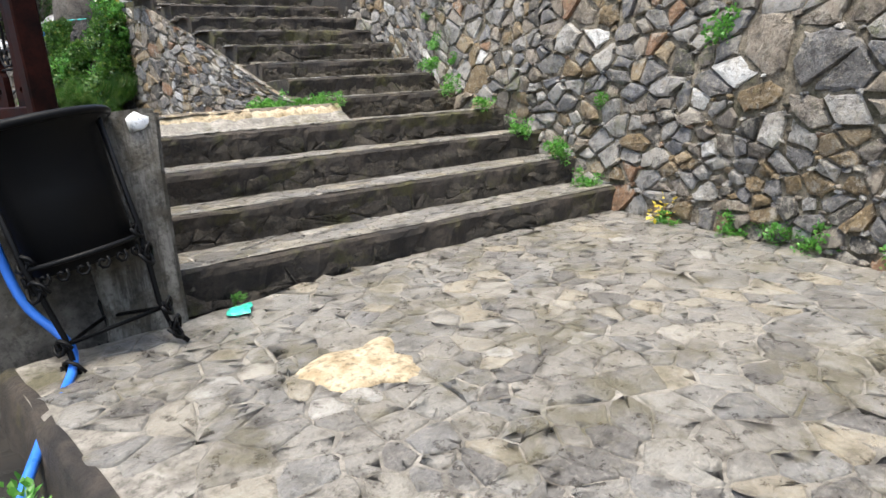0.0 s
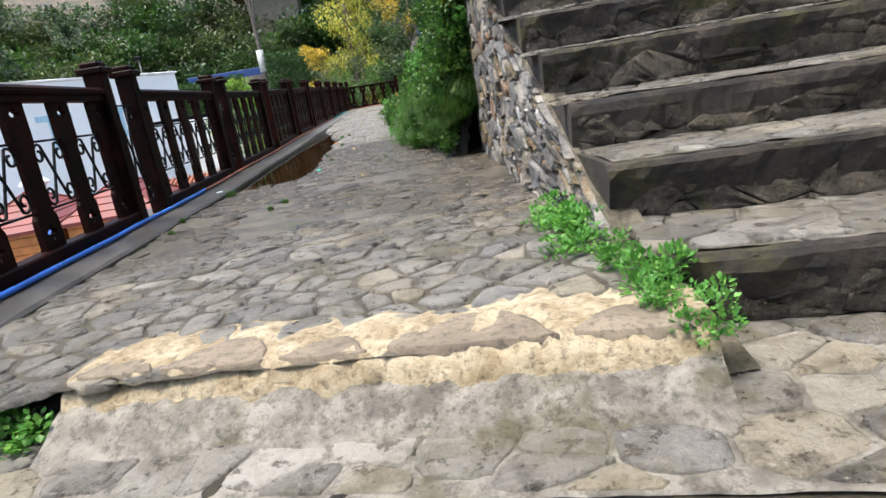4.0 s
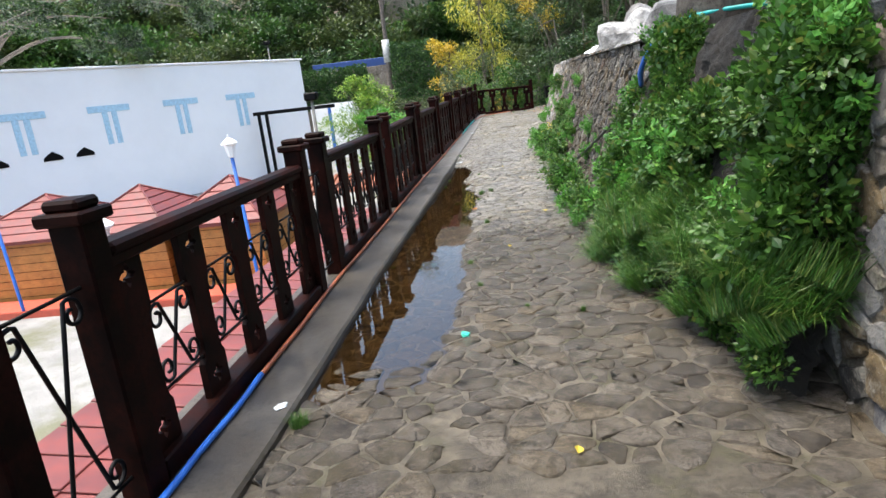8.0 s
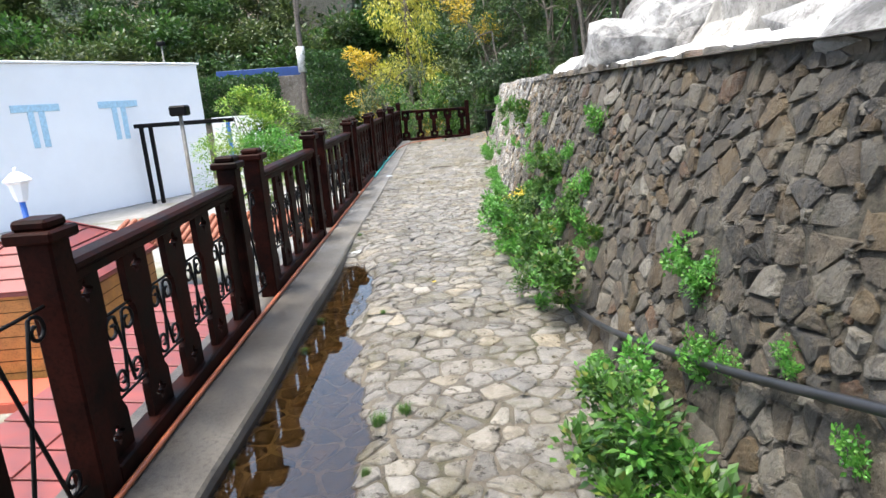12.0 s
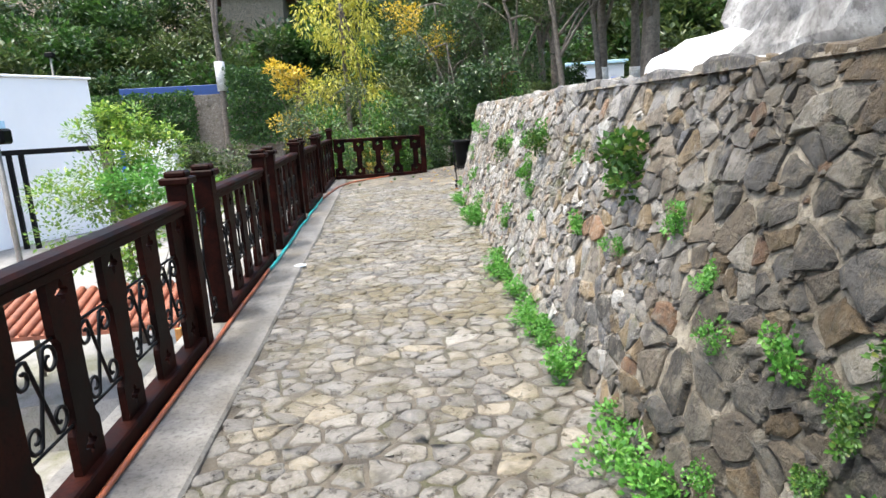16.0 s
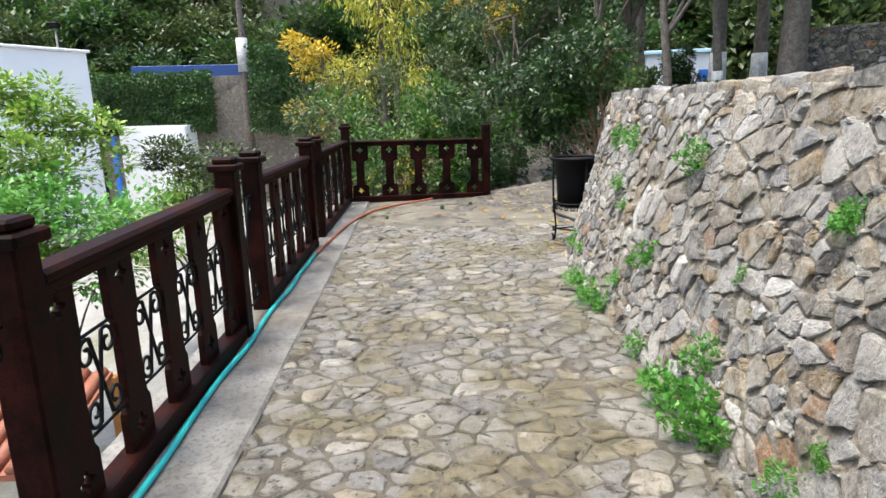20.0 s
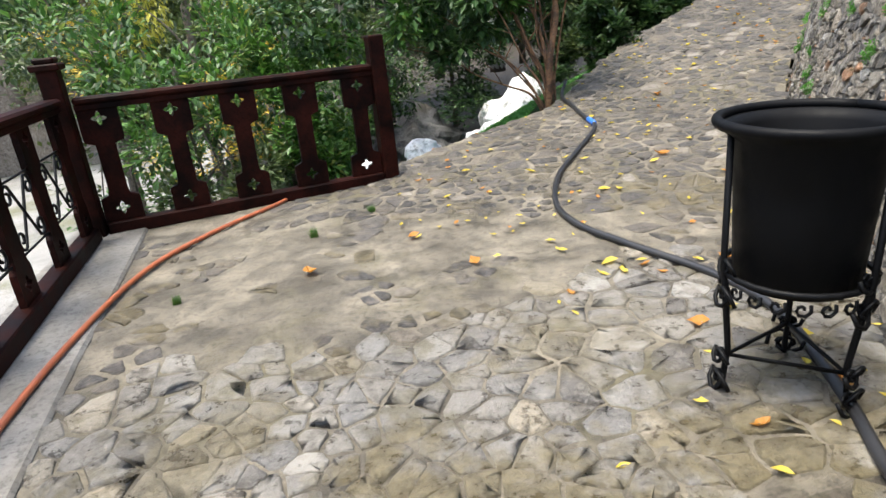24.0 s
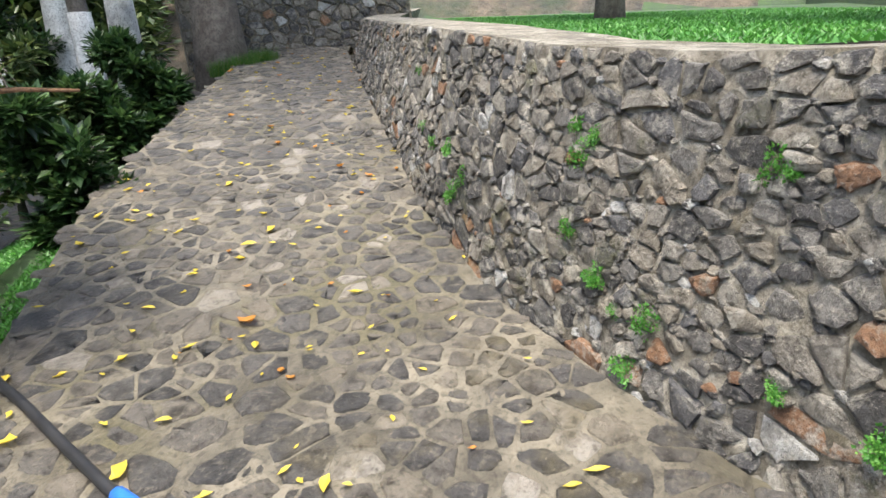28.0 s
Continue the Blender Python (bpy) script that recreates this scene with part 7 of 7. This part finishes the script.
def tin_roof(p0, p1, q1, q0, n, mat, label, name="tiled_roof", flat=False):
    """A pitched roof of ribbed tile rows between its eaves p0-p1 and ridge q0-q1."""
    t = thing(name, Matrix(), label, "roof")
    p0, p1, q0, q1 = (Vector(a) for a in (p0, p1, q0, q1))
    put("roof_deck", mesh("roof_deck", [p0, p1, q1, q0, p0 - Vector((0, 0, 0.06)), p1 - Vector((0, 0, 0.06)), q1 - Vector((0, 0, 0.06)), q0 - Vector((0, 0, 0.06))], [(0, 1, 2, 3), (7, 6, 5, 4), (0, 4, 5, 1), (1, 5, 6, 2), (2, 6, 7, 3), (3, 7, 4, 0)], mat), t)
    w, L = (p1 - p0).length / n, (q0 - p0).length / 4
    ex, ey = (p1 - p0).normalized(), (q0 - p0).normalized()
    up = ex.cross(ey)
    up = -up if up.z < 0 else up
    if flat:
        tile = box("tile", 0.006, w - 0.006, 0.0, L * 1.06, 0.0, 0.022, mat, 0.006)
        for i in range(n):
            for j in range(4):
                o = p0 + ex * (w * i) + ey * (L * j) + up * 0.012
                d = (ey - up * 0.06).normalized()
                m = Matrix((( ex.x, d.x, up.x, o.x), (ex.y, d.y, up.y, o.y), (ex.z, d.z, up.z, o.z + 0.012), (0, 0, 0, 1)))
                put("tile", tile, t, m)
    else:
        for i in range(n):
            a, b = p0.lerp(p1, (i + 0.5) / n), q0.lerp(q1, (i + 0.5) / n)
            pts = []
            for j in range(8):
                pts += [a.lerp(b, j / 8) + Vector((0, 0, 0.03)), a.lerp(b, (j + 0.92) / 8) + Vector((0, 0, 0.012))]
            put("tile_row", tube("tile_row", pts, w * 0.36, mat, 6), t)
    for p, q in ((p0, q0), (p1, q1)):
        put("support", box("support", p.x - 0.05, p.x + 0.05, p.y - 0.05, p.y + 0.05, -3.75, p.z - 0.05, M_PINE), t)
        put("support", box("support", q.x - 0.05, q.x + 0.05, q.y - 0.05, q.y + 0.05, -3.75, q.z - 0.05, M_PINE), t)
    return t


tin_roof((-0.1, 4.6, -1.6), (-0.1, 18.6, -1.6), (-2.4, 18.6, -1.3), (-2.4, 4.6, -1.3), 34, M_TIN, "low red tiled roof just below the railing", flat=True)
tin_roof((-6.6, 24.0, -1.72), (-1.75, 23.9, -1.72), (-1.75, 25.25, -1.36), (-6.6, 25.35, -1.36), 26, M_CLAY, "orange clay-tiled roof in the yard")
LANTERN = [(0.05, 0.0), (0.09, 0.02), (0.15, 0.3), (0.2, 0.32), (0.21, 0.35), (0.1, 0.45), (0.03, 0.49), (0.03, 0.55), (0.0, 0.56)]
for x, y, z in ((-11.95, 19.5, 0.05), (-5.1, 19.5, 0.05), (-3.15, 11.3, -0.3)):
    lp = thing("blue_lamp_post", pose(x, y, -3.75), "slim blue painted lamp post with a white lantern", "lamp post", "blue lamp posts")
    put("pole", tube("pole", [(0, 0, 0), (0, 0, 0.4), (-0.08, 0, z + 3.75)], 0.045, M_BLUE, 8), lp)
    v, f = [], []
    for r, h in LANTERN:
        v += [(-0.08 + r * math.cos(math.pi * k / 4), r * math.sin(math.pi * k / 4), z + 3.75 + h) for k in range(8)]
    for i in range(len(LANTERN) - 1):
        f += [(i * 8 + k, i * 8 + (k + 1) % 8, i * 8 + 8 + (k + 1) % 8, i * 8 + 8 + k) for k in range(8)]
    put("lantern", mesh("lantern", v, f, M_WHITEWALL), lp, label="white glass lantern")

# ---------------------------------------------------------------- head of the stairs
tb = thing("covered_table", pose(3.42, 7.75, 1.35, 0, 0, -8), "blue table draped with plastic sheeting above the stairs", "table")
v, f = [], []
for i in range(41):
    for j in range(17):
        x, w = lerp(-0.78, 0.7, i / 40), j / 16
        hang = interp((-0.78, -0.3, -0.1, 0.2, 0.7), (0.52, 0.6, 0.35, 0.14, 0.1), x)
        d = w * (0.6 + hang)
        fold = 0.035 * noise.noise(Vector((x * 9, 1, 0))) + 0.015 * noise.noise(Vector((x * 21, d * 6, 3)))
        y, z = (0.3 - d, 0.745) if d < 0.6 else (-0.31 + fold * (d - 0.6) * 3, 0.745 - (d - 0.6))
        v.append((x + 0.02 * noise.noise(Vector((x * 5, d * 3, 0))), y, z + 0.012 * noise.noise(Vector((x * 6, y * 6, 1)))))
for i in range(40):
    for j in range(16):
        o = i * 17 + j
        f.append((o, o + 17, o + 18, o + 1))
put("sheet", mesh("sheet", v, f, M_TARP, True), tb, label="crumpled shiny blue plastic sheet")
put("tabletop", box("tabletop", -0.75, 0.68, -0.28, 0.28, 0.69, 0.725, M_BLUE, 0.006), tb)
LIGHTBLUE = plain("light_blue_paint", (0.03, 0.3, 0.72), 0.4)
for x in (-0.05, 0.28):
    for y in (-0.22, 0.22):
        put("leg", box("leg", x - 0.035, x + 0.035, y - 0.03, y + 0.03, 0, 0.69, LIGHTBLUE, 0.005), tb)
put("cross_brace", tube("cross_brace", [(-0.05, -0.22, 0.35), (0.05, -0.22, 0.12), (0.28, -0.22, 0.02)], 0.015, LIGHTBLUE, 6), tb)
put("stone_block", slab("stone_block", [(3.0, 7.28), (3.62, 7.2), (3.66, 7.42), (3.03, 7.5)], 1.3, 1.44, M_CONCRETE, 0.012, 5, 4), label="flat stone block on the landing before the table", category="stone")
v, f = [], []
for i in range(17):
    for j in range(9):
        x, z = lerp(2.74, 3.0, i / 16), lerp(1.36, 1.6, j / 8)
        v.append((x, 7.5 + 0.03 * math.sin(i * 1.7) + 0.02 * noise.noise(Vector((x * 9, z * 5, 0))), z))
for i in range(16):
    for j in range(8):
        o = i * 9 + j
        f.append((o, o + 9, o + 10, o + 1))
put("yellow_cloth", mesh("yellow_cloth", v, f, M_YELLOW, True), label="yellow patterned cloth hanging in folds beside the blue table", category="cloth")
put("white_sack", slab("white_sack", [(3.72, 7.5), (3.95, 7.46), (3.98, 7.7), (3.76, 7.74)], 1.34, 1.72, M_WHITEROCK, 0.04, 11, 4), label="white sack standing on the landing by the table", category="sack")

# ---------------------------------------------------------------- grass
def grass_patch(name, n, area, zfun, h, seed, label, mat=L_GRASS, wide=0.006):
    rd = random.Random(seed)
    v, f = [], []
    x0, x1, y0, y1 = (min(p[0] for p in area), max(p[0] for p in area), min(p[1] for p in area), max(p[1] for p in area))
    while len(v) < 3 * n:
        x, y = rd.uniform(x0, x1), rd.uniform(y0, y1)
        if not inside((x, y), area):
            continue
        z = zfun(x, y)
        a = rd.uniform(0, 6.283)
        hh = h * rd.uniform(0.4, 1.2)
        dx, dy = math.cos(a), math.sin(a)
        b = rd.uniform(0, 6.283)
        o = len(v)
        v += [(x - dx * wide, y - dy * wide, z + 0.3 * hh), (x + dx * wide, y + dy * wide, z + 0.3 * hh), (x + 0.8 * hh * math.cos(b), y + 0.8 * hh * math.sin(b), z + hh)]
        f.append((o, o + 1, o + 2))
    return put(name, mesh(name, v, f, mat), label=label, category="grass", kind="stuff")


grass_patch("grass", 130000, GRASS, lambda x, y: ground_z(x, y) - 0.005, 0.035, 1, "short bright green clover and grass beside the ramp", L_CLOVER, 0.008)
lawn = [(3.9, 24.5), (4.6, 25.0), (5.2, 25.8), (5.9, 26.7), (6.6, 27.6), (7.3, 28.2), (9.3, 29.6), (11.5, 31.0), (16, 32.6), (18, 26), (12, 22), (5.0, 22.0)]
grass_patch("lawn", 60000, lawn, lambda x, y: ground_z(x, y) - 0.01, 0.045, 2, "bright green clover lawn on the terrace above the ramp wall", L_CLOVER, 0.014)

# ---------------------------------------------------------------- fallen leaves
LEAF = []
for k, mt in enumerate((L_FALL_Y, L_FALL_Y, L_FALL_O)):
    rd = random.Random(k)
    e = (1.0, 1.35, 1.6)[k]
    pts = [(0.03, -0.62), (0.13 * e, -0.36), (0.27 * e, -0.05), (0.15 * e, 0.2), (0.05, 0.6), (-0.2 * e, 0.3), (-0.21 * e, -0.02), (-0.12 * e, -0.34)]
    v = [(x + 0.16 * y * y, y, 0.55 * abs(x) * (0.4 + rd.random()) + 0.35 * y * y * (1, 0.5, 1.4)[k] + 0.02) for x, y in pts] + [(0, 0, 0.0), (0.01, 0.25, 0.03), (0.01, -0.25, 0.02)]
    f = [(0, 1, 10), (1, 2, 8, 10), (2, 3, 9, 8), (3, 4, 9), (4, 5, 9), (5, 6, 8, 9), (6, 7, 10, 8), (7, 0, 10)]
    LEAF.append(mesh("fallen_leaf", v, f, mt))
rd = random.Random(91)
count = 0
while count < 380:
    x, y = rd.uniform(2.4, 11), rd.uniform(24.3, 32.6)
    if not inside((x, y), epoly):
        continue
    s = rd.choice((0.024, 0.03, 0.036, 0.042, 0.05, 0.066)) * rd.uniform(0.85, 1.15)
    k = rd.choice((0, 0, 1, 1, 1, 2))
    put("fallen_leaf", LEAF[k], m=pose(x, y, floor_z(x, y) + 0.012, rd.uniform(-14, 14), rd.uniform(-14, 14), rd.uniform(0, 360)) @ Matrix.Scale(s, 4),
        label="small yellow fallen leaf on the path" if k < 2 else "curled orange-brown fallen leaf on the path", category="leaf", group="fallen leaves")
    count += 1
for x, y, s, k in ((4.33, 27.04, 0.09, 2), (5.36, 28.56, 0.09, 2), (1.82, 26.33, 0.09, 2), (2.8, 27.18, 0.06, 0), (1.75, 6.6, 0.05, 1), (1.9, 10.6, 0.08, 1), (1.55, 9.4, 0.05, 1), (1.2, 11.0, 0.06, 2), (1.5, 13.7, 0.05, 0)):
    put("fallen_leaf", LEAF[k], m=pose(x, y, floor_z(x, y) + 0.014, 6, -8, x * 100) @ Matrix.Scale(s, 4), label="large dry orange-brown leaf on the path" if k == 2 else "small yellow fallen leaf on the path", category="leaf", group="fallen leaves")

# ---------------------------------------------------------------- paving stones
lay_stones(plaza, pc, lambda a, b, h: (a, b, plaza_z(a, b) + h), (M_PAVE, M_PAVE_I), 31, 0.006, 0.008, 0.012, lambda c: c[1] > -0.9, "paving_stone", round_=0.13, jag=0.07)
lay_stones(walkway, wc, lambda a, b, h: (a, b, floor_z(a, b) + h), (M_PAVE, M_PAVE_I), 32, 0.008, 0.010, 0.012, lambda c: c[1] > 16.5, "paving_stone", round_=0.2, jag=0.08, vary=0.14)
ramp_in = [c for c in ec if c[0][1] < 25.7 + 0.5 * noise.noise(Vector((c[0][0], c[0][1] * 2, 3))) or noise.noise(Vector((c[0][0] * 3.1, c[0][1] * 3.1, 7))) > 0.22 or (c[0][0] - 3.1) * 0.9 + (c[0][1] - 26.6) * 0.75 + 0.9 * noise.noise(Vector((c[0][0] * 0.9, c[0][1] * 0.9, 1))) + 0.5 * noise.noise(Vector((c[0][0] * 4, c[0][1] * 4, 1))) > 0]
place_end = lambda a, b, h: (a, b, floor_z(a, b) + h)
pale = [c for c in ramp_in if c[0][1] + 0.5 * noise.noise(Vector((c[0][0] * 1.5, c[0][1] * 1.5, 5))) < 25.5]
pale_set = set(id(c) for c in pale)
lay_stones(ramp_floor, pale, place_end, (M_PAVE, M_PAVE_I), 34, 0.005, 0.010, 0.012, lambda c: False, "paving_stone", rest_name="pale_stones", round_=0.14, vary=0.1, jag=0.07)
lay_stones(ramp_floor, [c for c in ramp_in if id(c) not in pale_set], place_end, (M_RAMPPAVE, M_RAMPPAVE_I), 33, 0.011, 0.006, 0.012, lambda c: 26 < c[1] < 29.5 and c[0] > 3.4, "paving_stone", round_=0.2, vary=0.3, jag=0.06)
